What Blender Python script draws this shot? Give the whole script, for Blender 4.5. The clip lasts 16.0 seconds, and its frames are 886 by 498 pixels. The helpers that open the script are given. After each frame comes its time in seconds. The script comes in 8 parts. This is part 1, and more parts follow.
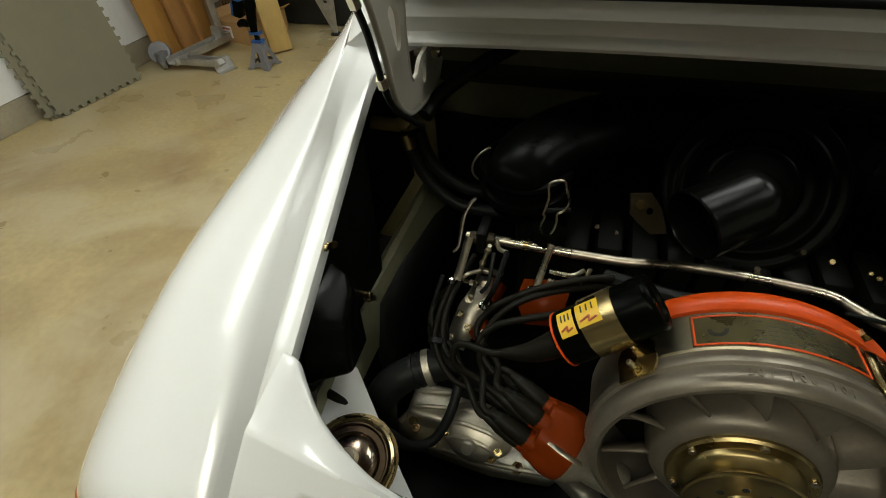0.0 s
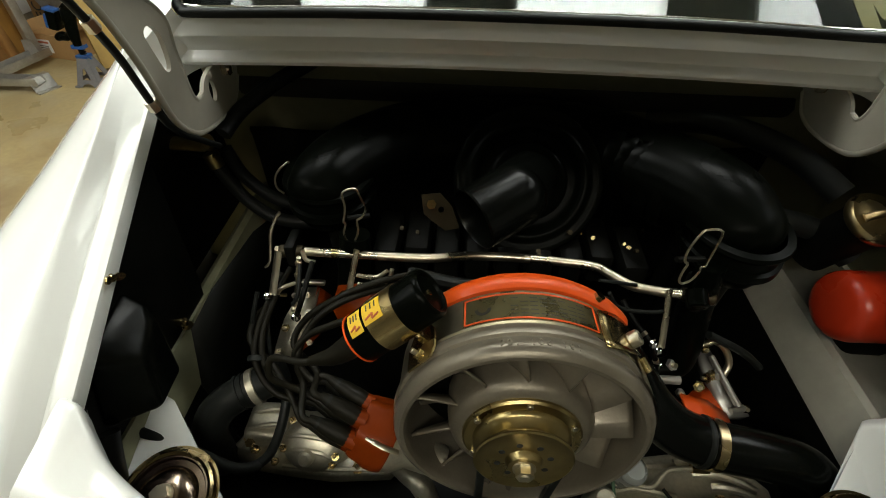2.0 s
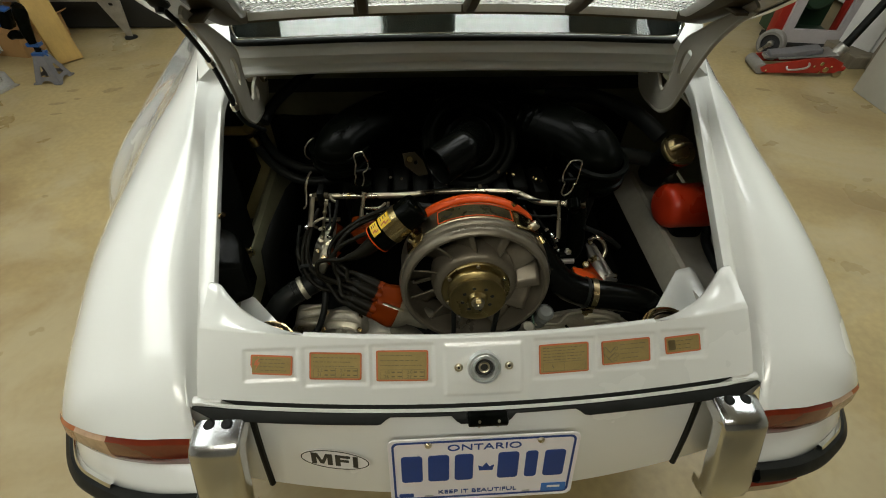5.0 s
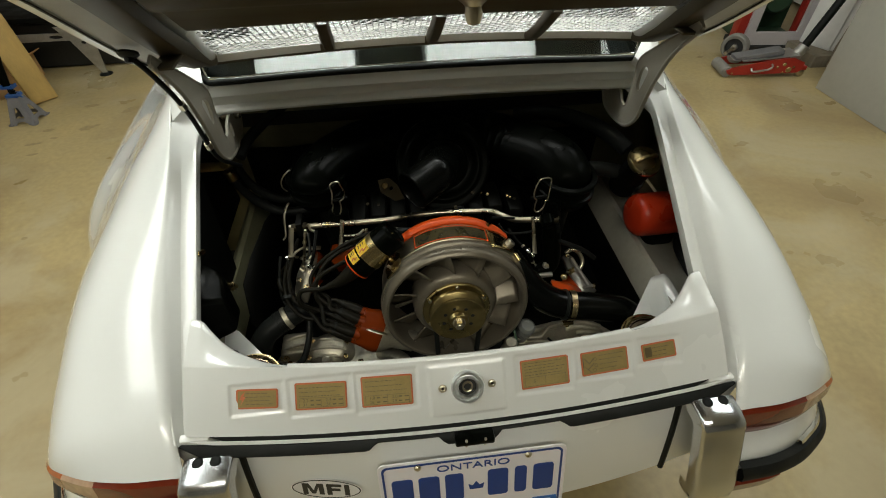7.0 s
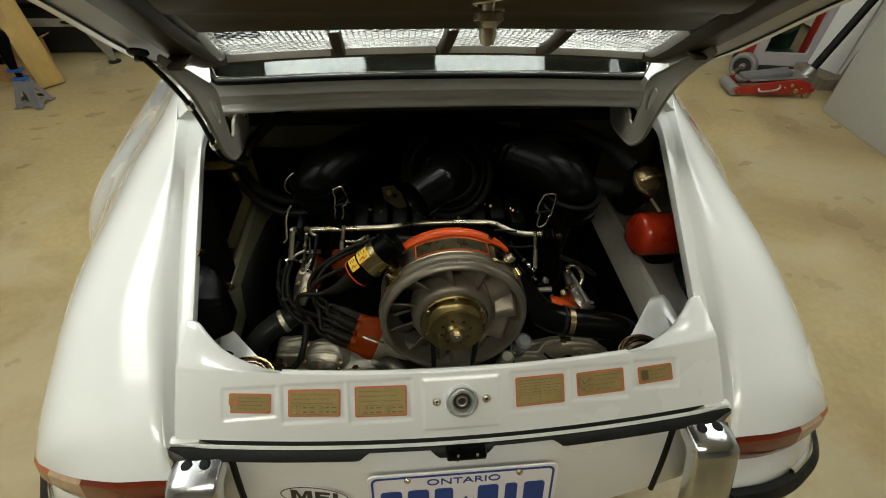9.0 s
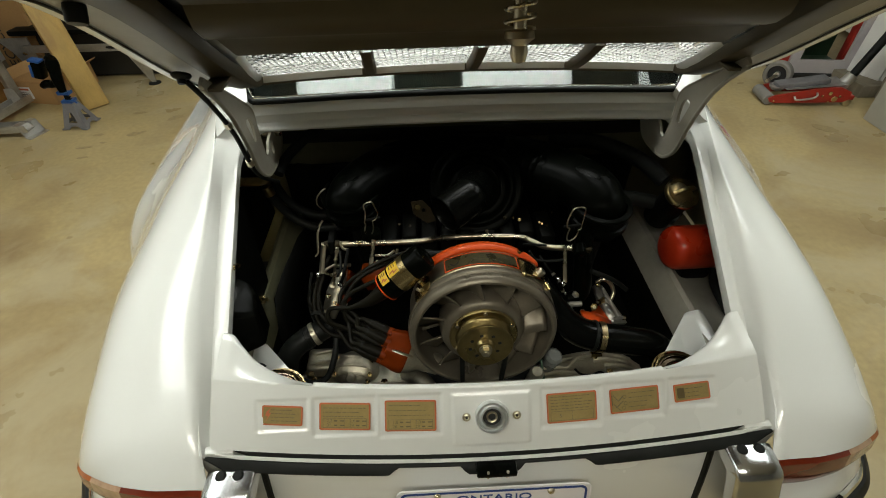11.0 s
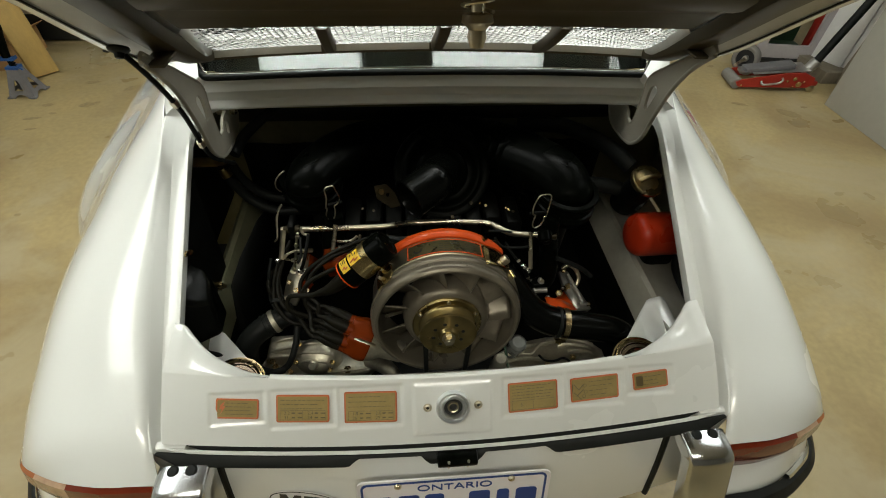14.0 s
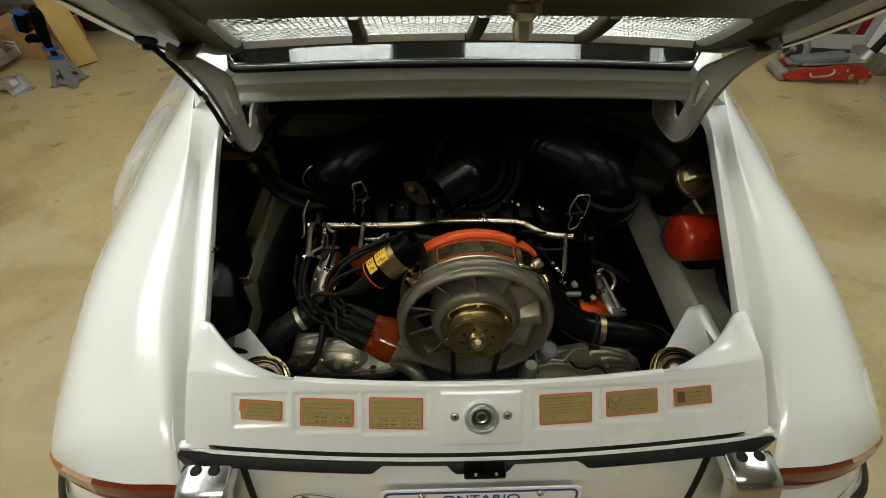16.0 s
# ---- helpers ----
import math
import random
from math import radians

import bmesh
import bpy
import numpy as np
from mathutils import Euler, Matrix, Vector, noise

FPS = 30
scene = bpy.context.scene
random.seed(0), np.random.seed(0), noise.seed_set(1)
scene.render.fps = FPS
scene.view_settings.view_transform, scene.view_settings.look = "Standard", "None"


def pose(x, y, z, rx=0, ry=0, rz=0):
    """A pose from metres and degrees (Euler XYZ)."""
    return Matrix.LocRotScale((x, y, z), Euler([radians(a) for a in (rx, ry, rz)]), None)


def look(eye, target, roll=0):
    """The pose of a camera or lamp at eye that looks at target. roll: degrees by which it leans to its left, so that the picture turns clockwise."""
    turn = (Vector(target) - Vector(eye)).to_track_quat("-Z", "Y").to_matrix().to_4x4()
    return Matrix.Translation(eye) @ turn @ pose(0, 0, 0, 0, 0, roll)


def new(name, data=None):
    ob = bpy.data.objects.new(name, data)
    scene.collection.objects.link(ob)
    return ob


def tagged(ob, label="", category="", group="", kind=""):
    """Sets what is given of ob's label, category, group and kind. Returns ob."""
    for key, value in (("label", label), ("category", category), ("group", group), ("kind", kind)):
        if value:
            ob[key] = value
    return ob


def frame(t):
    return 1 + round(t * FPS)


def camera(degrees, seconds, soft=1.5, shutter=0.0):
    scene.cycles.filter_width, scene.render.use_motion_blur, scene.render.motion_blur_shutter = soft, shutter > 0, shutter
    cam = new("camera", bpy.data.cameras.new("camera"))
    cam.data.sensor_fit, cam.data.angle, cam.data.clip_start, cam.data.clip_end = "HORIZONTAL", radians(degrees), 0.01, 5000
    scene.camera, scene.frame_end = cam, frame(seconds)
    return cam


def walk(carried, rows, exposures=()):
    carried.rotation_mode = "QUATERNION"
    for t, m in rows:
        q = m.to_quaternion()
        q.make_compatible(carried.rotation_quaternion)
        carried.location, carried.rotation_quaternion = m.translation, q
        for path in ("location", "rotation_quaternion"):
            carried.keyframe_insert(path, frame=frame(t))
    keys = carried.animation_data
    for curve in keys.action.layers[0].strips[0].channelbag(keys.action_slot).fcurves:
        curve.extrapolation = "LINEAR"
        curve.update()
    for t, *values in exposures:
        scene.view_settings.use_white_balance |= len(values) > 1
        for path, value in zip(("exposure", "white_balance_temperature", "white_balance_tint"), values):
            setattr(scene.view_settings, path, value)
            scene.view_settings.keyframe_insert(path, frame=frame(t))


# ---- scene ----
cam = camera(85.6, 16.0, soft=1.0)
PATH = [
    (0, (-0.1806, -0.0803, 1.3473), (-0.6717, 1.3067, -0.0072), -3.56),
    (0.5, (-0.1541, -0.0854, 1.3518), (-0.5546, 1.3281, -0.0051), -2.02),
    (1, (-0.1298, -0.0759, 1.3596), (-0.4098, 1.3771, 0.0139), -0.59),
    (1.5, (-0.1023, -0.0728, 1.3608), (-0.2682, 1.3949, 0.0134), 0.01),
    (2, (-0.0699, -0.0788, 1.3633), (-0.1357, 1.4015, 0.0198), 1.28),
    (2.5, (-0.0783, -0.1061, 1.3694), (-0.1569, 1.3738, 0.0267), 0.58),
    (3, (-0.0844, -0.1587, 1.3851), (-0.143, 1.3054, 0.0231), 0.03),
    (3.5, (-0.1019, -0.2297, 1.4196), (-0.1157, 1.243, 0.0665), 1.0),
    (3.7, (-0.102, -0.257, 1.438), (-0.098, 1.197, 0.064), 1.4),
    (4, (-0.1249, -0.3048, 1.4491), (-0.1106, 1.1191, 0.044), 1.44),
    (4.2, (-0.125, -0.325, 1.485), (-0.101, 1.097, 0.078), 0.5),
    (4.5, (-0.116, -0.354, 1.516), (0.023, 1.058, 0.106), 2.5),
    (4.7, (-0.105, -0.386, 1.529), (0.015, 1.021, 0.112), 2.0),
    (6.8, (-0.08, -0.392, 1.57), (0.046, 1.049, 0.189), -1.5),
    (7, (-0.077, -0.393, 1.568), (0.078, 1.052, 0.194), -0.9),
    (7.5, (-0.091, -0.395, 1.564), (0.044, 1.052, 0.19), -1.0),
    (8, (-0.089, -0.389, 1.558), (0.023, 1.006, 0.129), -1.3),
    (8.5, (-0.079, -0.376, 1.563), (0.058, 1.044, 0.161), 1.0),
    (9, (-0.079, -0.379, 1.578), (0.08, 1.071, 0.21), 2.0),
    (11.3, (-0.085, -0.379, 1.583), (-0.041, 1.118, 0.257), -1.2),
    (11.5, (-0.08, -0.375, 1.585), (-0.038, 1.125, 0.262), -1.3),
    (12, (-0.077, -0.369, 1.583), (-0.032, 1.135, 0.265), -1.6),
    (12.5, (-0.08, -0.366, 1.582), (-0.035, 1.133, 0.258), -0.9),
    (13, (-0.074, -0.359, 1.571), (-0.016, 1.084, 0.187), -1.1),
    (13.5, (-0.066, -0.349, 1.57), (0.105, 1.045, 0.147), 3.2),
    (14, (-0.065, -0.354, 1.581), (0.094, 1.068, 0.184), 2.4),
    (14.5, (-0.064, -0.351, 1.586), (0.071, 1.075, 0.19), 1.9),
    (15, (-0.068, -0.342, 1.579), (0.039, 1.074, 0.171), 1.7),
    (15.5, (-0.068, -0.329, 1.578), (0.028, 1.096, 0.178), 0.9),
    (16, (-0.071, -0.318, 1.569), (-0.019, 1.084, 0.144), 0.7),
]
EXPOSURES = [(0, -0.28), (0.5, -0.42), (1.0, -0.36), (1.6, -0.18), (2.0, 0.08), (2.5, 0.35), (3.0, 0.42), (3.5, 0.02), (3.7, -0.20), (4.0, -0.34), (4.5, -0.37), (7.0, -0.35), (9.0, -0.32), (11.5, -0.29), (16.0, -0.31)]
walk(cam, [(t, look(eye, target, roll)) for t, eye, target, roll in PATH], EXPOSURES)

# ---------------------------------------------------------------- light
world = bpy.data.worlds.new("garage_air")
world.use_nodes = True
world.node_tree.nodes["Background"].inputs[0].default_value = (0.9, 0.85, 0.7, 1)
world.node_tree.nodes["Background"].inputs[1].default_value = 0.002
scene.world = world

TUBE_COLOUR = (0.95, 0.98, 0.92)
COOL_FILL = (0.86, 0.97, 1.0)
WARM = (1.0, 0.94, 0.77)
LAMPS = [  # x, y, z, length along x, width along y, watts
    (-0.67, 1.10, 2.66, 0.64, 0.80, 15),
    (0.46, 1.10, 2.66, 0.72, 0.80, 15.5),
    # two unseen side lamps, added to brighten the fenders
    (-1.90, 0.55, 2.66, 1.10, 2.4, 7),
    (1.90, 1.30, 2.66, 1.00, 2.0, 8),
    (-0.25, -1.15, 2.66, 1.7, 0.30, 19),
    # unseen far lamp, added to lift the room's far corners
    (0.0, 3.6, 2.66, 2.4, 0.25, 26),
]
for lx, ly, lz, sx, sy, watts in LAMPS:
    lamp = bpy.data.lights.new("ceiling_and_fill_lamp", "AREA")
    lamp.shape, lamp.size, lamp.size_y, lamp.energy, lamp.color = "RECTANGLE", sx, sy, watts, COOL_FILL if abs(lx) > 1.5 else WARM if ly < 0 else TUBE_COLOUR
    lamp_ob = new("ceiling_and_fill_lamp", lamp)
    lamp_ob.location = (lx, ly, lz - 0.075)

# ---------------------------------------------------------------- materials
def material(name, base, rough=0.5, metal=0.0, vary=0.12, scale=6.0, fine=60.0, bump=0.05, coat=0.0, stain=None, stain_amount=0.0,
             rough_vary=0.1, spec=0.5, depth=0.002, objects=0.0, stretch=(1, 1, 1), patch=None, patch_amount=0.6, patch_scale=0.8):
    """A surface with coarse and fine variation of its colour, gloss and relief. Coordinates are in metres."""
    m = bpy.data.materials.new(name)
    m.use_nodes = True
    nt = m.node_tree
    n, l = nt.nodes, nt.links
    b = n["Principled BSDF"]
    tc = n.new("ShaderNodeTexCoord")
    mp = n.new("ShaderNodeMapping")
    mp.inputs["Scale"].default_value = stretch
    l.new(tc.outputs["Object"], mp.inputs["Vector"])
    coarse = n.new("ShaderNodeTexNoise")
    coarse.inputs["Scale"].default_value, coarse.inputs["Detail"].default_value = scale, 5
    grain = n.new("ShaderNodeTexNoise")
    grain.inputs["Scale"].default_value, grain.inputs["Detail"].default_value = fine, 3
    for t in (coarse, grain):
        l.new(mp.outputs["Vector"], t.inputs["Vector"])
    add = n.new("ShaderNodeMath")
    add.operation = "MULTIPLY_ADD"
    add.inputs[1].default_value = 0.4
    l.new(grain.outputs["Fac"], add.inputs[0])
    half = n.new("ShaderNodeMath")
    half.operation = "MULTIPLY"
    half.inputs[1].default_value = 0.6
    l.new(coarse.outputs["Fac"], half.inputs[0])
    l.new(half.outputs[0], add.inputs[2])
    ramp = n.new("ShaderNodeMapRange")
    ramp.inputs["From Min"].default_value, ramp.inputs["From Max"].default_value = 0.3, 0.7
    ramp.inputs["To Min"].default_value, ramp.inputs["To Max"].default_value = 1 - vary, 1 + vary
    l.new(add.outputs[0], ramp.inputs["Value"])
    tint = n.new("ShaderNodeVectorMath")
    tint.operation = "SCALE"
    tint.inputs[0].default_value = base
    l.new(ramp.outputs["Result"], tint.inputs["Scale"])
    colour = tint.outputs["Vector"]
    if objects:
        info = n.new("ShaderNodeObjectInfo")
        om = n.new("ShaderNodeMapRange")
        om.inputs["To Min"].default_value, om.inputs["To Max"].default_value = 1 - objects, 1 + objects
        l.new(info.outputs["Random"], om.inputs["Value"])
        t2 = n.new("ShaderNodeVectorMath")
        t2.operation = "SCALE"
        l.new(colour, t2.inputs[0])
        l.new(om.outputs["Result"], t2.inputs["Scale"])
        colour = t2.outputs["Vector"]
    if stain:
        sn = n.new("ShaderNodeTexNoise")
        sn.inputs["Scale"].default_value, sn.inputs["Detail"].default_value = scale * 0.45, 6
        sn.inputs["Distortion"].default_value = 0.6
        l.new(mp.outputs["Vector"], sn.inputs["Vector"])
        sr = n.new("ShaderNodeMapRange")
        sr.inputs["From Min"].default_value, sr.inputs["From Max"].default_value = 0.5, 0.72
        sr.inputs["To Max"].default_value = stain_amount
        l.new(sn.outputs["Fac"], sr.inputs["Value"])
        mix = n.new("ShaderNodeMix")
        mix.data_type = "RGBA"
        mix.inputs["B"].default_value = (*stain, 1)
        l.new(sr.outputs["Result"], mix.inputs["Factor"])
        l.new(colour, mix.inputs["A"])
        colour = mix.outputs["Result"]
    if patch:
        pn = n.new("ShaderNodeTexNoise")
        pn.inputs["Scale"].default_value, pn.inputs["Detail"].default_value = patch_scale, 8
        pn.inputs["Roughness"].default_value, pn.inputs["Distortion"].default_value = 0.62, 0.8
        l.new(mp.outputs["Vector"], pn.inputs["Vector"])
        pr = n.new("ShaderNodeMapRange")
        pr.inputs["From Min"].default_value, pr.inputs["From Max"].default_value = 0.48, 0.62
        pr.inputs["To Max"].default_value = patch_amount
        l.new(pn.outputs["Fac"], pr.inputs["Value"])
        pm_mix = n.new("ShaderNodeMix")
        pm_mix.data_type = "RGBA"
        pm_mix.inputs["B"].default_value = (*patch, 1)
        l.new(pr.outputs["Result"], pm_mix.inputs["Factor"])
        l.new(colour, pm_mix.inputs["A"])
        colour = pm_mix.outputs["Result"]
    l.new(colour, b.inputs["Base Color"])
    rr = n.new("ShaderNodeMapRange")
    rr.inputs["From Min"].default_value, rr.inputs["From Max"].default_value = 0.3, 0.7
    rr.inputs["To Min"].default_value, rr.inputs["To Max"].default_value = max(0.02, rough - rough_vary), min(1, rough + rough_vary)
    l.new(coarse.outputs["Fac"], rr.inputs["Value"])
    l.new(rr.outputs["Result"], b.inputs["Roughness"])
    b.inputs["Metallic"].default_value = metal
    b.inputs["Specular IOR Level"].default_value = spec
    b.inputs["Coat Weight"].default_value = coat
    b.inputs["Coat Roughness"].default_value = 0.03
    if bump:
        bp = n.new("ShaderNodeBump")
        bp.inputs["Strength"].default_value, bp.inputs["Distance"].default_value = bump, depth
        l.new(add.outputs[0], bp.inputs["Height"])
        l.new(bp.outputs["Normal"], b.inputs["Normal"])
    return m


def glassy(name, colour, rough=0.03, ior=1.45, transmission=1.0):
    m = material(name, colour, rough, vary=0.03, bump=0.0, rough_vary=0.01)
    b = m.node_tree.nodes["Principled BSDF"]
    b.inputs["Transmission Weight"].default_value, b.inputs["IOR"].default_value = transmission, ior
    return m


def glow(name, colour, strength):
    m = material(name, (0.8, 0.8, 0.8), 0.6)
    b = m.node_tree.nodes["Principled BSDF"]
    b.inputs["Emission Color"].default_value = (*colour, 1)
    b.inputs["Emission Strength"].default_value = strength
    return m


PAINT = material("white_car_paint", (0.77, 0.785, 0.755), 0.26, vary=0.012, scale=3, fine=20, bump=0.0, coat=1.0, rough_vary=0.02)
# lid is white: the shade below it is put into these three darker colours
SHADED_UNDERSIDE = material("shaded_lid_underside", (0.085, 0.070, 0.043), 0.42, spec=0.2, vary=0.06, scale=4, fine=50, bump=0.02)
SHADED_WHITE = material("shaded_white_lid_paint", (0.36, 0.34, 0.28), 0.45, spec=0.3, vary=0.08, scale=5, fine=60, bump=0.03)
SHADED_EDGE = material("shaded_lid_edge", (0.13, 0.105, 0.065), 0.4, spec=0.25, vary=0.06, scale=4, fine=50, bump=0.02)
GREY_PAINT = material("grey_bay_paint", (0.34, 0.33, 0.275), 0.5, vary=0.12, scale=7, fine=60, bump=0.05, rough_vary=0.1, stain=(0.26, 0.25, 0.20), stain_amount=0.5)
# white bay paint with the bay's shade put into its colour
SHADED_PAINT = material("shaded_bay_paint", (0.19, 0.19, 0.115), 0.5, vary=0.15, scale=7, fine=60, bump=0.05)
BLACK_PLASTIC = material("black_moulded_plastic", (0.0016, 0.0021, 0.0013), 0.30, vary=0.2, scale=9, fine=180, bump=0.0, rough_vary=0.08, spec=0.035)
BLACK_GLOSS = material("black_glossy_plastic", (0.0022, 0.0026, 0.0020), 0.24, vary=0.2, scale=9, fine=120, bump=0.02, rough_vary=0.05, spec=0.15)
PAD = material("black_sound_pad", (0.004, 0.004, 0.003), 0.8, vary=0.3, scale=20, fine=150, bump=0.2, spec=0.15)
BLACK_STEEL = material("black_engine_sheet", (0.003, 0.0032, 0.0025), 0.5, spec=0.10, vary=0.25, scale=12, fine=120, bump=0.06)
RUBBER = material("black_rubber", (0.008, 0.009, 0.008), 0.5, spec=0.18, vary=0.2, scale=14, fine=150, bump=0.1, stain=(0.024, 0.027, 0.025), stain_amount=0.5)
LEAD = material("spark_lead_rubber", (0.0075, 0.0066, 0.0036), 0.5, spec=0.14, vary=0.25, scale=30, fine=200, bump=0.08)
CAST = material("cast_magnesium", (0.170, 0.149, 0.110), 0.36, 0.5, vary=0.12, scale=20, fine=260, bump=0.25, stain=(0.14, 0.12, 0.09), stain_amount=0.4)
ALLOY = material("dull_aluminium_casting", (0.50, 0.47, 0.37), 0.40, 0.8, vary=0.2, scale=25, fine=220, bump=0.25, stain=(0.09, 0.085, 0.07), stain_amount=0.7)
POLISHED = material("polished_aluminium", (0.70, 0.72, 0.75), 0.22, 1.0, vary=0.05, scale=12, bump=0.02, rough_vary=0.05, stain=(0.5, 0.5, 0.5), stain_amount=0.4)
CHROME = material("chrome", (0.78, 0.78, 0.76), 0.07, 1.0, vary=0.03, bump=0.01, rough_vary=0.03)
STEEL = material("zinc_plated_steel", (0.58, 0.525, 0.40), 0.32, 1.0, vary=0.1, scale=18, fine=120, bump=0.04)
ZINC = material("blue_zinc_plating", (0.80, 0.83, 0.84), 0.33, 1.0, vary=0.08, scale=20, fine=100, bump=0.02)
BRASS = material("yellow_zinc_plating", (0.44, 0.345, 0.165), 0.24, 1.0, vary=0.25, scale=16, fine=90, bump=0.05, stain=(0.45, 0.36, 0.3), stain_amount=0.6)
BRONZE = material("bronze_plating", (0.30, 0.235, 0.175), 0.22, 1.0, vary=0.22, scale=14, fine=90, bump=0.03, stain=(0.26, 0.15, 0.15), stain_amount=0.6)
DULL_BRASS = material("dull_brass", (0.032, 0.025, 0.011), 0.45, 0.6, vary=0.2, scale=20)
ORANGE = material("orange_glass_fibre", (0.60, 0.070, 0.006), 0.38, vary=0.08, scale=12, bump=0.06, coat=0.1, spec=0.3)
PULLEY = material("dull_yellow_plating", (0.34, 0.265, 0.115), 0.30, 1.0, vary=0.2, scale=16, fine=90, bump=0.05, stain=(0.20, 0.17, 0.11), stain_amount=0.6)
STRAP = material("dull_strap_plating", (0.30, 0.275, 0.19), 0.36, 1.0, vary=0.15, scale=18, fine=90, bump=0.04)
RED_CAP = material("red_bakelite", (0.145, 0.021, 0.001), 0.42, spec=0.12, vary=0.15, scale=20, bump=0.06)
RED_CAN = material("red_canister_paint", (0.42, 0.030, 0.008), 0.3, vary=0.08, scale=10, bump=0.03, coat=0.15, spec=0.35)
RED_LENS = material("red_lamp_lens", (0.15, 0.022, 0.009), 0.14, vary=0.1, scale=30, bump=0.02, coat=0.15, spec=0.3)
AMBER_LENS = material("amber_lamp_lens", (0.30, 0.085, 0.018), 0.14, vary=0.1, scale=30, bump=0.02, coat=0.15, spec=0.3)
CLEAR_CAP = material("milky_plastic", (0.16, 0.17, 0.16), 0.25, vary=0.1, scale=40, bump=0.02)
CLEAR_LENS = material("clear_lamp_lens", (0.42, 0.27, 0.17), 0.16, vary=0.15, scale=60, bump=0.1, coat=0.15, spec=0.3)
GOLD_FOIL = material("gold_foil", (0.78, 0.60, 0.26), 0.20, 0.65, vary=0.12, scale=40, fine=300, bump=0.12, rough_vary=0.06)
FOIL_RED = material("red_print", (0.50, 0.13, 0.05), 0.35, vary=0.1)
FOIL_INK = material("dark_foil_print", (0.10, 0.075, 0.03), 0.4, vary=0.2)
INK_AND_SHADE = material("black_print_and_shade", (0.03, 0.028, 0.02), 0.5, vary=0.2)
YELLOW = material("yellow_label", (0.75, 0.48, 0.03), 0.4, vary=0.05)
WHITE_LABEL = material("white_label", (0.74, 0.73, 0.70), 0.5, vary=0.04)
PLATE_WHITE = material("enamelled_plate", (0.80, 0.77, 0.78), 0.38, vary=0.04, bump=0.02, coat=0.2)
PLATE_BLUE = material("plate_blue", (0.010, 0.045, 0.22), 0.35, vary=0.1)
STICKER_BLUE = material("sticker_blue", (0.03, 0.16, 0.5), 0.35, vary=0.1)
GLASS = glassy("window_glass", (0.55, 0.66, 0.62), 0.01)
CONCRETE = material("worn_concrete_floor", (0.385, 0.302, 0.146), 0.38, vary=0.22, scale=2.4, fine=34, bump=0.15, stain=(0.22, 0.145, 0.065), stain_amount=0.85, rough_vary=0.16, depth=0.003, patch=(0.43, 0.368, 0.23), patch_amount=0.65, patch_scale=1.3)
CURB = material("rough_concrete_curb", (0.30, 0.26, 0.18), 0.8, vary=0.2, scale=5, fine=60, bump=0.4, stain=(0.15, 0.12, 0.07), stain_amount=0.5)
WALL = material("white_wall_board", (0.72, 0.71, 0.68), 0.7, vary=0.05, scale=2, fine=40, bump=0.05)
GREY_WALL = material("pale_grey_board", (0.42, 0.42, 0.38), 0.45, vary=0.06, scale=2, fine=30, bump=0.05, stain=(0.33, 0.31, 0.25), stain_amount=0.5)
UNSEEN_WALL = material("grey_wall_paint", (0.20, 0.195, 0.17), 0.6, vary=0.08, scale=2, fine=40, bump=0.05)
CEILING = material("pale_ceiling", (0.40, 0.37, 0.30), 0.8, vary=0.05, scale=1)
MAT = material("grey_foam_mat", (0.19, 0.175, 0.115), 0.85, vary=0.12, scale=8, fine=220, bump=0.3)
WOOD = material("raw_lumber", (0.40, 0.26, 0.075), 0.6, vary=0.16, scale=4, fine=30, bump=0.15, stretch=(6, 6, 0.6), stain=(0.25, 0.14, 0.05), stain_amount=0.6)
BROWN_WOOD = material("brown_plank", (0.30, 0.145, 0.042), 0.55, vary=0.2, scale=4, fine=30, bump=0.15, stretch=(6, 6, 0.6), stain=(0.13, 0.06, 0.02), stain_amount=0.6, objects=0.25)
CARD = material("brown_cardboard", (0.40, 0.23, 0.09), 0.8, vary=0.1, scale=5, fine=70, bump=0.1, stain=(0.28, 0.15, 0.05), stain_amount=0.4)
GALV = material("galvanised_steel", (0.46, 0.45, 0.42), 0.4, 0.8, vary=0.18, scale=22, fine=90, bump=0.08, stain=(0.3, 0.28, 0.24), stain_amount=0.6)
GREY_STEEL = material("worn_grey_paint", (0.17, 0.165, 0.17), 0.5, 0.2, vary=0.2, scale=14, fine=80, bump=0.12, stain=(0.09, 0.10, 0.13), stain_amount=0.6)
BLUE_PAINT = material("blue_paint", (0.014, 0.07, 0.24), 0.4, vary=0.15, scale=20, bump=0.05)
RED_TOOL = material("red_tool_paint", (0.34, 0.022, 0.012), 0.4, vary=0.15, scale=10, bump=0.05, stain=(0.2, 0.04, 0.03), stain_amount=0.4)
DARK = material("dark_clutter_and_holes", (0.012, 0.012, 0.010), 0.6, vary=0.3, scale=6)
GREEN = material("dark_green_paint", (0.025, 0.06, 0.03), 0.5, vary=0.2)
TYRE = material("tyre_rubber", (0.025, 0.025, 0.025), 0.8, vary=0.2)
GREY_TYRE = material("grey_rubber_tread", (0.20, 0.19, 0.17), 0.7, vary=0.15)
OILY = material("dried_oil", (0.30, 0.235, 0.118), 0.5, vary=0.25, scale=30, bump=0.02)
TUBE_GLOW = glow("lit_diffuser", TUBE_COLOUR, 5.0)


# ---------------------------------------------------------------- mesh tools
V = Vector
IDENT = Matrix.Identity(4)


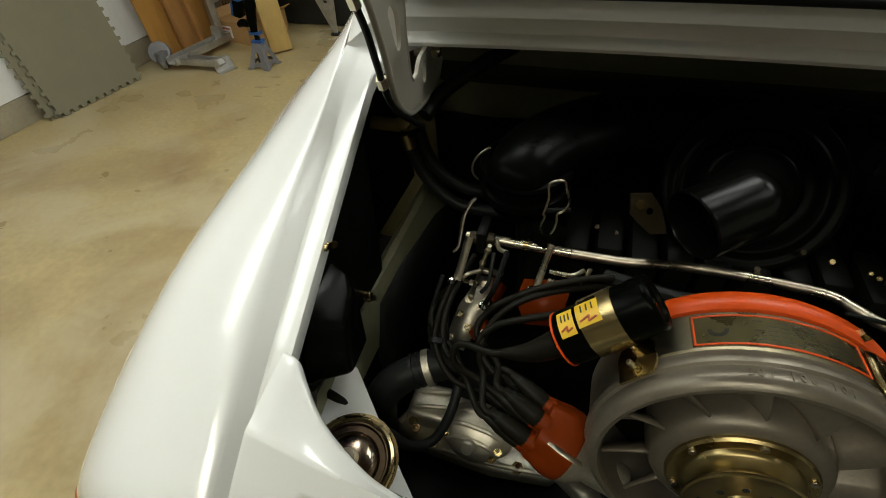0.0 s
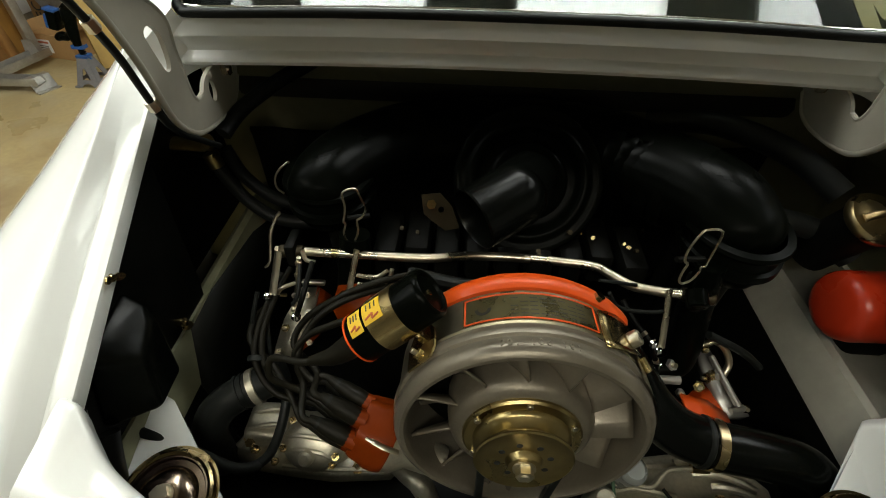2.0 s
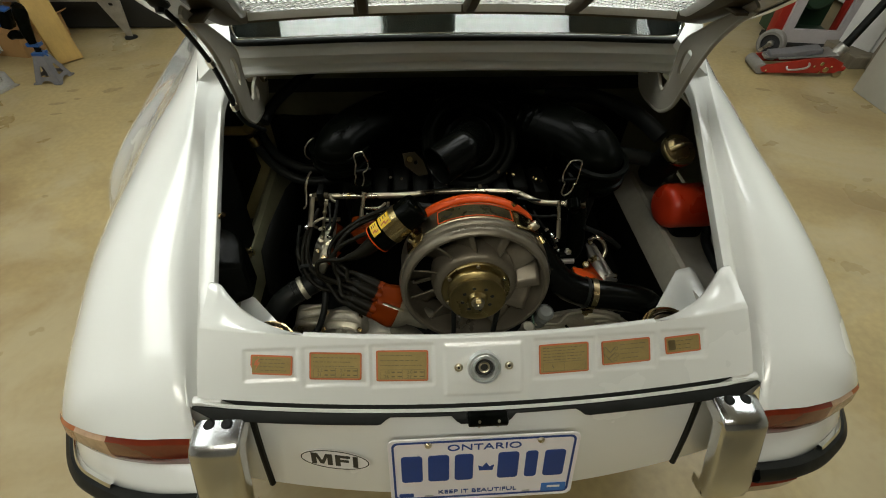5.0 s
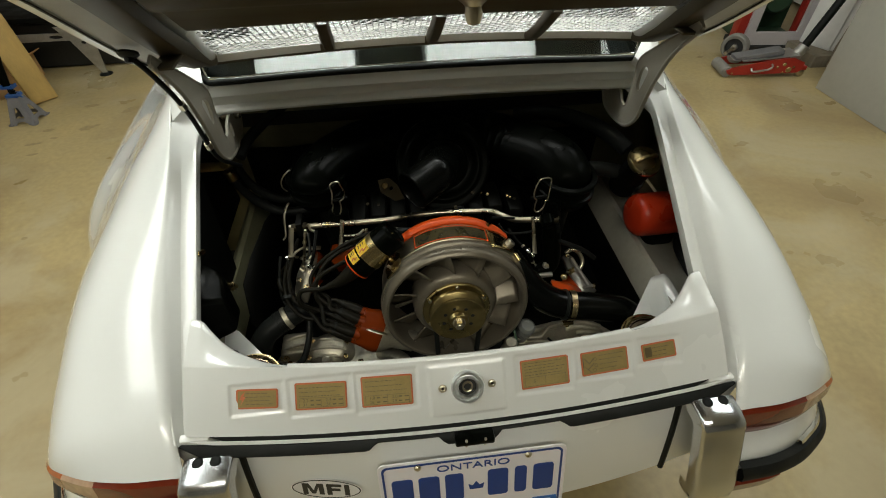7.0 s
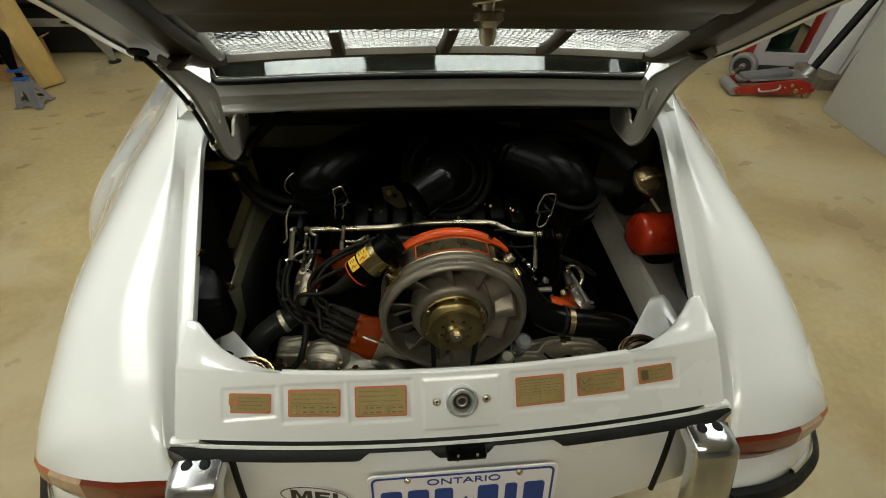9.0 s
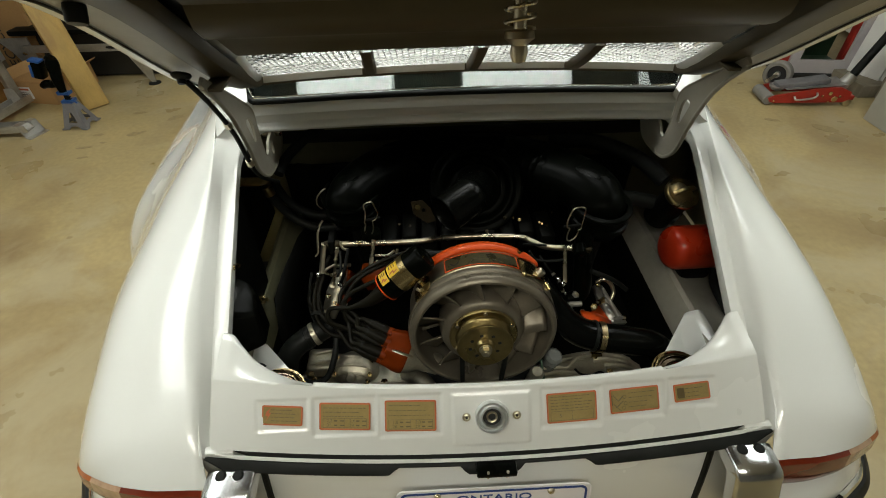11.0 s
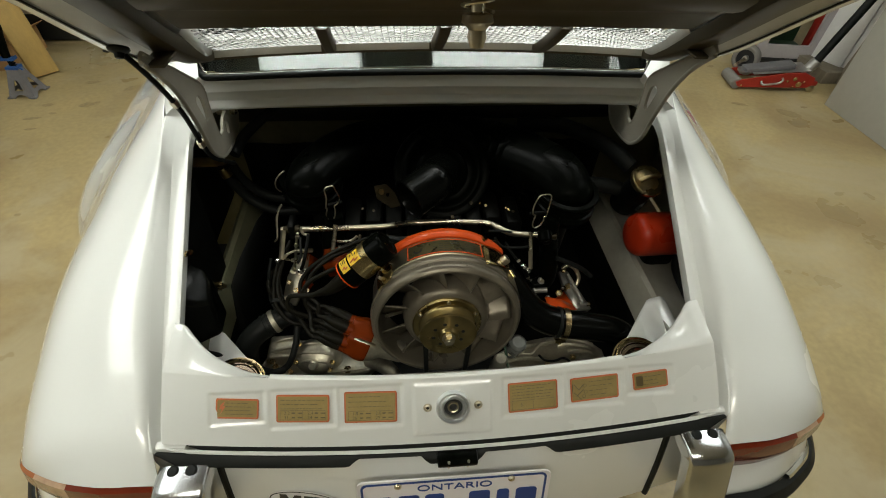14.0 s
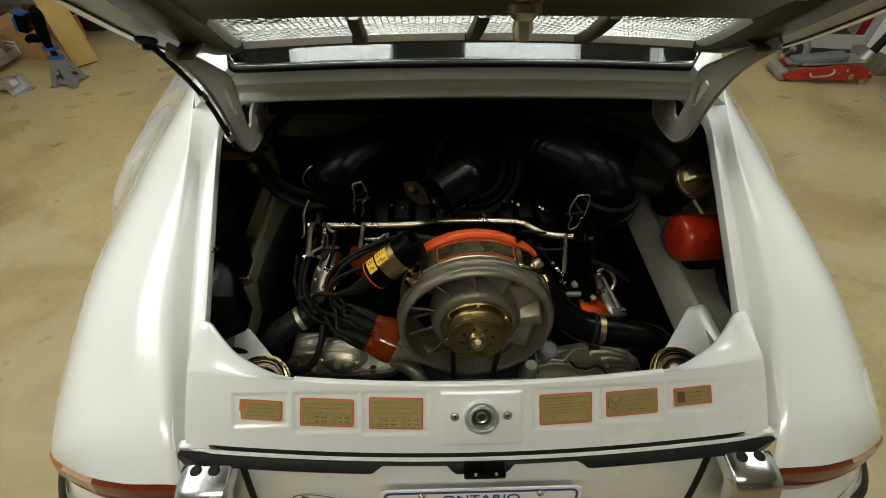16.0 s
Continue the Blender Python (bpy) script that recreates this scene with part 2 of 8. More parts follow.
def part(name, bm, mat, parent=None, label="", sharp=38, loc=None):
    """Links a bmesh as one mesh object under a thing or a part."""
    bmesh.ops.recalc_face_normals(bm, faces=bm.faces)
    lim = radians(sharp)
    for f in bm.faces:
        f.smooth = True
    for e in bm.edges:
        if len(e.link_faces) == 2 and e.calc_face_angle(0) > lim:
            e.smooth = False
    me = bpy.data.meshes.new(name)
    bm.to_mesh(me)
    bm.free()
    me.materials.append(mat)
    ob = new(name, me)
    adopt(ob, parent)
    if label:
        ob["label"] = label
    if loc is not None:
        ob.matrix_basis = loc
    return ob


def adopt(ob, parent):
    """Parents ob so that its own pose stays its pose in the world."""
    if parent is not None:
        ob.parent = parent
        ob.matrix_parent_inverse = parent.matrix_basis.inverted()


def empty(name, label="", category="", group="", kind="", at=(0, 0, 0)):
    ob = new(name)
    ob.matrix_basis = Matrix.Translation(at)
    ob.empty_display_size = 0.05
    return tagged(ob, label, category, group, kind)


def B():
    return bmesh.new()


def box(bm, c, s, m=IDENT, bevel=0.0, seg=2):
    r = bmesh.ops.create_cube(bm, size=1.0, matrix=m @ Matrix.Translation(c) @ Matrix.Diagonal((*s, 1)))
    if bevel:
        es = list({e for v in r["verts"] for e in v.link_edges})
        bmesh.ops.bevel(bm, geom=es, offset=bevel, segments=seg, affect="EDGES", profile=0.5)
    return bm


def lathe(bm, prof, m=IDENT, seg=32, arc=None):
    """Turns a profile of (radius, height) round the local z axis."""
    a0, a1 = arc if arc else (0, 2 * math.pi)
    cnt = seg if arc is None else seg + 1
    rings = []
    for k in range(cnt):
        a = a0 + (a1 - a0) * k / seg
        rings.append([bm.verts.new(m @ V((r * math.cos(a), r * math.sin(a), h))) for r, h in prof])
    for k in range(seg):
        p, q = rings[k], rings[(k + 1) % cnt]
        for i in range(len(prof) - 1):
            vs = []
            for v in (p[i], q[i], q[i + 1], p[i + 1]):
                vs.append(v)
            bm.faces.new(vs)
    bmesh.ops.remove_doubles(bm, verts=[v for r in rings for v in r], dist=1e-6)
    return bm


def axis(p, q, x=None):
    """A pose at p whose z axis runs to q."""
    d = (V(q) - V(p)).normalized()
    return Matrix.Translation(p) @ d.to_track_quat("Z", "Y").to_matrix().to_4x4()


def rod(bm, p, q, r, seg=14, r2=None, bevel=0.0):
    h = (V(q) - V(p)).length
    r2 = r if r2 is None else r2
    if bevel:
        prof = [(0, 0), (r - bevel, 0), (r, bevel), (r2, h - bevel), (r2 - bevel, h), (0, h)]
    else:
        prof = [(0, 0), (r, 0), (r2, h), (0, h)]
    return lathe(bm, prof, axis(p, q), seg)


def curve(pts, n=6):
    """A smooth line through points."""
    pts = [V(p) for p in pts]
    out = []
    for i in range(len(pts) - 1):
        a, b_, c, d = pts[max(i - 1, 0)], pts[i], pts[i + 1], pts[min(i + 2, len(pts) - 1)]
        for k in range(n):
            t = k / n
            out.append(0.5 * ((2 * b_) + (c - a) * t + (2 * a - 5 * b_ + 4 * c - d) * t * t + (3 * b_ - a - 3 * c + d) * t ** 3))
    out.append(pts[-1])
    return out


def tube(bm, pts, r, seg=10, n=6, flat=1.0, closed=False, up=(0, 0, 1)):
    """A round bar along a smooth line; r is a number, or one radius for each given point."""
    line = curve(pts, n) if n else [V(p) for p in pts]
    cnt = len(line)
    if isinstance(r, (int, float)):
        rad = [r] * cnt
    else:
        rad = [c.x for c in curve([(q, 0, 0) for q in r], n)] if n else list(r)
    up = V(up)
    d0 = (line[1] - line[0]).normalized()
    side = d0.cross(up)
    if side.length < 1e-3:
        side = d0.cross(V((1, 0, 0)))
    side.normalize()
    rings = []
    for i, p in enumerate(line):
        d = (line[min(i + 1, cnt - 1)] - line[max(i - 1, 0)]).normalized()
        side = (side - d * side.dot(d)).normalized()
        nrm = side.cross(d)
        rings.append([bm.verts.new(p + rad[i] * (side * math.cos(2 * math.pi * k / seg) + nrm * flat * math.sin(2 * math.pi * k / seg))) for k in range(seg)])
    for i in range(cnt - 1):
        for k in range(seg):
            bm.faces.new((rings[i][k], rings[i][(k + 1) % seg], rings[i + 1][(k + 1) % seg], rings[i + 1][k]))
    bm.faces.new(rings[0][::-1])
    bm.faces.new(rings[-1])
    return bm


def loft(bm, rows, close=False):
    """A skin over rows of points of equal length."""
    vs = [[bm.verts.new(p) for p in row] for row in rows]
    cnt = len(vs[0])
    for a, b_ in zip(vs[:-1], vs[1:]):
        for k in range(cnt if close else cnt - 1):
            j = (k + 1) % cnt
            bm.faces.new((a[k], a[j], b_[j], b_[k]))
    return vs


def plate(bm, outline, depth, m=IDENT, holes=(), bevel=0.0):
    """A flat sheet of some depth from its outline in the local xy plane, with holes cut through."""
    loops = [list(outline)] + [list(h) for h in holes]
    edges = []
    for lp in loops:
        vs = [bm.verts.new(m @ V((x, y, 0))) for x, y in lp]
        edges += [bm.edges.new((vs[i], vs[(i + 1) % len(vs)])) for i in range(len(vs))]
    r = bmesh.ops.triangle_fill(bm, use_beauty=True, use_dissolve=False, edges=edges, normal=m.to_3x3() @ V((0, 0, 1)))
    faces = [g for g in r["geom"] if isinstance(g, bmesh.types.BMFace)]
    ext = bmesh.ops.extrude_face_region(bm, geom=faces)
    up = m.to_3x3() @ V((0, 0, depth))
    bmesh.ops.translate(bm, vec=up, verts=[g for g in ext["geom"] if isinstance(g, bmesh.types.BMVert)])
    return bm


def rounded(w, h, r, n=5, cx=0, cy=0):
    out = []
    for sx, sy, a0 in ((1, 1, 0), (-1, 1, 90), (-1, -1, 180), (1, -1, 270)):
        for k in range(n + 1):
            a = radians(a0 + 90 * k / n)
            out.append((cx + sx * (w / 2 - r) + r * math.cos(a), cy + sy * (h / 2 - r) + r * math.sin(a)))
    return out


def oval(a, b_, n=28, cx=0, cy=0):
    return [(cx + a * math.cos(2 * math.pi * k / n), cy + b_ * math.sin(2 * math.pi * k / n)) for k in range(n)]


def lettering(name, words, size, mat, parent, m, depth=0.0004, align="CENTER", wide=1.0, label="", bold=0.0):
    fc = bpy.data.curves.new(name, "FONT")
    fc.body, fc.size, fc.extrude, fc.align_x, fc.align_y, fc.offset = words, size, depth, align, "CENTER", bold
    tmp = bpy.data.objects.new(name, fc)
    me = bpy.data.meshes.new_from_object(tmp)
    bpy.data.objects.remove(tmp)
    me.materials.clear()
    me.materials.append(mat)
    ob = new(name, me)
    adopt(ob, parent)
    ob.matrix_basis = m @ Matrix.Diagonal((wide, 1, 1, 1))
    if label:
        ob["label"] = label
    return ob


def solid(ob, thick, offset=-1):
    md = ob.modifiers.new("thickness", "SOLIDIFY")
    md.thickness, md.offset = thick, offset
    return ob


def hexnut(bm, p, q, r, h):
    m = axis(p, q)
    return plate(bm, [(r * math.cos(k * math.pi / 3), r * math.sin(k * math.pi / 3)) for k in range(6)], h, m)


def smooth_table(tab, x):
    """Smooth value from a table (Catmull-Rom)."""
    n = len(tab)
    for i in range(n - 1):
        if x <= tab[i + 1][0] or i == n - 2:
            p0, p1, p2, p3 = tab[max(i - 1, 0)], tab[i], tab[i + 1], tab[min(i + 2, n - 1)]
            t = max(0.0, min(1.0, (x - p1[0]) / (p2[0] - p1[0])))
            h = p2[0] - p1[0]
            m1 = (p2[1] - p0[1]) / max(1e-6, p2[0] - p0[0]) * h
            m2 = (p3[1] - p1[1]) / max(1e-6, p3[0] - p1[0]) * h
            return (2 * t**3 - 3 * t**2 + 1) * p1[1] + (t**3 - 2 * t**2 + t) * m1 + (-2 * t**3 + 3 * t**2) * p2[1] + (t**3 - t**2) * m2

# ---------------------------------------------------------------- the car's body
car = empty("car", "white classic rear-engined coupe with its engine lid raised", "car", at=(0, 0.9, 0))
SIDES = (-1, 1)


def zline(y):
    """Height of the body line along the engine opening."""
    if y <= 0.47:
        return 0.889 + 0.517 * y
    return 1.132 + 0.40 * (y - 0.47) - 0.30 * (y - 0.47) ** 2


CREASE = [(-0.09, 0.430), (-0.05, 0.438), (0.0, 0.4505), (0.05, 0.457), (0.14, 0.466), (0.28, 0.476), (0.47, 0.484), (0.7, 0.52), (1.5, 0.56)]
OUTER = [(-0.09, 0.630), (-0.03, 0.690), (0.0, 0.725), (0.063, 0.746), (0.15, 0.767), (0.3, 0.800), (0.5, 0.839), (0.75, 0.954), (1.5, 0.781)]
ZWIDE = 0.62


def fender_point(s, y, th):
    skew = -s * min(1, max(0, y / 0.47))
    xc, xo = smooth_table(CREASE, y) + 0.008 * skew, smooth_table(OUTER, y) + 0.012 * skew
    zc = zline(y) - 0.035 * max(0, 1 - (y + 0.09) / 0.10) ** 2
    px = smooth_table([(-0.09, 2.26), (0.05, 2.164), (0.15, 2.369), (0.3, 1.59), (0.45, 1.153), (0.65, 0.604), (1.0, 0.519), (1.5, 0.759)], y)
    pz = smooth_table([(-0.09, 2.267), (0.05, 2.294), (0.15, 1.771), (0.3, 1.832), (0.45, 1.677), (0.65, 1.887), (1.0, 2.213), (1.5, 1.842)], y)
    return V((s * (xc + (xo - xc) * math.sin(th) ** (2 / px)), y, ZWIDE + (zc - ZWIDE) * max(0, math.cos(th)) ** (2 / pz)))


def lip_y(th):
    """Rear end of the fender, above the lamp, for the angle round its section."""
    return smooth_table([(0, -0.066), (0.4, -0.058), (0.8, -0.028), (1.1, 0.028), (1.3, 0.085), (1.45, 0.14), (1.571, 0.19)], th)


NTH = 36
for s in SIDES:
    bm = B()
    rows = []
    for i in range(60):
        u = (i / 59) ** 1.6
        row = []
        for k in range(NTH + 1):
            th = (math.pi / 2) * (k / NTH) ** 0.9
            y0 = lip_y(th)
            row.append(fender_point(s, y0 + (1.5 - y0) * u, th))
        last = row[-1]
        for z in (0.55, 0.48, 0.42):
            row.append(V((last.x - s * 0.004 * (0.62 - z) / 0.07, last.y, z)))
        rows.append(row)
    lip = rows[0]
    rows.insert(0, [p + V((-s * 0.004 * (1 if k > 20 else 0.2), 0.010, -0.004)) for k, p in enumerate(lip)])
    loft(bm, rows)
    solid(part("rear_fender", bm, PAINT, car), 0.002)

# ---- drip channel along each side of the opening, and its corner below the rear window
for s in SIDES:
    bm = B()
    rows = []
    for i in range(40):
        y = -0.032 + 0.466 * i / 39
        xc = smooth_table(CREASE, y) - 0.008 * s * max(0, y / 0.47)
        z = zline(y)
        drop = 0.021
        u = min(1, max(0, (y - 0.33) / 0.16))
        groove = 1 - u * u * (3 - 2 * u)
        xe = smooth_table([(-0.05, 0.414), (0.02, 0.420), (0.14, 0.4275), (0.28, 0.437), (0.42, 0.446), (0.52, 0.45)], y)
        xw = xe + 0.60 * (xc - xe)
        floor_z = (z - drop) * groove + (z - 0.4 * (drop - 0.006)) * (1 - groove)
        rows.append([V((s * a, y, b_)) for a, b_ in (
            (xc + 0.0022, z - 0.0010), (xc, z), (xc - 0.0014, z - 0.0012), (xw + 0.003, floor_z + 0.001), (xw, floor_z),
            (xe + 0.007, z - drop + 0.004), (xe + 0.001, z - drop + 0.006), (xe, z - drop + 0.003), (xe + 0.002, z - drop - 0.018))])
    first = rows[-1]
    rim = [V((first[1].x, 0.475, zline(0.475)))]
    for i in range(1, 17):
        t = i / 16
        a = t * math.pi / 2
        inner = V((first[7].x - s * 0.046 * (1 - math.cos(a)), 0.434 + 0.088 * math.sin(a), 0))
        inner.z = zline(inner.y) - 0.016
        if t < 0.4:
            u = t / 0.4
            outer = V((first[1].x, 0.434 + 0.041 * u, 0))
            outer.z = zline(outer.y)
        else:
            u = (t - 0.4) / 0.6
            outer = V((first[1].x - s * 0.066 * u ** 0.8, 0.475 + 0.033 * u, zline(0.475) + (1.190 - zline(0.475)) * u ** 0.9))
        k = max(0, 1 - t / 0.6)
        k = groove * k * k * (3 - 2 * k)
        wall = outer.lerp(inner, 0.40 + 0.05 * t)
        flat = wall.z
        wall.z = (outer.z - 0.019) * k + flat * (1 - k)
        rows.append([outer + V((s * 0.004, 0, -0.003)), outer, outer.lerp(wall, 0.12), outer.lerp(wall, 0.85), wall,
                     wall.lerp(inner, 0.55) + V((0, 0, 0.001)), wall.lerp(inner, 0.93) + V((0, 0, 0.002)), inner, inner + V((s * 0.002, 0.002, -0.020))])
        if t >= 0.4:
            rim.append(outer.copy())
    loft(bm, rows)
    part("drip_channel", bm, PAINT, car, sharp=28)
    bm = B()
    rows = []
    for i, o in enumerate(rim):
        u = i / (len(rim) - 1)
        row = [o]
        for y, inner in ((0.52, (0.428, 0.535, 1.205)), (0.58, (0.430, 0.58, 1.238)), (0.66, (0.432, 0.66, 1.285)), (0.75, (0.432, 0.75, 1.335))):
            a = V((s * (smooth_table(CREASE, y) - 0.008 * s), y, zline(y)))
            c = V((s * inner[0], inner[1], inner[2]))
            q = a.lerp(c, u)
            q += V((s * 0.012, 0, 0.010)) * math.sin(math.pi * u)
            row.append(q)
        rows.append(row)
    loft(bm, rows)
    part("rear_pillar", bm, PAINT, car)

# ---- panel below the rear window
bm = B()
rows = []
for i in range(49):
    x = -0.43 + 0.86 * i / 48
    k = (x / 0.43) ** 2
    dz = -0.006 * k
    rows.append([V((x, y - 0.006 * k, z + dz)) for y, z in (
        (0.560, 1.176), (0.530, 1.180), (0.521, 1.186), (0.5165, 1.178), (0.5125, 1.1690), (0.5115, 1.1655), (0.5130, 1.1625), (0.5180, 1.152), (0.5185, 1.146),
        (0.5160, 1.1425), (0.5110, 1.1390), (0.5095, 1.1345), (0.5115, 1.1300), (0.517, 1.1275), (0.530, 1.126), (0.56, 1.125))])
loft(bm, rows)
solid(part("rear_cowl", bm, PAINT, car, "white painted panel below the rear window"), 0.0015)

# ---- rear window with its rubber and bright trim
window = part("rear_window", lathe(B(), [(0.0001, 0), (0.0002, 0.0001)], pose(0, 0.9, 1.3)), GLASS, car)
bm = B()
for depth in (0, 0.005):
    rows = []
    for i in range(33):
        x = -0.47 + 0.94 * i / 32
        k = (x / 0.47) ** 2
        rows.append([V((x * (1 - 0.16 * j / 6), 0.528 + 0.640 * j / 6 + 0.05 * k, 1.185 - depth + 0.323 * (j / 6) ** 0.92 - 0.015 * k)) for j in range(7)])
    loft(bm, rows if not depth else rows[::-1])
part("pane", bm, GLASS, window)
bm = B()
tube(bm, [(-0.43, 0.535, 1.188), (-0.418, 0.521, 1.1835), (-0.39, 0.5165, 1.1835), (-0.2, 0.5195, 1.1885), (0, 0.521, 1.1895), (0.2, 0.5195, 1.1885), (0.39, 0.5165, 1.1835), (0.418, 0.521, 1.1835), (0.43, 0.535, 1.188)], 0.0058, 10)
part("window_rubber", bm, RUBBER, window)
bm = B()
tube(bm, [(-0.44, 0.60, 1.224), (-0.425, 0.541, 1.193), (-0.39, 0.525, 1.1885), (-0.2, 0.528, 1.1935), (0, 0.5295, 1.1945), (0.2, 0.528, 1.1935), (0.39, 0.525, 1.1885), (0.425, 0.541, 1.193), (0.44, 0.60, 1.224)], 0.0016, 8)
part("window_trim", bm, CHROME, window, "bright metal trim")
# roof stub and cabin behind the glass
bm = B()
rows = []
for i in range(25):
    x = -0.50 + 1.0 * i / 24
    k = abs(x / 0.5) ** 3
    rows.append([V((x * (0.84 + 0.02 * j), 1.17 + 0.5 * j / 6, 1.505 + 0.03 * math.sin(j / 6 * 1.5) - 0.07 * k)) for j in range(7)])
loft(bm, rows)
solid(part("roof", bm, PAINT, car), 0.003)
for s in SIDES:
    bm = B()
    loft(bm, [[V((s * 0.43, 0.57, 1.235)), V((s * 0.42, 0.80, 1.37)), V((s * 0.405, 1.17, 1.50)), V((s * 0.42, 1.67, 1.53))],
              [V((s * 0.46, 0.60, 1.215)), V((s * 0.49, 0.82, 1.33)), V((s * 0.49, 1.17, 1.44)), V((s * 0.50, 1.67, 1.46))],
              [V((s * 0.505, 0.66, 1.185)), V((s * 0.515, 0.86, 1.235)), V((s * 0.525, 1.17, 1.22)), V((s * 0.53, 1.5, 1.2))]])
    bmesh.ops.subdivide_edges(bm, edges=bm.edges, cuts=2, use_grid_fill=True)
    part("roof_side", bm, PAINT, car)
bm = B()
box(bm, (0, 1.0, 1.04), (0.9, 0.7, 0.06), bevel=0.02)
box(bm, (0, 1.34, 1.12), (0.9, 0.10, 0.42), bevel=0.03)
part("parcel_shelf", bm, DARK, car, "dark cabin shelf and seat backs")

# ---- lock panel at the rear of the opening
def panel_low(x):
    k = (x / 0.42) ** 2
    return V((x, -0.033 + 0.011 * k, 0.842 + 0.031 * k))


def panel_line(x):
    k = (x / 0.42) ** 2
    return V((x, 0.029 + 0.028 * k, 0.932 + 0.010 * k))


def panel_top(x):
    a = abs(x)
    y = smooth_table([(0, 0.029), (0.12, 0.030), (0.22, 0.036), (0.30, 0.050), (0.345, 0.070), (0.375, 0.089), (0.40, 0.113), (0.415, 0.128), (0.45, 0.133)], a)
    z = smooth_table([(0, 0.932), (0.12, 0.932), (0.22, 0.931), (0.30, 0.932), (0.345, 0.935), (0.375, 0.940), (0.40, 0.949), (0.415, 0.957), (0.45, 0.96)], a)
    return V((x, y, z))


STICKERS = [  # x from and to, middle height on the panel, height in metres
    (-0.354, -0.291, 0.548, 0.030), (-0.266, -0.187, 0.575, 0.0425), (-0.165, -0.0855, 0.596, 0.049), (0.0865, 0.1655, 0.610, 0.0475), (0.186, 0.265, 0.620, 0.0384), (0.2885, 0.3475, 0.617, 0.0275)]


def bulge(t):
    return 0.004 * math.sin(math.pi * min(1, max(0, t))) ** 1.2


def panel_base(x, t):
    a, b_ = panel_low(x), panel_line(x)
    n = V((0, -0.80, 0.60))
    return a.lerp(b_, t) + n * bulge(t) * (1 - 0.5 * abs(x) / 0.42)


def soft(d, w):
    t = min(1, max(0, (d + w) / (2 * w)))
    return t * t * (3 - 2 * t)


def pocket(x, t):
    """Depth of the pressed pockets: below the foils, and raised round the lock."""
    d = 0.0
    for x0, x1, tm, h in STICKERS:
        g = 0.0085
        dx = min(x - x0 + g, x1 + g - x)
        if dx > -0.004:
            q = panel_base(x, t) - panel_base((x0 + x1) / 2, tm)
            dt = h / 2 + g - abs(math.copysign(math.hypot(q.y, q.z), q.z))
            d = max(d, soft(min(dx, dt), 0.0016))
    q = min(0.060 - abs(x), (t - 0.14) * 0.11, (0.90 - t) * 0.11)
    return -0.0022 * d + 0.0022 * soft(q, 0.0014)


bm = B()
rows = []
NX = 330
for i in range(NX + 1):
    x = -0.43 + 0.86 * i / NX
    row = []
    lo, hi = panel_low(x), panel_top(x)
    row.append(lo + V((0, 0.02, -0.012)))
    row.append(lo + V((0, 0.004, -0.004)))
    for j in range(41):
        t = j / 40
        n = V((0, -0.80, 0.60))
        row.append(panel_base(x, t) + n * pocket(x, t))
    edge = row[-1].copy()
    ext = hi - edge
    ext = V((0, max(ext.y, 0.003), ext.z if ext.y > 0.003 else 0.0005))
    for k in range(1, 7):
        u = k / 6
        row.append(edge + V((0, ext.y * u, ext.z * u)))
    hi = row[-1].copy()
    row.append(hi + V((0, 0.004, -0.001)))
    row.append(hi + V((0, 0.006, -0.006)))
    row.append(hi + V((0, 0.005, -0.022)))
    rows.append(row)
loft(bm, rows)
lock_panel = part("lock_panel", bm, PAINT, car, "white painted panel with pressed pockets and foils", sharp=60)


def on_panel(x, t, lift=0.0):
    p = panel_base(x, t)
    e = 0.004
    tx = panel_base(x + e, t) - panel_base(x - e, t)
    tx = V((tx.x, tx.y, tx.z * 0.25)).normalized()
    ty = (panel_base(x, t + 0.05) - panel_base(x, t - 0.05)).normalized()
    n = tx.cross(ty).normalized()
    ty = n.cross(tx)
    m = Matrix((tx, ty, n)).transposed().to_4x4()
    m.translation = p + n * lift
    return m


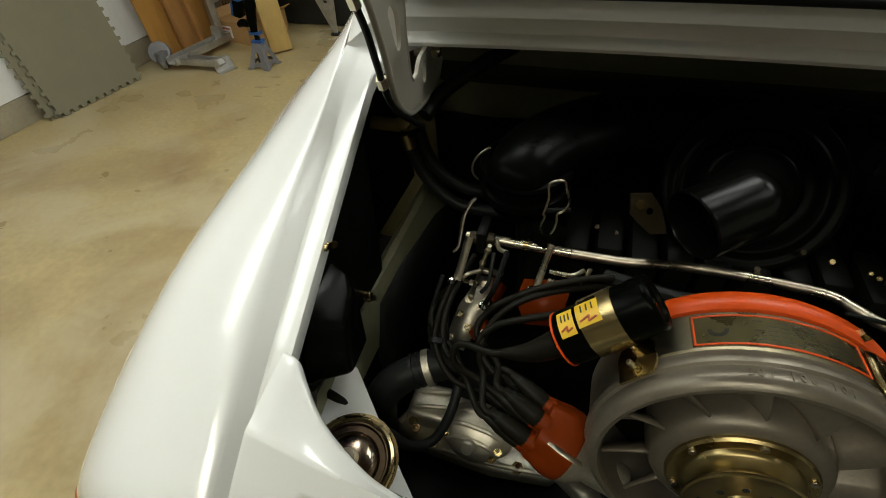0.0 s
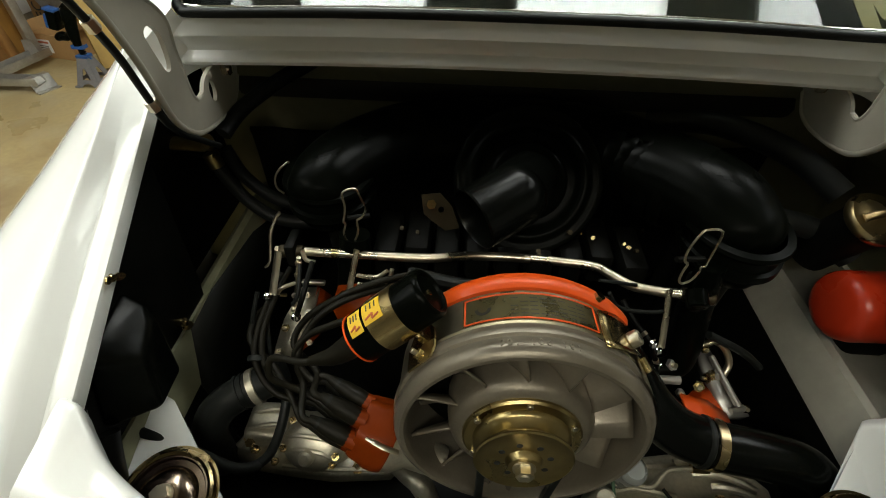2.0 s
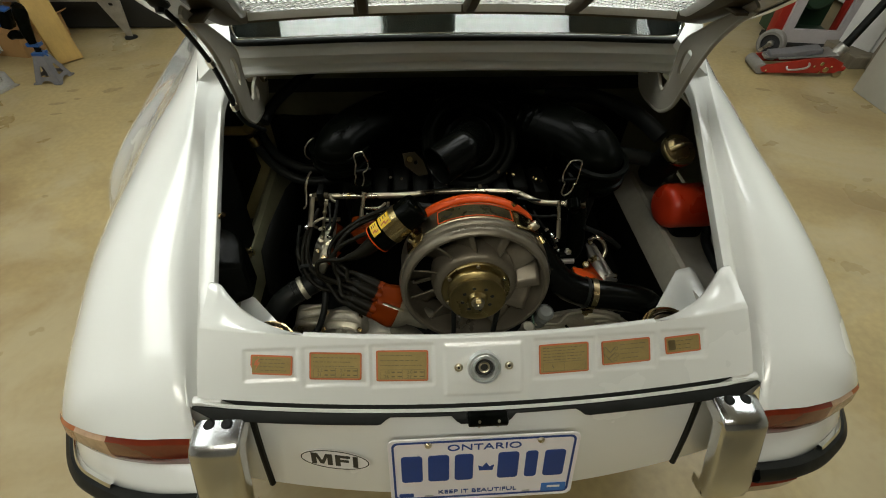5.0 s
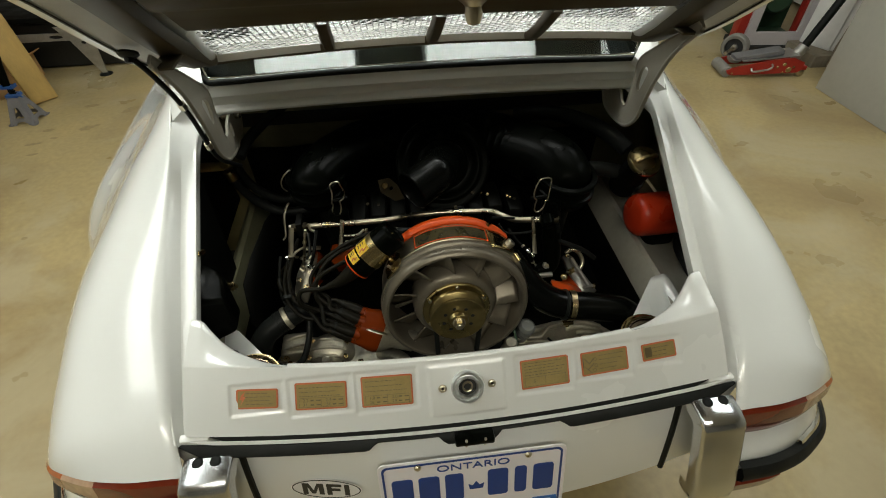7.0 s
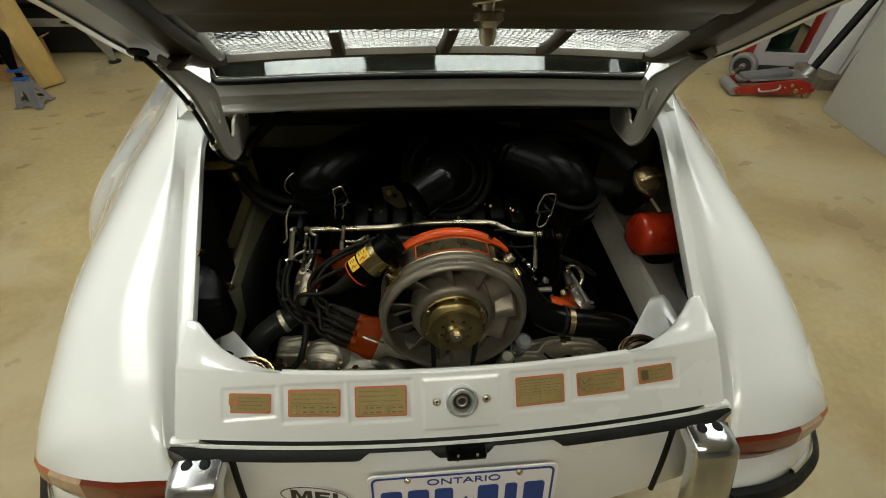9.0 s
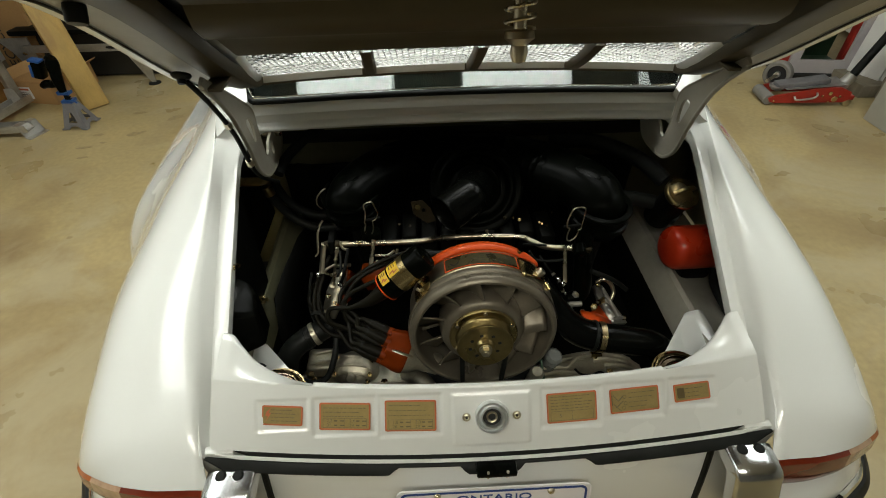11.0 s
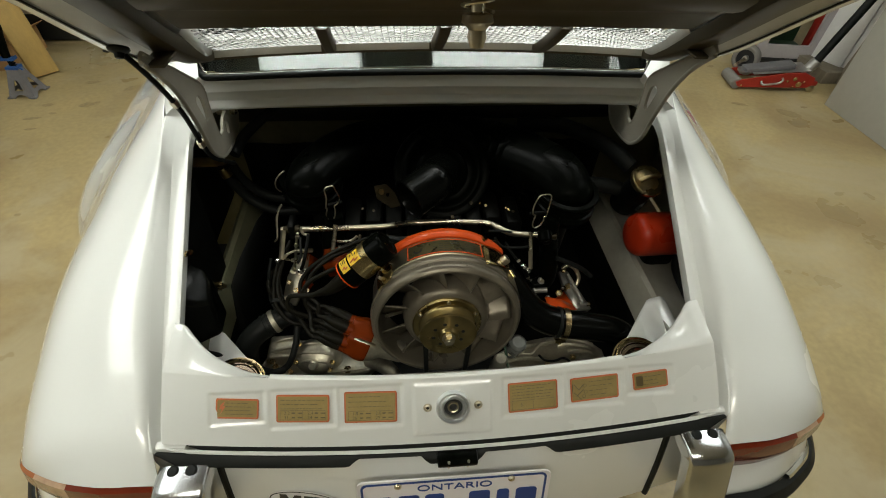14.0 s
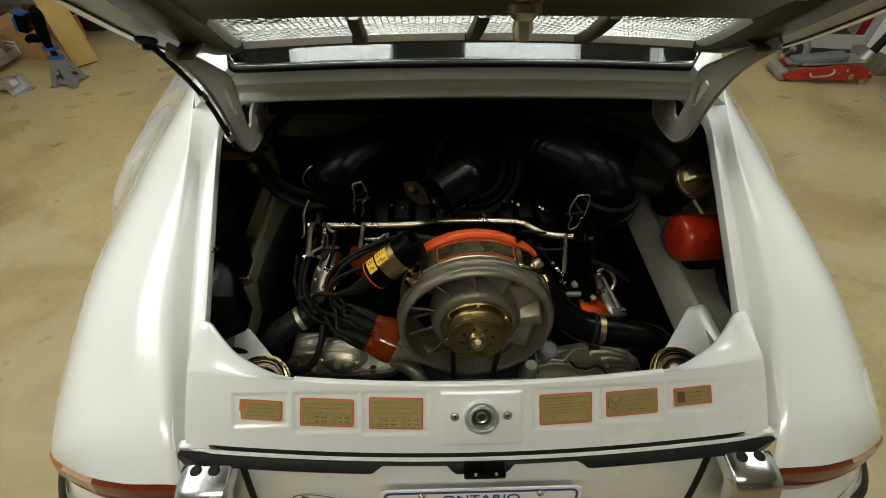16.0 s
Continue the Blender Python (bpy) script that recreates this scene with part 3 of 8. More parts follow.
def foil(index):
    x0, x1, ct, h = STICKERS[index]
    cx = (x0 + x1) / 2
    w = x1 - x0
    m = on_panel(cx, ct, -0.0016)
    ob = part("sticker", plate(B(), rounded(w, h, 0.003), 0.0006, m), FOIL_RED, car, "gold foil instruction sticker with a red border")
    part("foil", plate(B(), rounded(w - 0.005, h - 0.005, 0.0018), 0.0003, m @ pose(0, 0, 0.0006)), GOLD_FOIL, ob)
    up = m @ pose(0, 0, 0.0010)
    rnd = random.Random(index)
    lines = {0: 4, 1: 3, 2: 3, 3: 5, 4: 4, 5: 3}[index]
    top = h / 2 - {0: 0.0065, 3: 0.006}.get(index, 0.008)
    step = {0: 0.0055, 1: 0.0066, 2: 0.0078, 3: 0.0048, 4: 0.0072, 5: 0.0062}[index]
    left = -w / 2 + {0: 0.014, 1: 0.006, 2: 0.006, 3: 0.006, 4: 0.030, 5: 0.018}[index]
    bm = B()
    for k in range(lines):
        x = left
        end = w / 2 - 0.006 - rnd.random() * w * 0.25
        while x < end:
            g = 0.002 + rnd.random() * 0.006
            box(bm, (min(x + g / 2, end), top - k * step, 0), (g * 0.9, 0.0010, 0.0002), up)
            x += g + 0.0010
    part("print_line", bm, FOIL_INK, ob)
    if index in (1, 2, 3):
        bm = B()
        y0, y1 = -h / 2 + 0.004, -h / 2 + 0.0185
        for a, b_, c, d in ((0, y0, w - 0.012, 0.0005), (0, y1, w - 0.012, 0.0005), (-w / 2 + 0.006, (y0 + y1) / 2, 0.0005, y1 - y0), (0, (y0 + y1) / 2, 0.0005, y1 - y0), (w / 2 - 0.006, (y0 + y1) / 2, 0.0005, y1 - y0)):
            box(bm, (a, b_, 0), (c, d, 0.0002), up)
        part("print_frame", bm, FOIL_INK, ob)
        if index < 3:
            for words, x, y in zip({1: ("2,2", "31", "2,4", "34"), 2: ("1,8", "26", "2,0", "29")}[index], (-0.029, -0.029, 0.006, 0.006), (y1 - 0.004, y0 + 0.0035) * 2):
                lettering("number", words, 0.0072, FOIL_INK, ob, up @ pose(x + 0.001, y, 0), 0.0001, "LEFT")
            bm = B()
            for x in (-0.014, 0.020):
                for y in (y1 - 0.004, y0 + 0.0035):
                    box(bm, (x, y, 0), (0.005, 0.0022, 0.0002), up)
                    box(bm, (x + 0.010, y, 0), (0.007, 0.0018, 0.0002), up)
            part("print_line", bm, FOIL_INK, ob)
        else:
            lettering("number", "5", 0.008, FOIL_INK, ob, up @ pose(-0.02, (y0 + y1) / 2, 0), 0.0001, "LEFT")
    if index == 4:
        bm = B()
        for a, b_ in (((-0.034, 0.010), (-0.026, 0.0)), ((-0.034, -0.004), (-0.022, -0.016)), ((-0.026, 0.0), (-0.018, 0.008)), ((-0.036, 0.010), (-0.036, -0.006)), ((-0.030, -0.010), (-0.018, 0.0))):
            rod(bm, up @ V((*a, 0)), up @ V((*b_, 0)), 0.0007, 6)
        for x, y in ((-0.016, 0.006), (-0.015, -0.004), (-0.018, -0.011)):
            lathe(bm, [(0.0022, 0), (0.003, 0), (0.003, 0.0002), (0.0022, 0.0002), (0.0022, 0)], up @ pose(x, y, 0), 12)
        part("print_drawing", bm, FOIL_INK, ob)
    if index == 0:
        bm = B()
        plate(bm, [(-0.024, 0.006), (-0.018, 0.011), (-0.021, 0.003), (-0.017, 0.004), (-0.025, -0.010), (-0.022, -0.001), (-0.026, -0.001)], 0.0002, up)
        part("print_flash", bm, FOIL_RED, ob)
    if index == 5:
        bm = B()
        plate(bm, rounded(0.012, 0.016, 0.002, 3, -w / 2 + 0.011, 0), 0.0002, up)
        part("print_block", bm, FOIL_INK, ob)


for i in range(6):
    foil(i)

# ---- folded seam at each end of the panel, its shadow drawn as a black tube
for s in SIDES:
    seam = tube(B(), [(s * 0.4245, 0.126, 0.9565), (s * 0.4265, 0.09, 0.937), (s * 0.4275, 0.05, 0.916), (s * 0.427, 0.025, 0.904)], [0.0010, 0.0016, 0.0014, 0.0006], 8, 4)
    part("panel_seam_shade", seam, INK_AND_SHADE, car)

# ---- lock
m = on_panel(0.0, 0.572, 0.002)
lock = part("lid_lock", lathe(B(), [(0.0140, 0.0012), (0.0143, 0.0060), (0.0156, 0.0088), (0.0176, 0.0088), (0.0190, 0.0066), (0.0205, 0.0062), (0.0220, 0.0085), (0.0245, 0.0085), (0.0260, 0.005), (0.0262, -0.002)], m, 48), ZINC, car, "plated round lock receiver with a dark bore")
# dark disc laid over the unpierced panel for the shade in the bore
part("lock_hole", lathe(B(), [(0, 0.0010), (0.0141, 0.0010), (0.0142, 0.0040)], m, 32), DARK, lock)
part("lock_bore", lathe(B(), [(0.0058, 0.0010), (0.0062, 0.0042), (0.0076, 0.0048), (0.0086, 0.0038), (0.0088, 0.0010)], m, 32), STEEL, lock)
for x in (-0.039, 0.039):
    sm = on_panel(x, 0.570, 0.0022)
    scr = part("lock_screw", lathe(B(), [(0, 0.0012), (0.0022, 0.0012), (0.0034, 0.0024), (0.0044, 0.002), (0.0052, 0.0004), (0.0068, 0.0)], sm, 20), STEEL, car)
    # black dot stands in for shade in the screw's recess
    part("screw_recess", lathe(B(), [(0, 0.001), (0.0022, 0.001)], sm @ pose(0, 0, 0.0006), 12), INK_AND_SHADE, scr)

# ---- seals and trim strips below the lock panel
def strip(name, off0, off1, mat, x_end, thick, label="", lower=None, lift=0.0):
    """A band that follows the lower edge of the lock panel."""
    bm = B()
    rows = []
    for i in range(121):
        x = -x_end + 2 * x_end * i / 120
        p = panel_low(x)
        e = min(1, (x_end - abs(x)) / 0.03)
        dy0, dz0 = off0
        dy1, dz1 = off1 if lower is None else lower(x)
        a = p + V((0, dy0, dz0 + lift))
        c = p + V((0, dy0 + (dy1 - dy0) * (0.25 + 0.75 * e), dz0 + (dz1 - dz0) * (0.25 + 0.75 * e) + lift))
        n = V((0, -(a.z - c.z), -(c.y - a.y))).normalized()
        if n.z < 0:
            n = -n
        rows.append([a - n * thick, a, a.lerp(c, 0.08) + n * thick * 0.5, a.lerp(c, 0.5) + n * thick * 0.8, a.lerp(c, 0.92) + n * thick * 0.5, c, c - n * thick])
    loft(bm, rows)
    for r in (0, -1):
        pass
    return part(name, bm, mat, car, label)


def pad_lower(x):
    a = abs(x)
    cut = soft(0.155 - a, 0.010) * soft(a - 0.045, 0.006)
    mid = soft(0.05 - a, 0.006)
    return (-0.023 + 0.009 * cut, -0.022 + 0.010 * cut - 0.001 * mid)


strip("lid_seal", (0.004, -0.001), (-0.004, -0.008), RUBBER, 0.405, 0.002)
strip("white_lip", (-0.0045, -0.006), (-0.0085, -0.0105), PAINT, 0.424, 0.0015)
strip("bumper_pad", (-0.008, -0.011), (-0.026, -0.030), RUBBER, 0.440, 0.003, "black rubber pad strip", pad_lower)

# ---- rear apron that carries the number plate
def apron(x, z):
    t = (0.835 - z) / 0.215
    return V((x, -0.040 - 0.052 * t - 0.004 * math.sin(math.pi * t) + 0.030 * (x / 0.37) ** 2, z + 0.022 * (x / 0.37) ** 2))


bm = B()
rows = []
for i in range(41):
    x = -0.362 + 0.724 * i / 40
    row = [apron(x, 0.835 - 0.215 * j / 12) for j in range(13)]
    low = row[-1]
    rows.append([row[0] + V((0, 0.03, 0.0))] + row + [low + V((0, 0.004, -0.006)), low + V((0, 0.02, -0.010)), low + V((0, 0.09, -0.010))])
loft(bm, rows)
part("rear_apron", bm, PAINT, car)
for s in SIDES:
    bm = B()
    rows = []
    for i in range(9):
        x = 0.372 + 0.075 * i / 8
        row = [V((s * x, *apron(x, 0.84 - 0.22 * j / 8).yz)) for j in range(9)]
        rows.append([row[0] + V((0, 0.04, 0))] + row + [row[-1] + V((0, 0.03, -0.008)), row[-1] + V((0, 0.1, -0.008))])
    loft(bm, rows)
    part("apron_end", bm, PAINT, car)
    bm = B()
    tube(bm, [V((s * 0.367, *apron(0.367, 0.84 - 0.225 * j / 6).yz)) + V((0, -0.001, 0)) for j in range(7)], 0.0055, 8)
    part("seam_rubber", bm, RUBBER, car)

# sticker with letters on the apron
p = apron(-0.245, 0.715)
tilt = math.degrees(math.atan2(0.052, 0.215))
sm = pose(p.x, p.y - 0.0035, p.z, 90 - tilt, 0, -9)
badge = part("oval_sticker", plate(B(), oval(0.060, 0.0255, 48), 0.0008, sm), WHITE_LABEL, car, "white oval sticker with black letters")
part("ring", plate(B(), oval(0.0585, 0.024, 48), 0.0003, sm @ pose(0, 0, 0.0008), [oval(0.0565, 0.0220, 48)]), INK_AND_SHADE, badge)
for x, shape in ((-0.0400, [(0, 0), (0, 0.0285), (0.011, 0.0285), (0.018, 0.011), (0.025, 0.0285), (0.036, 0.0285), (0.036, 0), (0.0275, 0), (0.0275, 0.020), (0.0212, 0.002), (0.0148, 0.002), (0.0085, 0.020), (0.0085, 0)]),
                 (0.0010, [(0, 0), (0, 0.0285), (0.0255, 0.0285), (0.0255, 0.0218), (0.0085, 0.0218), (0.0085, 0.0175), (0.0230, 0.0175), (0.0230, 0.0110), (0.0085, 0.0110), (0.0085, 0)]),
                 (0.0310, [(0, 0), (0, 0.0285), (0.0085, 0.0285), (0.0085, 0)])):
    part("letter", plate(B(), [(x + a, b_ - 0.0142) for a, b_ in shape], 0.0004, sm @ pose(0, 0, 0.0012)), INK_AND_SHADE, badge, "bold black letter")

# ---- body corners between lamp and apron
for s in SIDES:
    part("body_corner", box(B(), (s * 0.427, -0.020, 0.785), (0.060, 0.014, 0.168), pose(0, 0, 0), 0.004), PAINT, car)

# ---- overriders
for s in SIDES:
    bm = B()
    prof = [(-0.044, 0.848), (-0.070, 0.8465), (-0.084, 0.8425), (-0.092, 0.8345), (-0.098, 0.820), (-0.112, 0.788), (-0.126, 0.754), (-0.138, 0.724), (-0.144, 0.70), (-0.141, 0.68), (-0.11, 0.668)]
    line = curve([(0, a, b_) for a, b_ in prof], 4)
    rows = []
    for i, q in enumerate(line):
        t = i / (len(line) - 1)
        d = (line[min(i + 1, len(line) - 1)] - line[max(i - 1, 0)]).normalized()
        n = V((0, d.z, -d.y))
        xi, xo = 0.364 + 0.006 * t, 0.438 + 0.006 * t
        w = xo - xi
        rows.append([V((s * (xi + w * a), q.y, q.z)) + n * b_ for a, b_ in ((0.0, -0.026), (0.0, -0.007), (0.02, -0.0025), (0.07, 0.0), (0.35, 0.0015), (0.65, 0.0015), (0.93, 0.0), (0.98, -0.0025), (1.0, -0.007), (1.0, -0.026))])
    loft(bm, rows)
    over = part("overrider", bm, POLISHED, car, "polished metal overrider")
    for x in (0.388, 0.414):
        part("grommet", lathe(B(), [(0, 0.004), (0.006, 0.004), (0.0085, 0.002), (0.009, -0.004)], pose(s * x, -0.052, 0.8475, 12, 0, 0), 20), RUBBER, over)

# ---- lamps and bumper ends
LENS_PARTS = [("red_lens", RED_LENS, 0.0, 0.40), ("clear_lens", CLEAR_LENS, 0.40, 0.58), ("amber_lens", AMBER_LENS, 0.58, 1.0)]


def lip_point(s, t):
    th = (math.pi / 2) * (0.02 + 0.93 * t)
    return fender_point(s, lip_y(th), th)


def outward(s, t):
    a, b_ = lip_point(s, max(0, t - 0.04)), lip_point(s, min(1, t + 0.04))
    d = b_ - a
    n = V((d.y, -d.x, 0)) * s
    return n.normalized()


WING_RIM = [(0.0, 0.742), (0.3, 0.712), (0.55, 0.672), (0.75, 0.638), (0.9, 0.63), (1.0, 0.628)]
for s in SIDES:
    first, lamp_part = True, None
    for nm, mt, t0, t1 in LENS_PARTS:
        bm = B()
        rows = []
        for i in range(15):
            t = t0 + (t1 - t0) * i / 14
            p, n = lip_point(s, t), outward(s, t)
            hgt = 0.075 * (1 - 0.55 * max(0, t - 0.55) / 0.45)
            rows.append([p + V((0, 0.006, 0.0)) - n * 0.01, p - n * 0.002 + V((0, 0, -0.003)), p + n * 0.006 + V((0, 0, -0.008)), p + n * 0.012 + V((0, 0, -0.5 * hgt)), p + n * 0.010 + V((0, 0, -hgt + 0.006)), p + n * 0.002 + V((0, 0, -hgt))])
        loft(bm, rows)
        ob = part(nm if not first else "tail_lamp", bm, mt, car if first else lamp_part, "wrap-around tail lamp with red, clear and amber lenses" if first else "")
        if first:
            lamp_part, first = ob, False
    bm = B()
    rows = []
    rim = []
    NW = 40
    for i in range(NW + 1):
        t = i / NW
        p, n = lip_point(s, t), outward(s, t)
        hgt = 0.075 * (1 - 0.55 * max(0, t - 0.55) / 0.45)
        q = p + V((0, 0, -hgt)) - n * 0.006
        zr = smooth_table(WING_RIM, t)
        out = 0.046 - 0.024 * t
        e = q + n * (out + 0.006)
        e.z = zr
        mid1 = q + n * (0.012)
        mid1.z = q.z - 0.001
        c1 = q.lerp(e, 0.55)
        c1.z = q.z + (zr - q.z) * 0.25
        c2 = q.lerp(e, 0.85)
        c2.z = q.z + (zr - q.z) * 0.55
        rows.append([q, mid1, c1, c2, e, e + V((0, 0, -0.05)) + n * 0.002, e + V((0, 0, -0.10)) - n * 0.004, e + V((0, 0, -0.125)) - n * 0.03])
        rim.append((e, n))
    # along the side, towards the wheel
    e0, n0 = rim[-1]
    for y in (0.24, 0.30, 0.36):
        row = [V((r.x + (-s * 0.002), y, r.z)) for r in rows[NW]]
        rows.append(row)
        rim.append((V((e0.x, y, e0.z)), V((s, 0, 0))))
    loft(bm, rows)
    wing = part("bumper_end", bm, PAINT, car, "white bumper end with rubber and bright strip")
    bm = B()
    loft(bm, [[e + n * 0.001 + V((0, 0, 0.004)), e + n * 0.014 + V((0, 0, 0.006)), e + n * 0.024 + V((0, 0, -0.002)), e + n * 0.027 + V((0, 0, -0.014)), e + n * 0.021 + V((0, 0, -0.027)), e + n * 0.002 + V((0, 0, -0.029))] for e, n in rim])
    part("rubber_strip", bm, RUBBER, wing)
    bm = B()
    loft(bm, [[e + n * a + V((0, 0, b_)) for a, b_ in ((-0.002, 0.010), (0.004, 0.013), (0.008, 0.0085), (0.006, 0.004))] for e, n in rim[NW * 45 // 100:]])
    part("bright_strip", bm, CHROME, wing, "polished metal strip")
    bm = B()
    loft(bm, [[e + n * a + V((0, 0, b_)) for a, b_ in ((-0.004, -0.031), (0.020, -0.031), (0.025, -0.037), (0.024, -0.066), (0.018, -0.070), (-0.004, -0.070))] for e, n in rim[:NW * 32 // 100]])
    part("reflector", bm, RED_LENS, wing, "red reflector under the bumper")

# ---- rear wheels
wheel = None
for s in SIDES:
    m = pose(s * 0.68, 0.66, 0.315, 0, 90, 0)
    wh = part("wheel", lathe(B(), [(0.20, -0.085), (0.27, -0.092), (0.305, -0.085), (0.315, -0.06), (0.316, 0.06), (0.305, 0.085), (0.27, 0.092), (0.20, 0.085), (0.19, 0.0), (0.20, -0.085)], m, 48), TYRE, car)
    part("rim", lathe(B(), [(0, -0.03), (0.06, -0.03), (0.12, -0.01), (0.17, -0.05), (0.20, -0.085), (0.205, -0.08), (0.205, 0.08), (0.20, 0.085), (0.17, 0.05), (0.12, 0.03), (0.06, 0.03), (0, 0.03)], m, 36), GALV, wh)
bm = B()
rod(bm, (-0.68, 0.66, 0.315), (0.68, 0.66, 0.315), 0.03, 12)
box(bm, (0, 1.1, 0.36), (1.2, 0.9, 0.10), bevel=0.02)
part("axle", bm, BLACK_STEEL, car)

# ---------------------------------------------------------------- raised engine lid
LID = [(-0.085, 1.507), (-0.03, 1.500), (0.03, 1.492), (0.114, 1.463), (0.2, 1.408), (0.277, 1.349), (0.36, 1.288), (0.43, 1.246), (0.465, 1.233), (0.50, 1.231)]


def lid_z(y, x=0.0):
    return smooth_table(LID, y) + smooth_table([(-0.085, 0.012), (0.2, 0.012), (0.3, 0.016), (0.40, 0.021), (0.50, 0.021)], y) * (1 - (x / 0.46) ** 2)


def lid_n(y):
    e = 0.01
    d = V((0, 2 * e, smooth_table(LID, y + e) - smooth_table(LID, y - e))).normalized()
    return V((0, d.z, -d.y)) * -1   # towards the outer skin, up and forward


def lid_half(y):
    return smooth_table([(-0.085, 0.440), (0.0, 0.446), (0.15, 0.455), (0.3, 0.462), (0.46, 0.462), (0.50, 0.455)], y)


def lid_p(x, y, up=0.0):
    return V((x, y, lid_z(y, x))) + lid_n(y) * up


YS = [-0.085 + 0.585 * i / 40 for i in range(41)]
GX, GY0, GY1 = 0.352, 0.300, 0.462


def grill_half(y):
    return 0.340 + (0.370 - 0.340) * (y - GY0) / (GY1 - GY0)


# outer skin with the opening for the grille
bm = B()
lid = None
ys_skin = sorted(set(YS + [GY0, GY1]))
xs = [i / 24 for i in range(-24, 25)]
grid = {}
for j, y in enumerate(ys_skin):
    inside = GY0 - 1e-6 <= y <= GY1 + 1e-6
    g = grill_half(min(max(y, GY0), GY1)) / lid_half(y)
    for i, u in enumerate(xs):
        v = u
        k = 20 / 24
        v = u / k * g if abs(u) <= k + 1e-9 else math.copysign(g + (abs(u) - k) / (1 - k) * (1 - g), u)
        grid[i, j] = bm.verts.new(lid_p(v * lid_half(y), y, 0.026))
for j in range(len(ys_skin) - 1):
    for i in range(48):
        if 4 <= i < 44 and GY0 - 1e-6 <= ys_skin[j] and ys_skin[j + 1] <= GY1 + 1e-6:
            continue
        bm.faces.new((grid[i, j], grid[i + 1, j], grid[i + 1, j + 1], grid[i, j + 1]))
lid = solid(part("engine_lid", bm, PAINT, car, "raised white engine lid, seen from below"), 0.0015, 1)

# rolled edge along both sides and the rear
for s in SIDES:
    bm = B()
    rows = []
    for y in YS:
        h = lid_half(y)
        rows.append([lid_p(s * (h + a), y, b_) for a, b_ in ((-0.001, 0.026), (0.001, 0.020), (0.001, 0.004), (-0.001, 0.001), (-0.004, 0.0), (-0.012, 0.0005), (-0.014, 0.004), (-0.020, 0.004))])
    loft(bm, rows)
    part("side_edge", bm, PAINT, lid)
    bm = B()
    loft(bm, [[lid_p(s * (lid_half(y) - a), y, b_) for a, b_ in ((0.0195, 0.0035), (0.021, 0.0015), (0.030, 0.001), (0.045, 0.001), (0.060, 0.002))] for y in YS])
    # white flange greyed: its shade sits in the colour
    part("edge_flange", bm, SHADED_WHITE, lid, "white flat flange, coloured as in shade")
    bm = B()
    tube(bm, [lid_p(s * (lid_half(y) - 0.0135), y, 0.0012) for y in YS[2::4]], 0.0016, 6, 3)
    part("edge_seam", bm, INK_AND_SHADE, lid)
    # hollow side member of the inner frame
    bm = B()
    rows = []
    for y in YS[1:]:
        h = lid_half(y)
        w = smooth_table([(-0.085, 0.044), (0.15, 0.042), (0.3, 0.040), (0.5, 0.038)], y)
        rows.append([lid_p(s * (h - 0.056 - a * w), y, b_) for a, b_ in ((0.0, 0.004), (0.04, -0.001), (0.12, -0.004), (0.85, -0.004), (0.93, -0.002), (0.97, 0.004), (1.0, 0.016))])
    loft(bm, rows)
    # inner frame gets the colour that already holds the lid's shade
    part("side_member", bm, SHADED_UNDERSIDE, lid)
bm = B()
rows = []
for i in range(49):
    x = -0.440 + 0.88 * i / 48
    y0 = -0.085 + 0.014 * (x / 0.44) ** 2
    rows.append([lid_p(x, y0, 0.026), lid_p(x, y0 - 0.002, 0.012), lid_p(x, y0 - 0.001, 0.002), lid_p(x, y0 + 0.003, 0.0), lid_p(x, y0 + 0.016, -0.003), lid_p(x, y0 + 0.036, -0.004), lid_p(x, y0 + 0.043, 0.0), lid_p(x, y0 + 0.045, 0.010), lid_p(x, y0 + 0.048, 0.022)])
loft(bm, rows)
# rear edge is white too, with shade in its brown colour
part("rear_edge", bm, SHADED_EDGE, lid)

# pressed centre panel: a shallow tray that ends in a rolled rim above the grille
bm = B()
rows = []
for i in range(41):
    u = -1 + i / 20
    half = 0.336
    x = u * half
    bow = 0.012 * u * u
    pts = []
    for y, up in ((-0.038, 0.020), (0.02, 0.019), (0.08, 0.018), (0.14, 0.016), (0.186, 0.012), (0.194, 0.002), (0.203, -0.006), (0.222, -0.008), (0.236, -0.004), (0.246, 0.003), (0.270, 0.003), (0.298, 0.003), (0.306, 0.005), (0.310, 0.014)):
        sc = 1 - (0.10 if y < 0.2 else 0.06) * 0
        pts.append(lid_p(x * sc, y - bow, up))
    rows.append(pts)
loft(bm, rows)
part("centre_panel", bm, SHADED_UNDERSIDE, lid)
# pockets beside the tray, coloured black to stand for their deep shade
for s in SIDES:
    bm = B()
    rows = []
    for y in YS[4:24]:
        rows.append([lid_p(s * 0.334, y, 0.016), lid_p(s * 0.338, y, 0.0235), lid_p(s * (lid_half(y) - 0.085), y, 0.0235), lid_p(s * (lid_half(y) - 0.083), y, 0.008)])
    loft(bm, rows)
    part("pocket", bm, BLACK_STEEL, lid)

# frame round the grille, its bars, and the mesh
bm = B()
rows = []
for i in range(41):
    x = -0.40 + 0.80 * i / 40
    rows.append([lid_p(x, 0.466, 0.010), lid_p(x, 0.467, 0.002), lid_p(x, 0.468, -0.004), lid_p(x, 0.478, -0.006), lid_p(x, 0.489, -0.004), lid_p(x, 0.493, 0.004), lid_p(x, 0.493, 0.018)])
loft(bm, rows)
part("front_member", bm, SHADED_UNDERSIDE, lid)
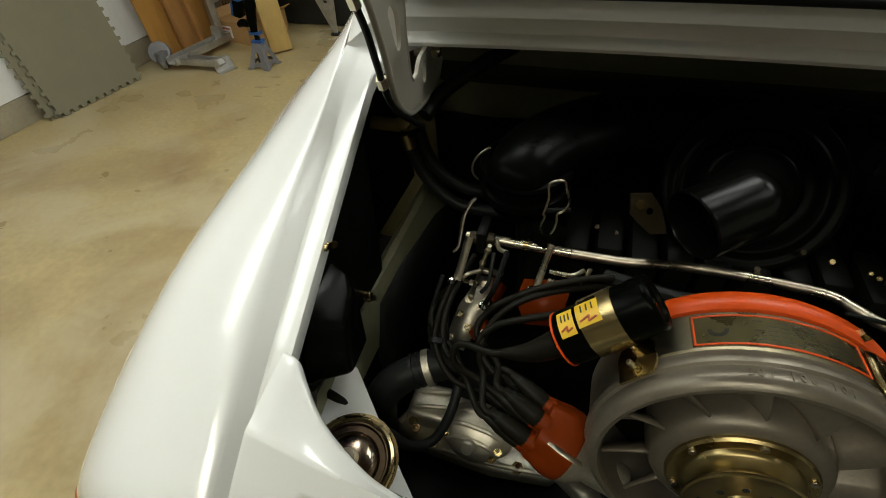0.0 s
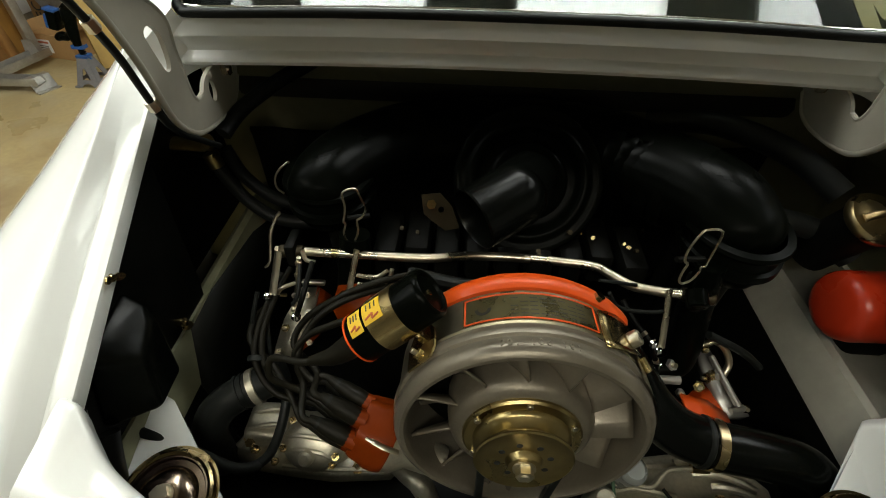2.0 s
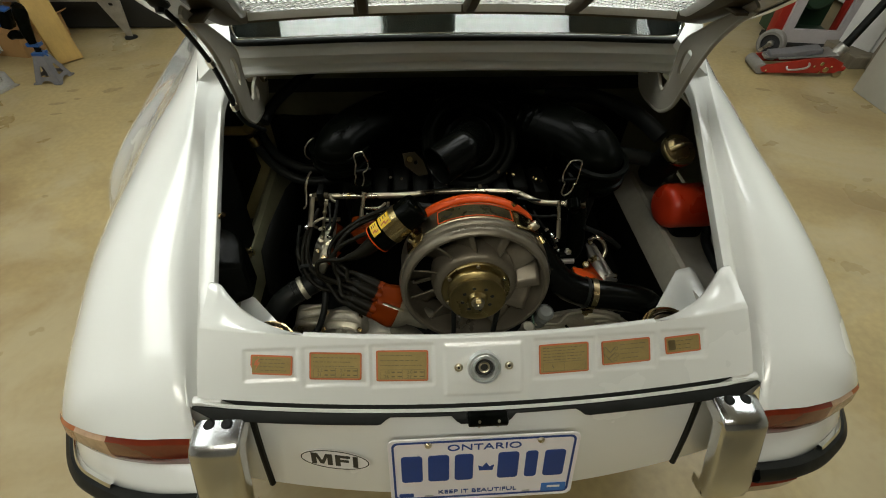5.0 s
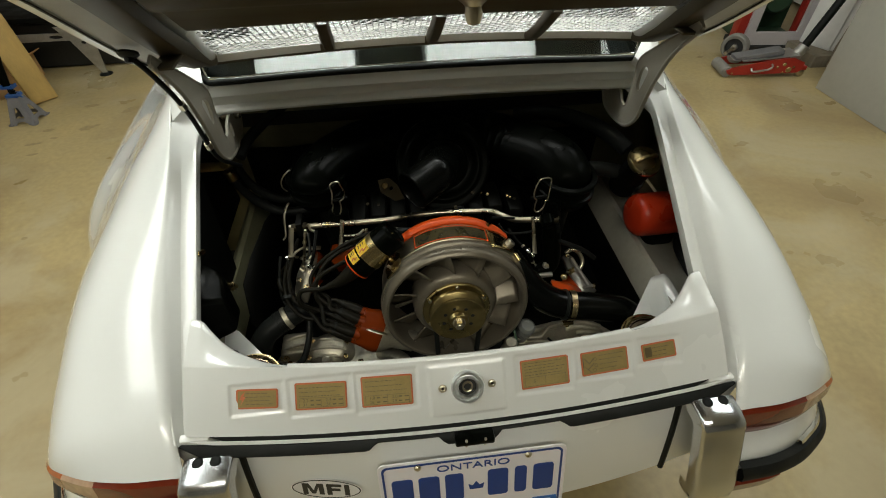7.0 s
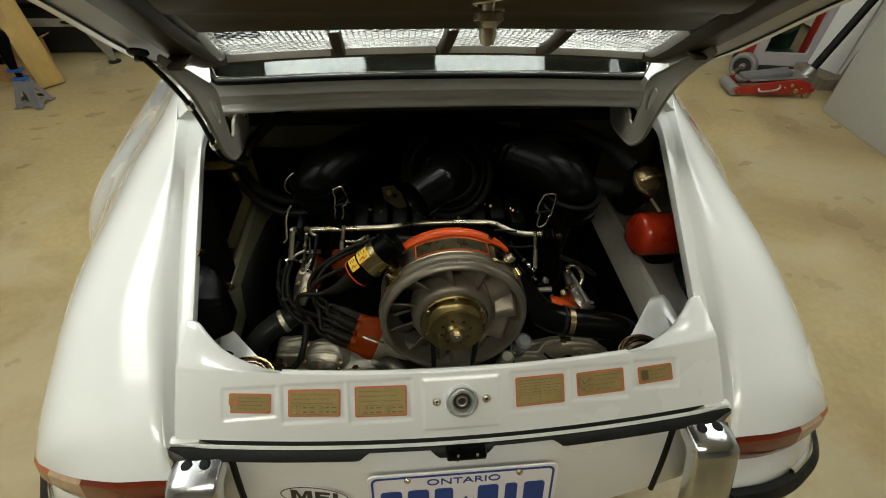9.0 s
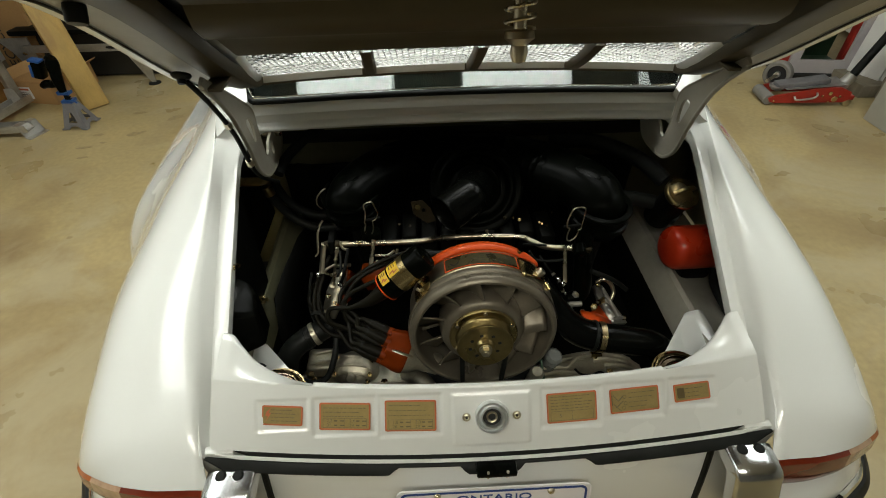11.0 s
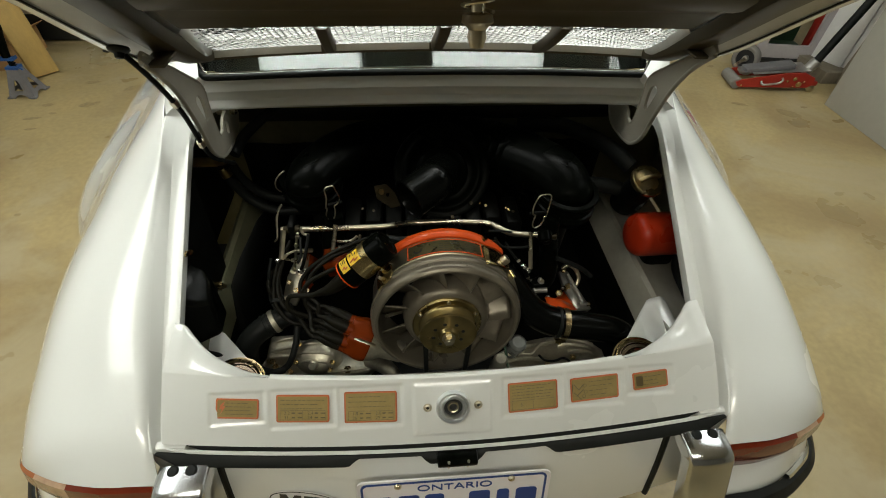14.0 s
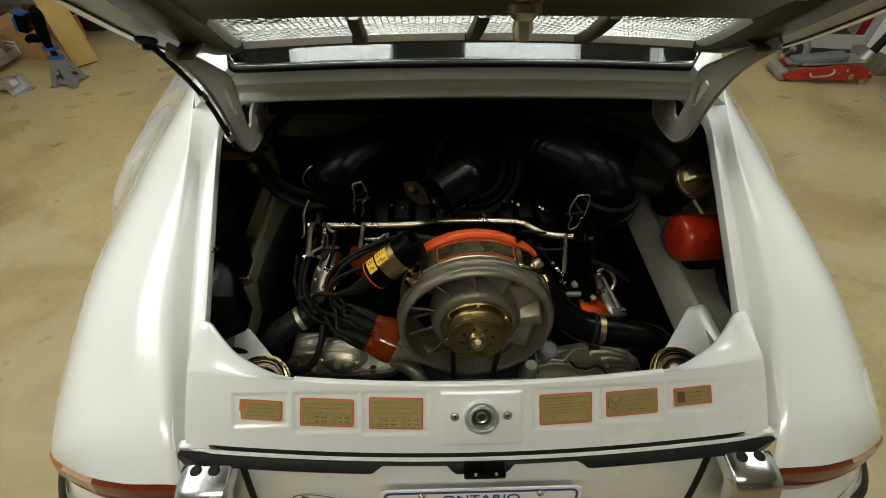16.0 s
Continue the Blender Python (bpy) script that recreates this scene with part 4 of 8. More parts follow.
for xb0, xb1 in ((-0.176, -0.163), (0.0, 0.0), (0.176, 0.163)):
    bm = B()
    loft(bm, [[lid_p(xb1 + (xb0 - xb1) * k / 6 + a, 0.296 + (0.472 - 0.296) * k / 6, b_) for a, b_ in ((-0.0085, 0.016), (-0.0085, 0.002), (-0.0065, -0.001), (0.0065, -0.001), (0.0085, 0.002), (0.0085, 0.016))] for k in range(7)])
    part("grille_bar", bm, SHADED_UNDERSIDE, lid)
MESH_STEEL = material("bright_woven_mesh", (0.30, 0.30, 0.285), 0.3, 0.6, vary=0.1, scale=60)
BAYS = [(-1, -0.52), (-0.46, -0.03), (0.03, 0.46), (0.52, 1)]
for a0, a1 in BAYS:
    edge = B()
    ring = []
    for (a, y) in ((a0, GY0), (a1, GY0), (a1, GY1), (a0, GY1)):
        ring.append(lid_p(a * grill_half(y) * 0.985, y, 0.006))
    xs_ = [a0 + (a1 - a0) * k / 12 for k in range(13)]
    loft(edge, [[lid_p(a * grill_half(GY1), GY1 - 0.004, 0.0255), lid_p(a * grill_half(GY1), GY1 - 0.001, 0.018), lid_p(a * grill_half(GY1), GY1 + 0.002, 0.008), lid_p(a * grill_half(GY1), GY1 + 0.004, 0.000)] for a in xs_])
    for a in (a0, a1):
        if abs(a) == 1:
            loft(edge, [[lid_p(a * grill_half(y) * 0.985, y, 0.0255), lid_p(a * grill_half(y), y, 0.006), lid_p(a * grill_half(y) * 1.01, y, 0.003)] for y in (GY0, 0.32, 0.37, 0.42, GY1)])
    part("grille_surround", edge, PAINT, lid, "bright painted wall of the grille opening")
    net = B()
    dx, dy = 0.0092, 0.0066
    ny = int((GY1 - GY0) / dy)
    for j in range(ny + 1):
        y = GY0 + dy * j
        if y > GY1:
            break
        x0, x1 = a0 * grill_half(y) * 0.985, a1 * grill_half(y) * 0.985
        cnt = max(4, int((x1 - x0) / (dx / 2)))
        pts = []
        for i in range(cnt + 1):
            x = x0 + (x1 - x0) * i / cnt
            ph = math.pi * (x / dx + j)
            c = lid_p(x, y + 0.0016 * math.cos(ph), 0.013)
            pts.append((c + V((0, -0.0009, -0.0007 * math.sin(ph))), c, c + V((0, 0.0009, 0.0004))))
        loft(net, pts)
    for i in range(int((a0 * GX) / dx) - 1, int((a1 * GX) / dx) + 1):
        pts = []
        for j in range(ny + 1):
            y = GY0 + dy * j
            x = (i + 0.5) * dx
            lim0, lim1 = a0 * grill_half(y) * 0.985, a1 * grill_half(y) * 0.985
            if lim0 < x < lim1:
                pts.append((lid_p(x - 0.0010, y, 0.0148), lid_p(x, y, 0.0138), lid_p(x + 0.0010, y, 0.0148)))
        if len(pts) > 1:
            loft(net, pts)
    part("grille_mesh", net, MESH_STEEL, lid, "bright woven wire mesh")

# striker with its spring
n = -lid_n(0.05)
tip = V((0.004, 0.066, 1.418))
root = tip - n * 0.085
top = axis(root, tip)
striker = part("lid_striker", lathe(B(), [(0, 0), (0.016, 0), (0.016, 0.006), (0.006, 0.008), (0.006, 0.060), (0.013, 0.062), (0.014, 0.068), (0.010, 0.071), (0.0075, 0.074), (0.0085, 0.080), (0.006, 0.088), (0.0, 0.090)], top, 24), STEEL, lid, "plated striker pin with a coil spring")
bm = B()
tube(bm, [top @ V((0.0135 * math.cos(a), 0.0135 * math.sin(a), 0.006 + 0.054 * a / (10 * math.pi))) for a in [k * math.pi / 6 for k in range(61)]], 0.0016, 6, 1)
part("spring", bm, STEEL, striker)
bm = B()
box(bm, (0, 0, -0.004), (0.05, 0.06, 0.008), top, 0.002)
box(bm, (0.0, -0.045, 0.0), (0.03, 0.05, 0.018), top, 0.004)
part("striker_mount", bm, SHADED_UNDERSIDE, striker)
# rubber stops
for s in SIDES:
    p = lid_p(s * 0.412, 0.128, 0.0)
    n = -lid_n(0.128)
    part("rubber_stop", lathe(B(), [(0, 0), (0.0098, 0), (0.0100, 0.003), (0.0098, 0.015), (0.0088, 0.0175), (0, 0.018)], axis(p, p + n), 20), RUBBER, lid)

# ---- hinges: pierced arms
for s in SIDES:
    # outline in (y, z): down from the lid, round a tight bend and up to the pivot below the cowl
    outline = [(0.315, 1.318), (0.352, 1.290), (0.388, 1.264), (0.424, 1.236), (0.452, 1.214), (0.465, 1.194), (0.463, 1.168), (0.464, 1.142), (0.466, 1.116), (0.474, 1.103),
               (0.487, 1.104), (0.497, 1.114), (0.512, 1.121), (0.545, 1.123), (0.590, 1.118), (0.588, 1.088), (0.568, 1.066), (0.538, 1.058), (0.505, 1.059), (0.478, 1.062), (0.452, 1.070),
               (0.429, 1.089), (0.415, 1.112), (0.404, 1.153), (0.393, 1.187), (0.371, 1.235), (0.340, 1.276), (0.306, 1.308)]
    back = 0.0 if s > 0 else -0.020
    outline = [(a + back, b_) for a, b_ in outline]
    out = [(q.x, q.y) for q in curve([(a, b_, 0) for a, b_ in outline + outline[:1]], 4)[:-1]]
    m = Matrix(((0, 0, s, 0), (1, 0, 0, 0), (0, 1, 0, 0), (0, 0, 0, 1)))
    hm = Matrix.Translation((s * 0.394, 0, 0)) @ m
    slot = [(a + back, b_) for a, b_ in ((0.441, 1.152), (0.446, 1.160), (0.446, 1.185), (0.438, 1.198), (0.427, 1.202), (0.419, 1.197), (0.421, 1.186), (0.431, 1.158), (0.436, 1.152))]
    holes = [[(q.x, q.y) for q in curve([(a, b_, 0) for a, b_ in slot + slot[:1]], 3)[:-1]]]
    if s < 0:
        holes.append(oval(0.008, 0.014, 18, 0.492, 1.098))
    # arm is white; the shade under the lid is mixed into its grey
    hinge = part("lid_hinge", plate(B(), out, 0.005, hm, holes), SHADED_WHITE, car, "white pierced hinge arm, coloured as in shade")
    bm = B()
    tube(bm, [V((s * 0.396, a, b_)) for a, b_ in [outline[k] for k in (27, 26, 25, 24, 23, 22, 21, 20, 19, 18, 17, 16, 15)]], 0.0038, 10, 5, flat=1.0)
    part("hinge_flange", bm, SHADED_WHITE, hinge)
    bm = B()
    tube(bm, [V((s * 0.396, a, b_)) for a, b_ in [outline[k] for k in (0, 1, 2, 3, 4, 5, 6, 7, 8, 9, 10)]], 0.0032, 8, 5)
    part("hinge_rib", bm, SHADED_WHITE, hinge)
    bm = B()
    box(bm, (s * 0.388, 0.345 + back, 1.300), (0.03, 0.06, 0.004), pose(0, 0, 0), 0.001)
    part("hinge_plate", bm, SHADED_UNDERSIDE, hinge)
    part("hinge_pivot", rod(B(), (s * 0.383, 0.552 + back, 1.110), (s * 0.420, 0.552 + back, 1.110), 0.008, 14, bevel=0.002), STEEL, hinge)

# ---- cable of the lid lamp, with its rubber plug and clips, on one hinge
cable = part("lid_cable", tube(B(), [(-0.424, 0.306, 1.312), (-0.412, 0.314, 1.285), (-0.404, 0.336, 1.240), (-0.402, 0.360, 1.192), (-0.402, 0.374, 1.152), (-0.401, 0.386, 1.114), (-0.399, 0.404, 1.086), (-0.394, 0.430, 1.062), (-0.388, 0.455, 1.040)], 0.0040, 10), RUBBER, car, "black cable with a rubber plug")
plug = V((-0.424, 0.300, 1.322))
part("plug", lathe(B(), [(0, -0.002), (0.0125, -0.002), (0.0135, 0.001), (0.011, 0.004), (0.006, 0.006), (0.005, 0.012), (0, 0.013)], axis(plug, plug - lid_n(0.30)), 20), RUBBER, cable)
for p, q in (((-0.403, 0.346, 1.222), (-0.402, 0.360, 1.192)), ((-0.402, 0.381, 1.130), (-0.401, 0.386, 1.114))):
    part("cable_clip", lathe(B(), [(0.0044, -0.006), (0.0066, -0.006), (0.0066, 0.006), (0.0044, 0.006), (0.0044, -0.006)], axis(p, q), 6), STEEL, cable, "bright metal cable clip")

# ---------------------------------------------------------------- number plate
pc = V((0.0, -0.0945, 0.740))
pm = pose(pc.x, pc.y, pc.z, 90 - 16.2, 0, 0)
number_plate = empty("number_plate", "white embossed number plate with a blue border", "number plate", at=pc)
part("plate_sheet", plate(B(), rounded(0.305, 0.152, 0.012), 0.0012, pm, [oval(0.004, 0.003, 12, -0.089, 0.063), oval(0.004, 0.003, 12, 0.089, 0.063)]), PLATE_WHITE, number_plate)
up = pm @ pose(0, 0, 0.0014)
part("plate_border", plate(B(), rounded(0.293, 0.140, 0.010), 0.0010, up, [rounded(0.286, 0.133, 0.008)]), PLATE_BLUE, number_plate)
part("plate_rim", plate(B(), rounded(0.305, 0.152, 0.012), 0.0014, up, [rounded(0.300, 0.147, 0.010)]), PLATE_WHITE, number_plate)
lettering("province", "ONTARIO", 0.0195, PLATE_BLUE, number_plate, up @ pose(0, 0.0525, 0.0004), 0.0006, wide=1.35)
lettering("motto", "KEEP IT BEAUTIFUL", 0.0125, PLATE_BLUE, number_plate, up @ pose(-0.008, -0.0555, 0.0004), 0.0006, wide=1.25)
for x, w in ((-0.116, 0.034), (-0.073, 0.034), (-0.032, 0.030), (0.040, 0.034), (0.078, 0.020), (0.116, 0.034)):
    bm = B()
    plate(bm, rounded(w, 0.062, 0.006), 0.0012, up @ pose(x, 0.006, 0))
    part("character_bar", bm, PLATE_BLUE, number_plate, "plain blue bar")
bm = B()
plate(bm, [(-0.011, -0.008), (0.011, -0.008), (0.013, 0.004), (0.006, 0.000), (0.0, 0.010), (-0.006, 0.000), (-0.013, 0.004)], 0.001, up @ pose(0.004, 0.004, 0))
part("crown", bm, PLATE_BLUE, number_plate)
part("year_bar", plate(B(), rounded(0.024, 0.009, 0.002), 0.0008, up @ pose(-0.127, -0.060, 0)), PLATE_BLUE, number_plate)
val = part("validation_sticker", plate(B(), rounded(0.042, 0.020, 0.002), 0.0008, up @ pose(0.121, -0.056, 0.0003)), STICKER_BLUE, number_plate, "small blue sticker")
part("sticker_bar", plate(B(), rounded(0.022, 0.005, 0.001), 0.0003, up @ pose(0.121, -0.054, 0.0012)), WHITE_LABEL, val)
for x, y in ((-0.089, 0.063), (0.089, 0.063)):
    b_ = part("plate_bolt", lathe(B(), [(0, 0.005), (0.004, 0.0045), (0.0055, 0.003), (0.006, 0)], up @ pose(x, y, 0), 16), STEEL, number_plate)
for x in (-0.089, 0.075):
    part("plate_slot", plate(B(), rounded(0.014, 0.0045, 0.002), 0.0004, up @ pose(x, -0.064, 0)), GALV, number_plate)
lamp_box = part("plate_lamp", box(B(), (0.004, -0.058, 0.838), (0.062, 0.022, 0.012), pose(0, 0, 0), 0.003), BLACK_PLASTIC, car, "black plate lamp with bright pins")
for x in (-0.010, 0.020):
    part("lamp_pin", rod(B(), (x, -0.066, 0.846), (x, -0.066, 0.828), 0.0022, 8), STEEL, lamp_box)

# ---------------------------------------------------------------- engine bay shell
bm = B()
rows = []
for i in range(25):
    x = -0.62 + 1.24 * i / 24
    rows.append([V((x * k, y, z)) for y, z, k in ((0.575, 1.135, 0.74), (0.60, 1.12, 0.74), (0.655, 1.05, 0.78), (0.675, 0.95, 0.97), (0.68, 0.80, 1.0), (0.68, 0.62, 1.0))])
loft(bm, rows)
# bulkhead's shade comes from its dark colour
solid(part("bulkhead", bm, SHADED_PAINT, car, "painted bulkhead in front of the engine, coloured as in shade"), 0.003)
pad = B()
rows = []
for i in range(25):
    x = -0.44 + 0.88 * i / 24
    rows.append([V((x, y + 0.004 * math.sin(i * 1.7) - 0.006, z)) for y, z in ((0.660, 0.960), (0.664, 0.945), (0.668, 0.90), (0.672, 0.80), (0.672, 0.64))])
loft(pad, rows)
solid(part("sound_pad", pad, PAD, car, "black sound deadening pad"), 0.006)
for s in SIDES:
    bm = B()
    rows, shelf = [], []
    for i in range(17):
        y = 0.03 + 0.66 * i / 16
        zt = min(zline(y) - 0.02, 1.12)
        top = smooth_table([(0.03, 0.425), (0.14, 0.430), (0.28, 0.440), (0.42, 0.450), (0.7, 0.46)], y)
        dip = 0.02 * i / 16
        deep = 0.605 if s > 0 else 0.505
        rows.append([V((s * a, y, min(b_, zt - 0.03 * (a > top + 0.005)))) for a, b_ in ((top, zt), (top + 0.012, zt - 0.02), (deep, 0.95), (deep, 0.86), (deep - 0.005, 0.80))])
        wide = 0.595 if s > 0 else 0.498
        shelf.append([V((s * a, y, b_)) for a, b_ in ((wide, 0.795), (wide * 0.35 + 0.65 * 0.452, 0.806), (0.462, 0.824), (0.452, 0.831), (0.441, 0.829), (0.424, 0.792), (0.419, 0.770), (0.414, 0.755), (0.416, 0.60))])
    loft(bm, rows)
    # sides are coloured dark in place of the shade inside the bay
    part("bay_side", bm, SHADED_PAINT if s > 0 else BLACK_STEEL, car, "inner side of the engine bay, shade put into its colour")
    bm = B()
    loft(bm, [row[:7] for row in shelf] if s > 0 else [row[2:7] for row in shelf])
    # same beam on both sides; the left colour is darkened for its shade
    part("side_beam", bm, GREY_PAINT if s > 0 else SHADED_PAINT, car, "painted side beam of the engine bay, left one darkened as in shade")
    bm = B()
    loft(bm, [row[6:] for row in shelf])
    # black sheet added so that the open gap under the beam looks dark
    part("beam_gap_dark", bm, BLACK_STEEL, car, "added black sheet that darkens the gap below the side beam")
    # tray for the engine mount, with its ribs
    bm = B()
    mtray = Matrix.Translation((0, 0, 0))
    outline = [(0.255, 0.030), (0.285, 0.085), (0.315, 0.115), (0.365, 0.168), (0.412, 0.218), (0.440, 0.230), (0.452, 0.215), (0.452, 0.04)]
    tilt_m = pose(0, 0, 0.782, 9, 0, 0)
    plate(bm, [(s * a, b_) for a, b_ in outline], 0.004, tilt_m)
    tray = part("mount_tray", bm, PAINT, car, "white tray that carries the engine mount")
    if s > 0:
        bm = B()
        rows = []
        for i in range(13):
            u = i / 12
            pts = [V(p).lerp(V(q), u) for p, q in (((0.352, 0.150, 0.798), (0.428, 0.240, 0.828)), ((0.402, 0.110, 0.805), (0.433, 0.241, 0.831)), ((0.426, 0.094, 0.811), (0.440, 0.241, 0.834)), ((0.440, 0.088, 0.818), (0.446, 0.240, 0.837)), ((0.455, 0.082, 0.831), (0.453, 0.240, 0.839)), ((0.464, 0.080, 0.832), (0.462, 0.238, 0.836)))]
            line = curve(pts, 3)
            rows.append([V((s * q.x, q.y, q.z)) for q in line])
        loft(bm, rows)
        solid(part("gusset", bm, PAINT, tray), 0.003)
    mm = tilt_m @ pose(s * 0.375, 0.110, 0.006) @ Matrix.Scale(0.92, 4)
    mount = part("engine_mount", lathe(B(), [(0, 0.0125), (0.016, 0.0120), (0.026, 0.0095), (0.033, 0.0055), (0.036, 0.0010), (0.037, -0.0010), (0.044, -0.0010), (0.046, 0.0030), (0.0485, 0.0030), (0.050, -0.004)], mm, 40), BRONZE, car, "bronze plated engine mount cup with a bolt")
    part("mount_plate", plate(B(), [(0.060 * math.cos(a), (0.061 if math.sin(a) > 0 else 0.056) * math.sin(a)) for a in [2 * math.pi * k / 44 for k in range(44)]], 0.003, mm @ pose(0, 0, -0.005)), BRASS, mount, "yellow plated mount plate")
    part("plate_screw", hexnut(B(), mm @ V((-s * 0.030, 0.044, -0.002)), mm @ V((-s * 0.030, 0.044, 0.02)), 0.0065, 0.006), BRASS, mount)
    part("bolt_washer", lathe(B(), [(0, 0.0145), (0.013, 0.0145), (0.0135, 0.012)], mm, 24), STEEL, mount)
    part("mount_bolt", hexnut(B(), mm @ V((0, 0, 0.0140)), mm @ V((0, 0, 0.03)), 0.0100, 0.007), STEEL, mount)
    bm = B()
    tube(bm, [mm @ V((0.052 * math.cos(a), 0.052 * math.sin(a), 0.001)) for a in [k * math.pi / 12 for k in range(25)]], 0.0045, 8, 2)
    part("mount_ring", bm, BRASS, mount)
# inner wall below the lock panel
bm = B()
loft(bm, [[V((x, 0.045 + 0.10 * (abs(x) / 0.43) ** 6, 0.92)), V((x, 0.05, 0.85)), V((x, 0.055, 0.60))] for x in [-0.43 + 0.86 * i / 20 for i in range(21)]])
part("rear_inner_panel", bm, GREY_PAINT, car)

# raised edge of the engine sheet
bm = B()
loft(bm, [[V((x, y, z)), V((x + 0.006, y, z - 0.06)), V((x + 0.012, y, 0.645))] for x, y, z in ((-0.372, 0.66, 0.80), (-0.374, 0.56, 0.860), (-0.378, 0.45, 0.898), (-0.388, 0.33, 0.902), (-0.396, 0.275, 0.886), (-0.400, 0.250, 0.80))])
solid(part("tin_edge", bm, BLACK_STEEL, car, "raised black sheet edge"), 0.002)

# black moulded air duct and covers on one side
bm = B()
for q in ((-0.446, 0.180, 0.950), (-0.404, 0.206, 0.918), (-0.416, 0.264, 0.942), (-0.448, 0.268, 0.965), (-0.398, 0.186, 0.852), (-0.446, 0.150, 0.860), (-0.402, 0.240, 0.850), (-0.448, 0.250, 0.850)):
    bm.verts.new(q)
bmesh.ops.convex_hull(bm, input=bm.verts)
bmesh.ops.dissolve_limit(bm, angle_limit=radians(6), verts=bm.verts, edges=bm.edges)
bmesh.ops.bevel(bm, geom=list(bm.edges), offset=0.008, segments=4, affect="EDGES", profile=0.5)
duct = part("air_duct", bm, BLACK_GLOSS, car, "black moulded air duct", sharp=60)
part("duct_end", tube(B(), [(-0.448, 0.150, 0.860), (-0.446, 0.128, 0.835), (-0.444, 0.112, 0.808), (-0.444, 0.104, 0.790)], [0.018, 0.022, 0.023, 0.018], 14, 5), BLACK_STEEL, duct)
bm = B()
plate(bm, [(0.05, 0.74), (0.05, 0.87), (0.12, 0.915), (0.25, 0.985), (0.395, 1.050), (0.392, 0.985), (0.390, 0.930), (0.386, 0.860), (0.380, 0.819), (0.356, 0.760), (0.348, 0.74)], 0.004, Matrix.Translation((-0.449, 0, 0)) @ Matrix(((0, 0, 1, 0), (1, 0, 0, 0), (0, 1, 0, 0), (0, 0, 0, 1))))
cover = part("side_cover", bm, BLACK_STEEL, car, "black sheet cover on the bay side")


def wing_nut(p, turn):
    m = Matrix.Translation(p) @ Matrix.Rotation(radians(90), 4, "Y") @ Matrix.Rotation(radians(turn), 4, "Z")
    bm = B()
    lathe(bm, [(0, 0.008), (0.004, 0.008), (0.006, 0.0), (0.006, -0.008)], m, 14)
    for k in (-1, 1):
        plate(bm, [(k * (0.009 + 0.0065 * math.cos(a)), 0.0045 * math.sin(a)) for a in [2 * math.pi * i / 14 for i in range(14)]], 0.0022, m @ pose(0, 0, 0.004, 0, -18 * k, 0))
    part("wing_nut", bm, BRASS, cover, "yellow plated wing nut")


wing_nut((-0.440, 0.254, 0.995), 60)
wing_nut((-0.438, 0.312, 0.850), 20)
part("cover_screw", rod(B(), (-0.445, 0.318, 0.832), (-0.436, 0.318, 0.832), 0.004, 10, bevel=0.001), BRASS, cover)

# ---------------------------------------------------------------- engine
engine = empty("engine", "air-cooled flat six engine with a grey cooling fan and red shroud", "engine", at=(0, 0.35, 0.45))
FC = V((0.006, 0.1634, 0.8826))
TILT_F = Matrix.Rotation(radians(-5.9), 4, "X")
fm = Matrix.Translation(FC) @ TILT_F @ Matrix(((1, 0, 0, 0), (0, 0, 1, 0), (0, 1, 0, 0), (0, 0, 0, 1)))   # x right, y up, z to the front
bm = B()
plate(bm, [(-0.412, 0.06), (0.412, 0.06), (0.412, 0.66), (-0.412, 0.66)], 0.006, pose(0, 0, 0.640))
part("engine_tin", bm, BLACK_STEEL, engine, "black sheet metal round the engine")
bm = B()
box(bm, (0, 0.37, 0.50), (0.30, 0.55, 0.26), bevel=0.03)
for s in SIDES:
    box(bm, (s * 0.23, 0.40, 0.54), (0.20, 0.38, 0.18), bevel=0.02)
part("crankcase", bm, ALLOY, engine)

fan_ring = part("fan_housing", lathe(B(), [(0.1215, 0.006), (0.1220, 0.001), (0.124, -0.0025), (0.128, -0.003), (0.1325, 0.000), (0.1350, 0.005), (0.1358, 0.010), (0.1345, 0.014), (0.1342, 0.018), (0.1368, 0.020), (0.1378, 0.024), (0.1368, 0.029), (0.1345, 0.033), (0.1345, 0.085), (0.130, 0.088), (0.1225, 0.086), (0.1215, 0.06), (0.1215, 0.006)], fm, 96), CAST, engine, "grey cast fan housing ring")
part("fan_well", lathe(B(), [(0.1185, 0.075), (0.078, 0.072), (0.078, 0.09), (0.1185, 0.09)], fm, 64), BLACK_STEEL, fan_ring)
for a in (20, 75, 105, 160, 200, 255, 285, 340):
    bm = B()
    q = [fm @ V((r * math.cos(radians(a)), r * math.sin(radians(a)), 0.066)) for r in (0.075, 0.12)]
    rod(bm, q[0], q[1], 0.004, 6)
    part("stator_vane", bm, CAST, fan_ring)

hub = lathe(B(), [(0.028, 0.008), (0.050, 0.008), (0.053, 0.007), (0.055, 0.006), (0.0585, 0.004), (0.066, 0.0035), (0.0735, 0.008), (0.0775, 0.017), (0.079, 0.030), (0.079, 0.056), (0.074, 0.058), (0.03, 0.058)], fm, 72)
fan = part("cooling_fan", hub, CAST, engine, "grey cast cooling fan with eleven blades")
blade_me = None
NB = 11
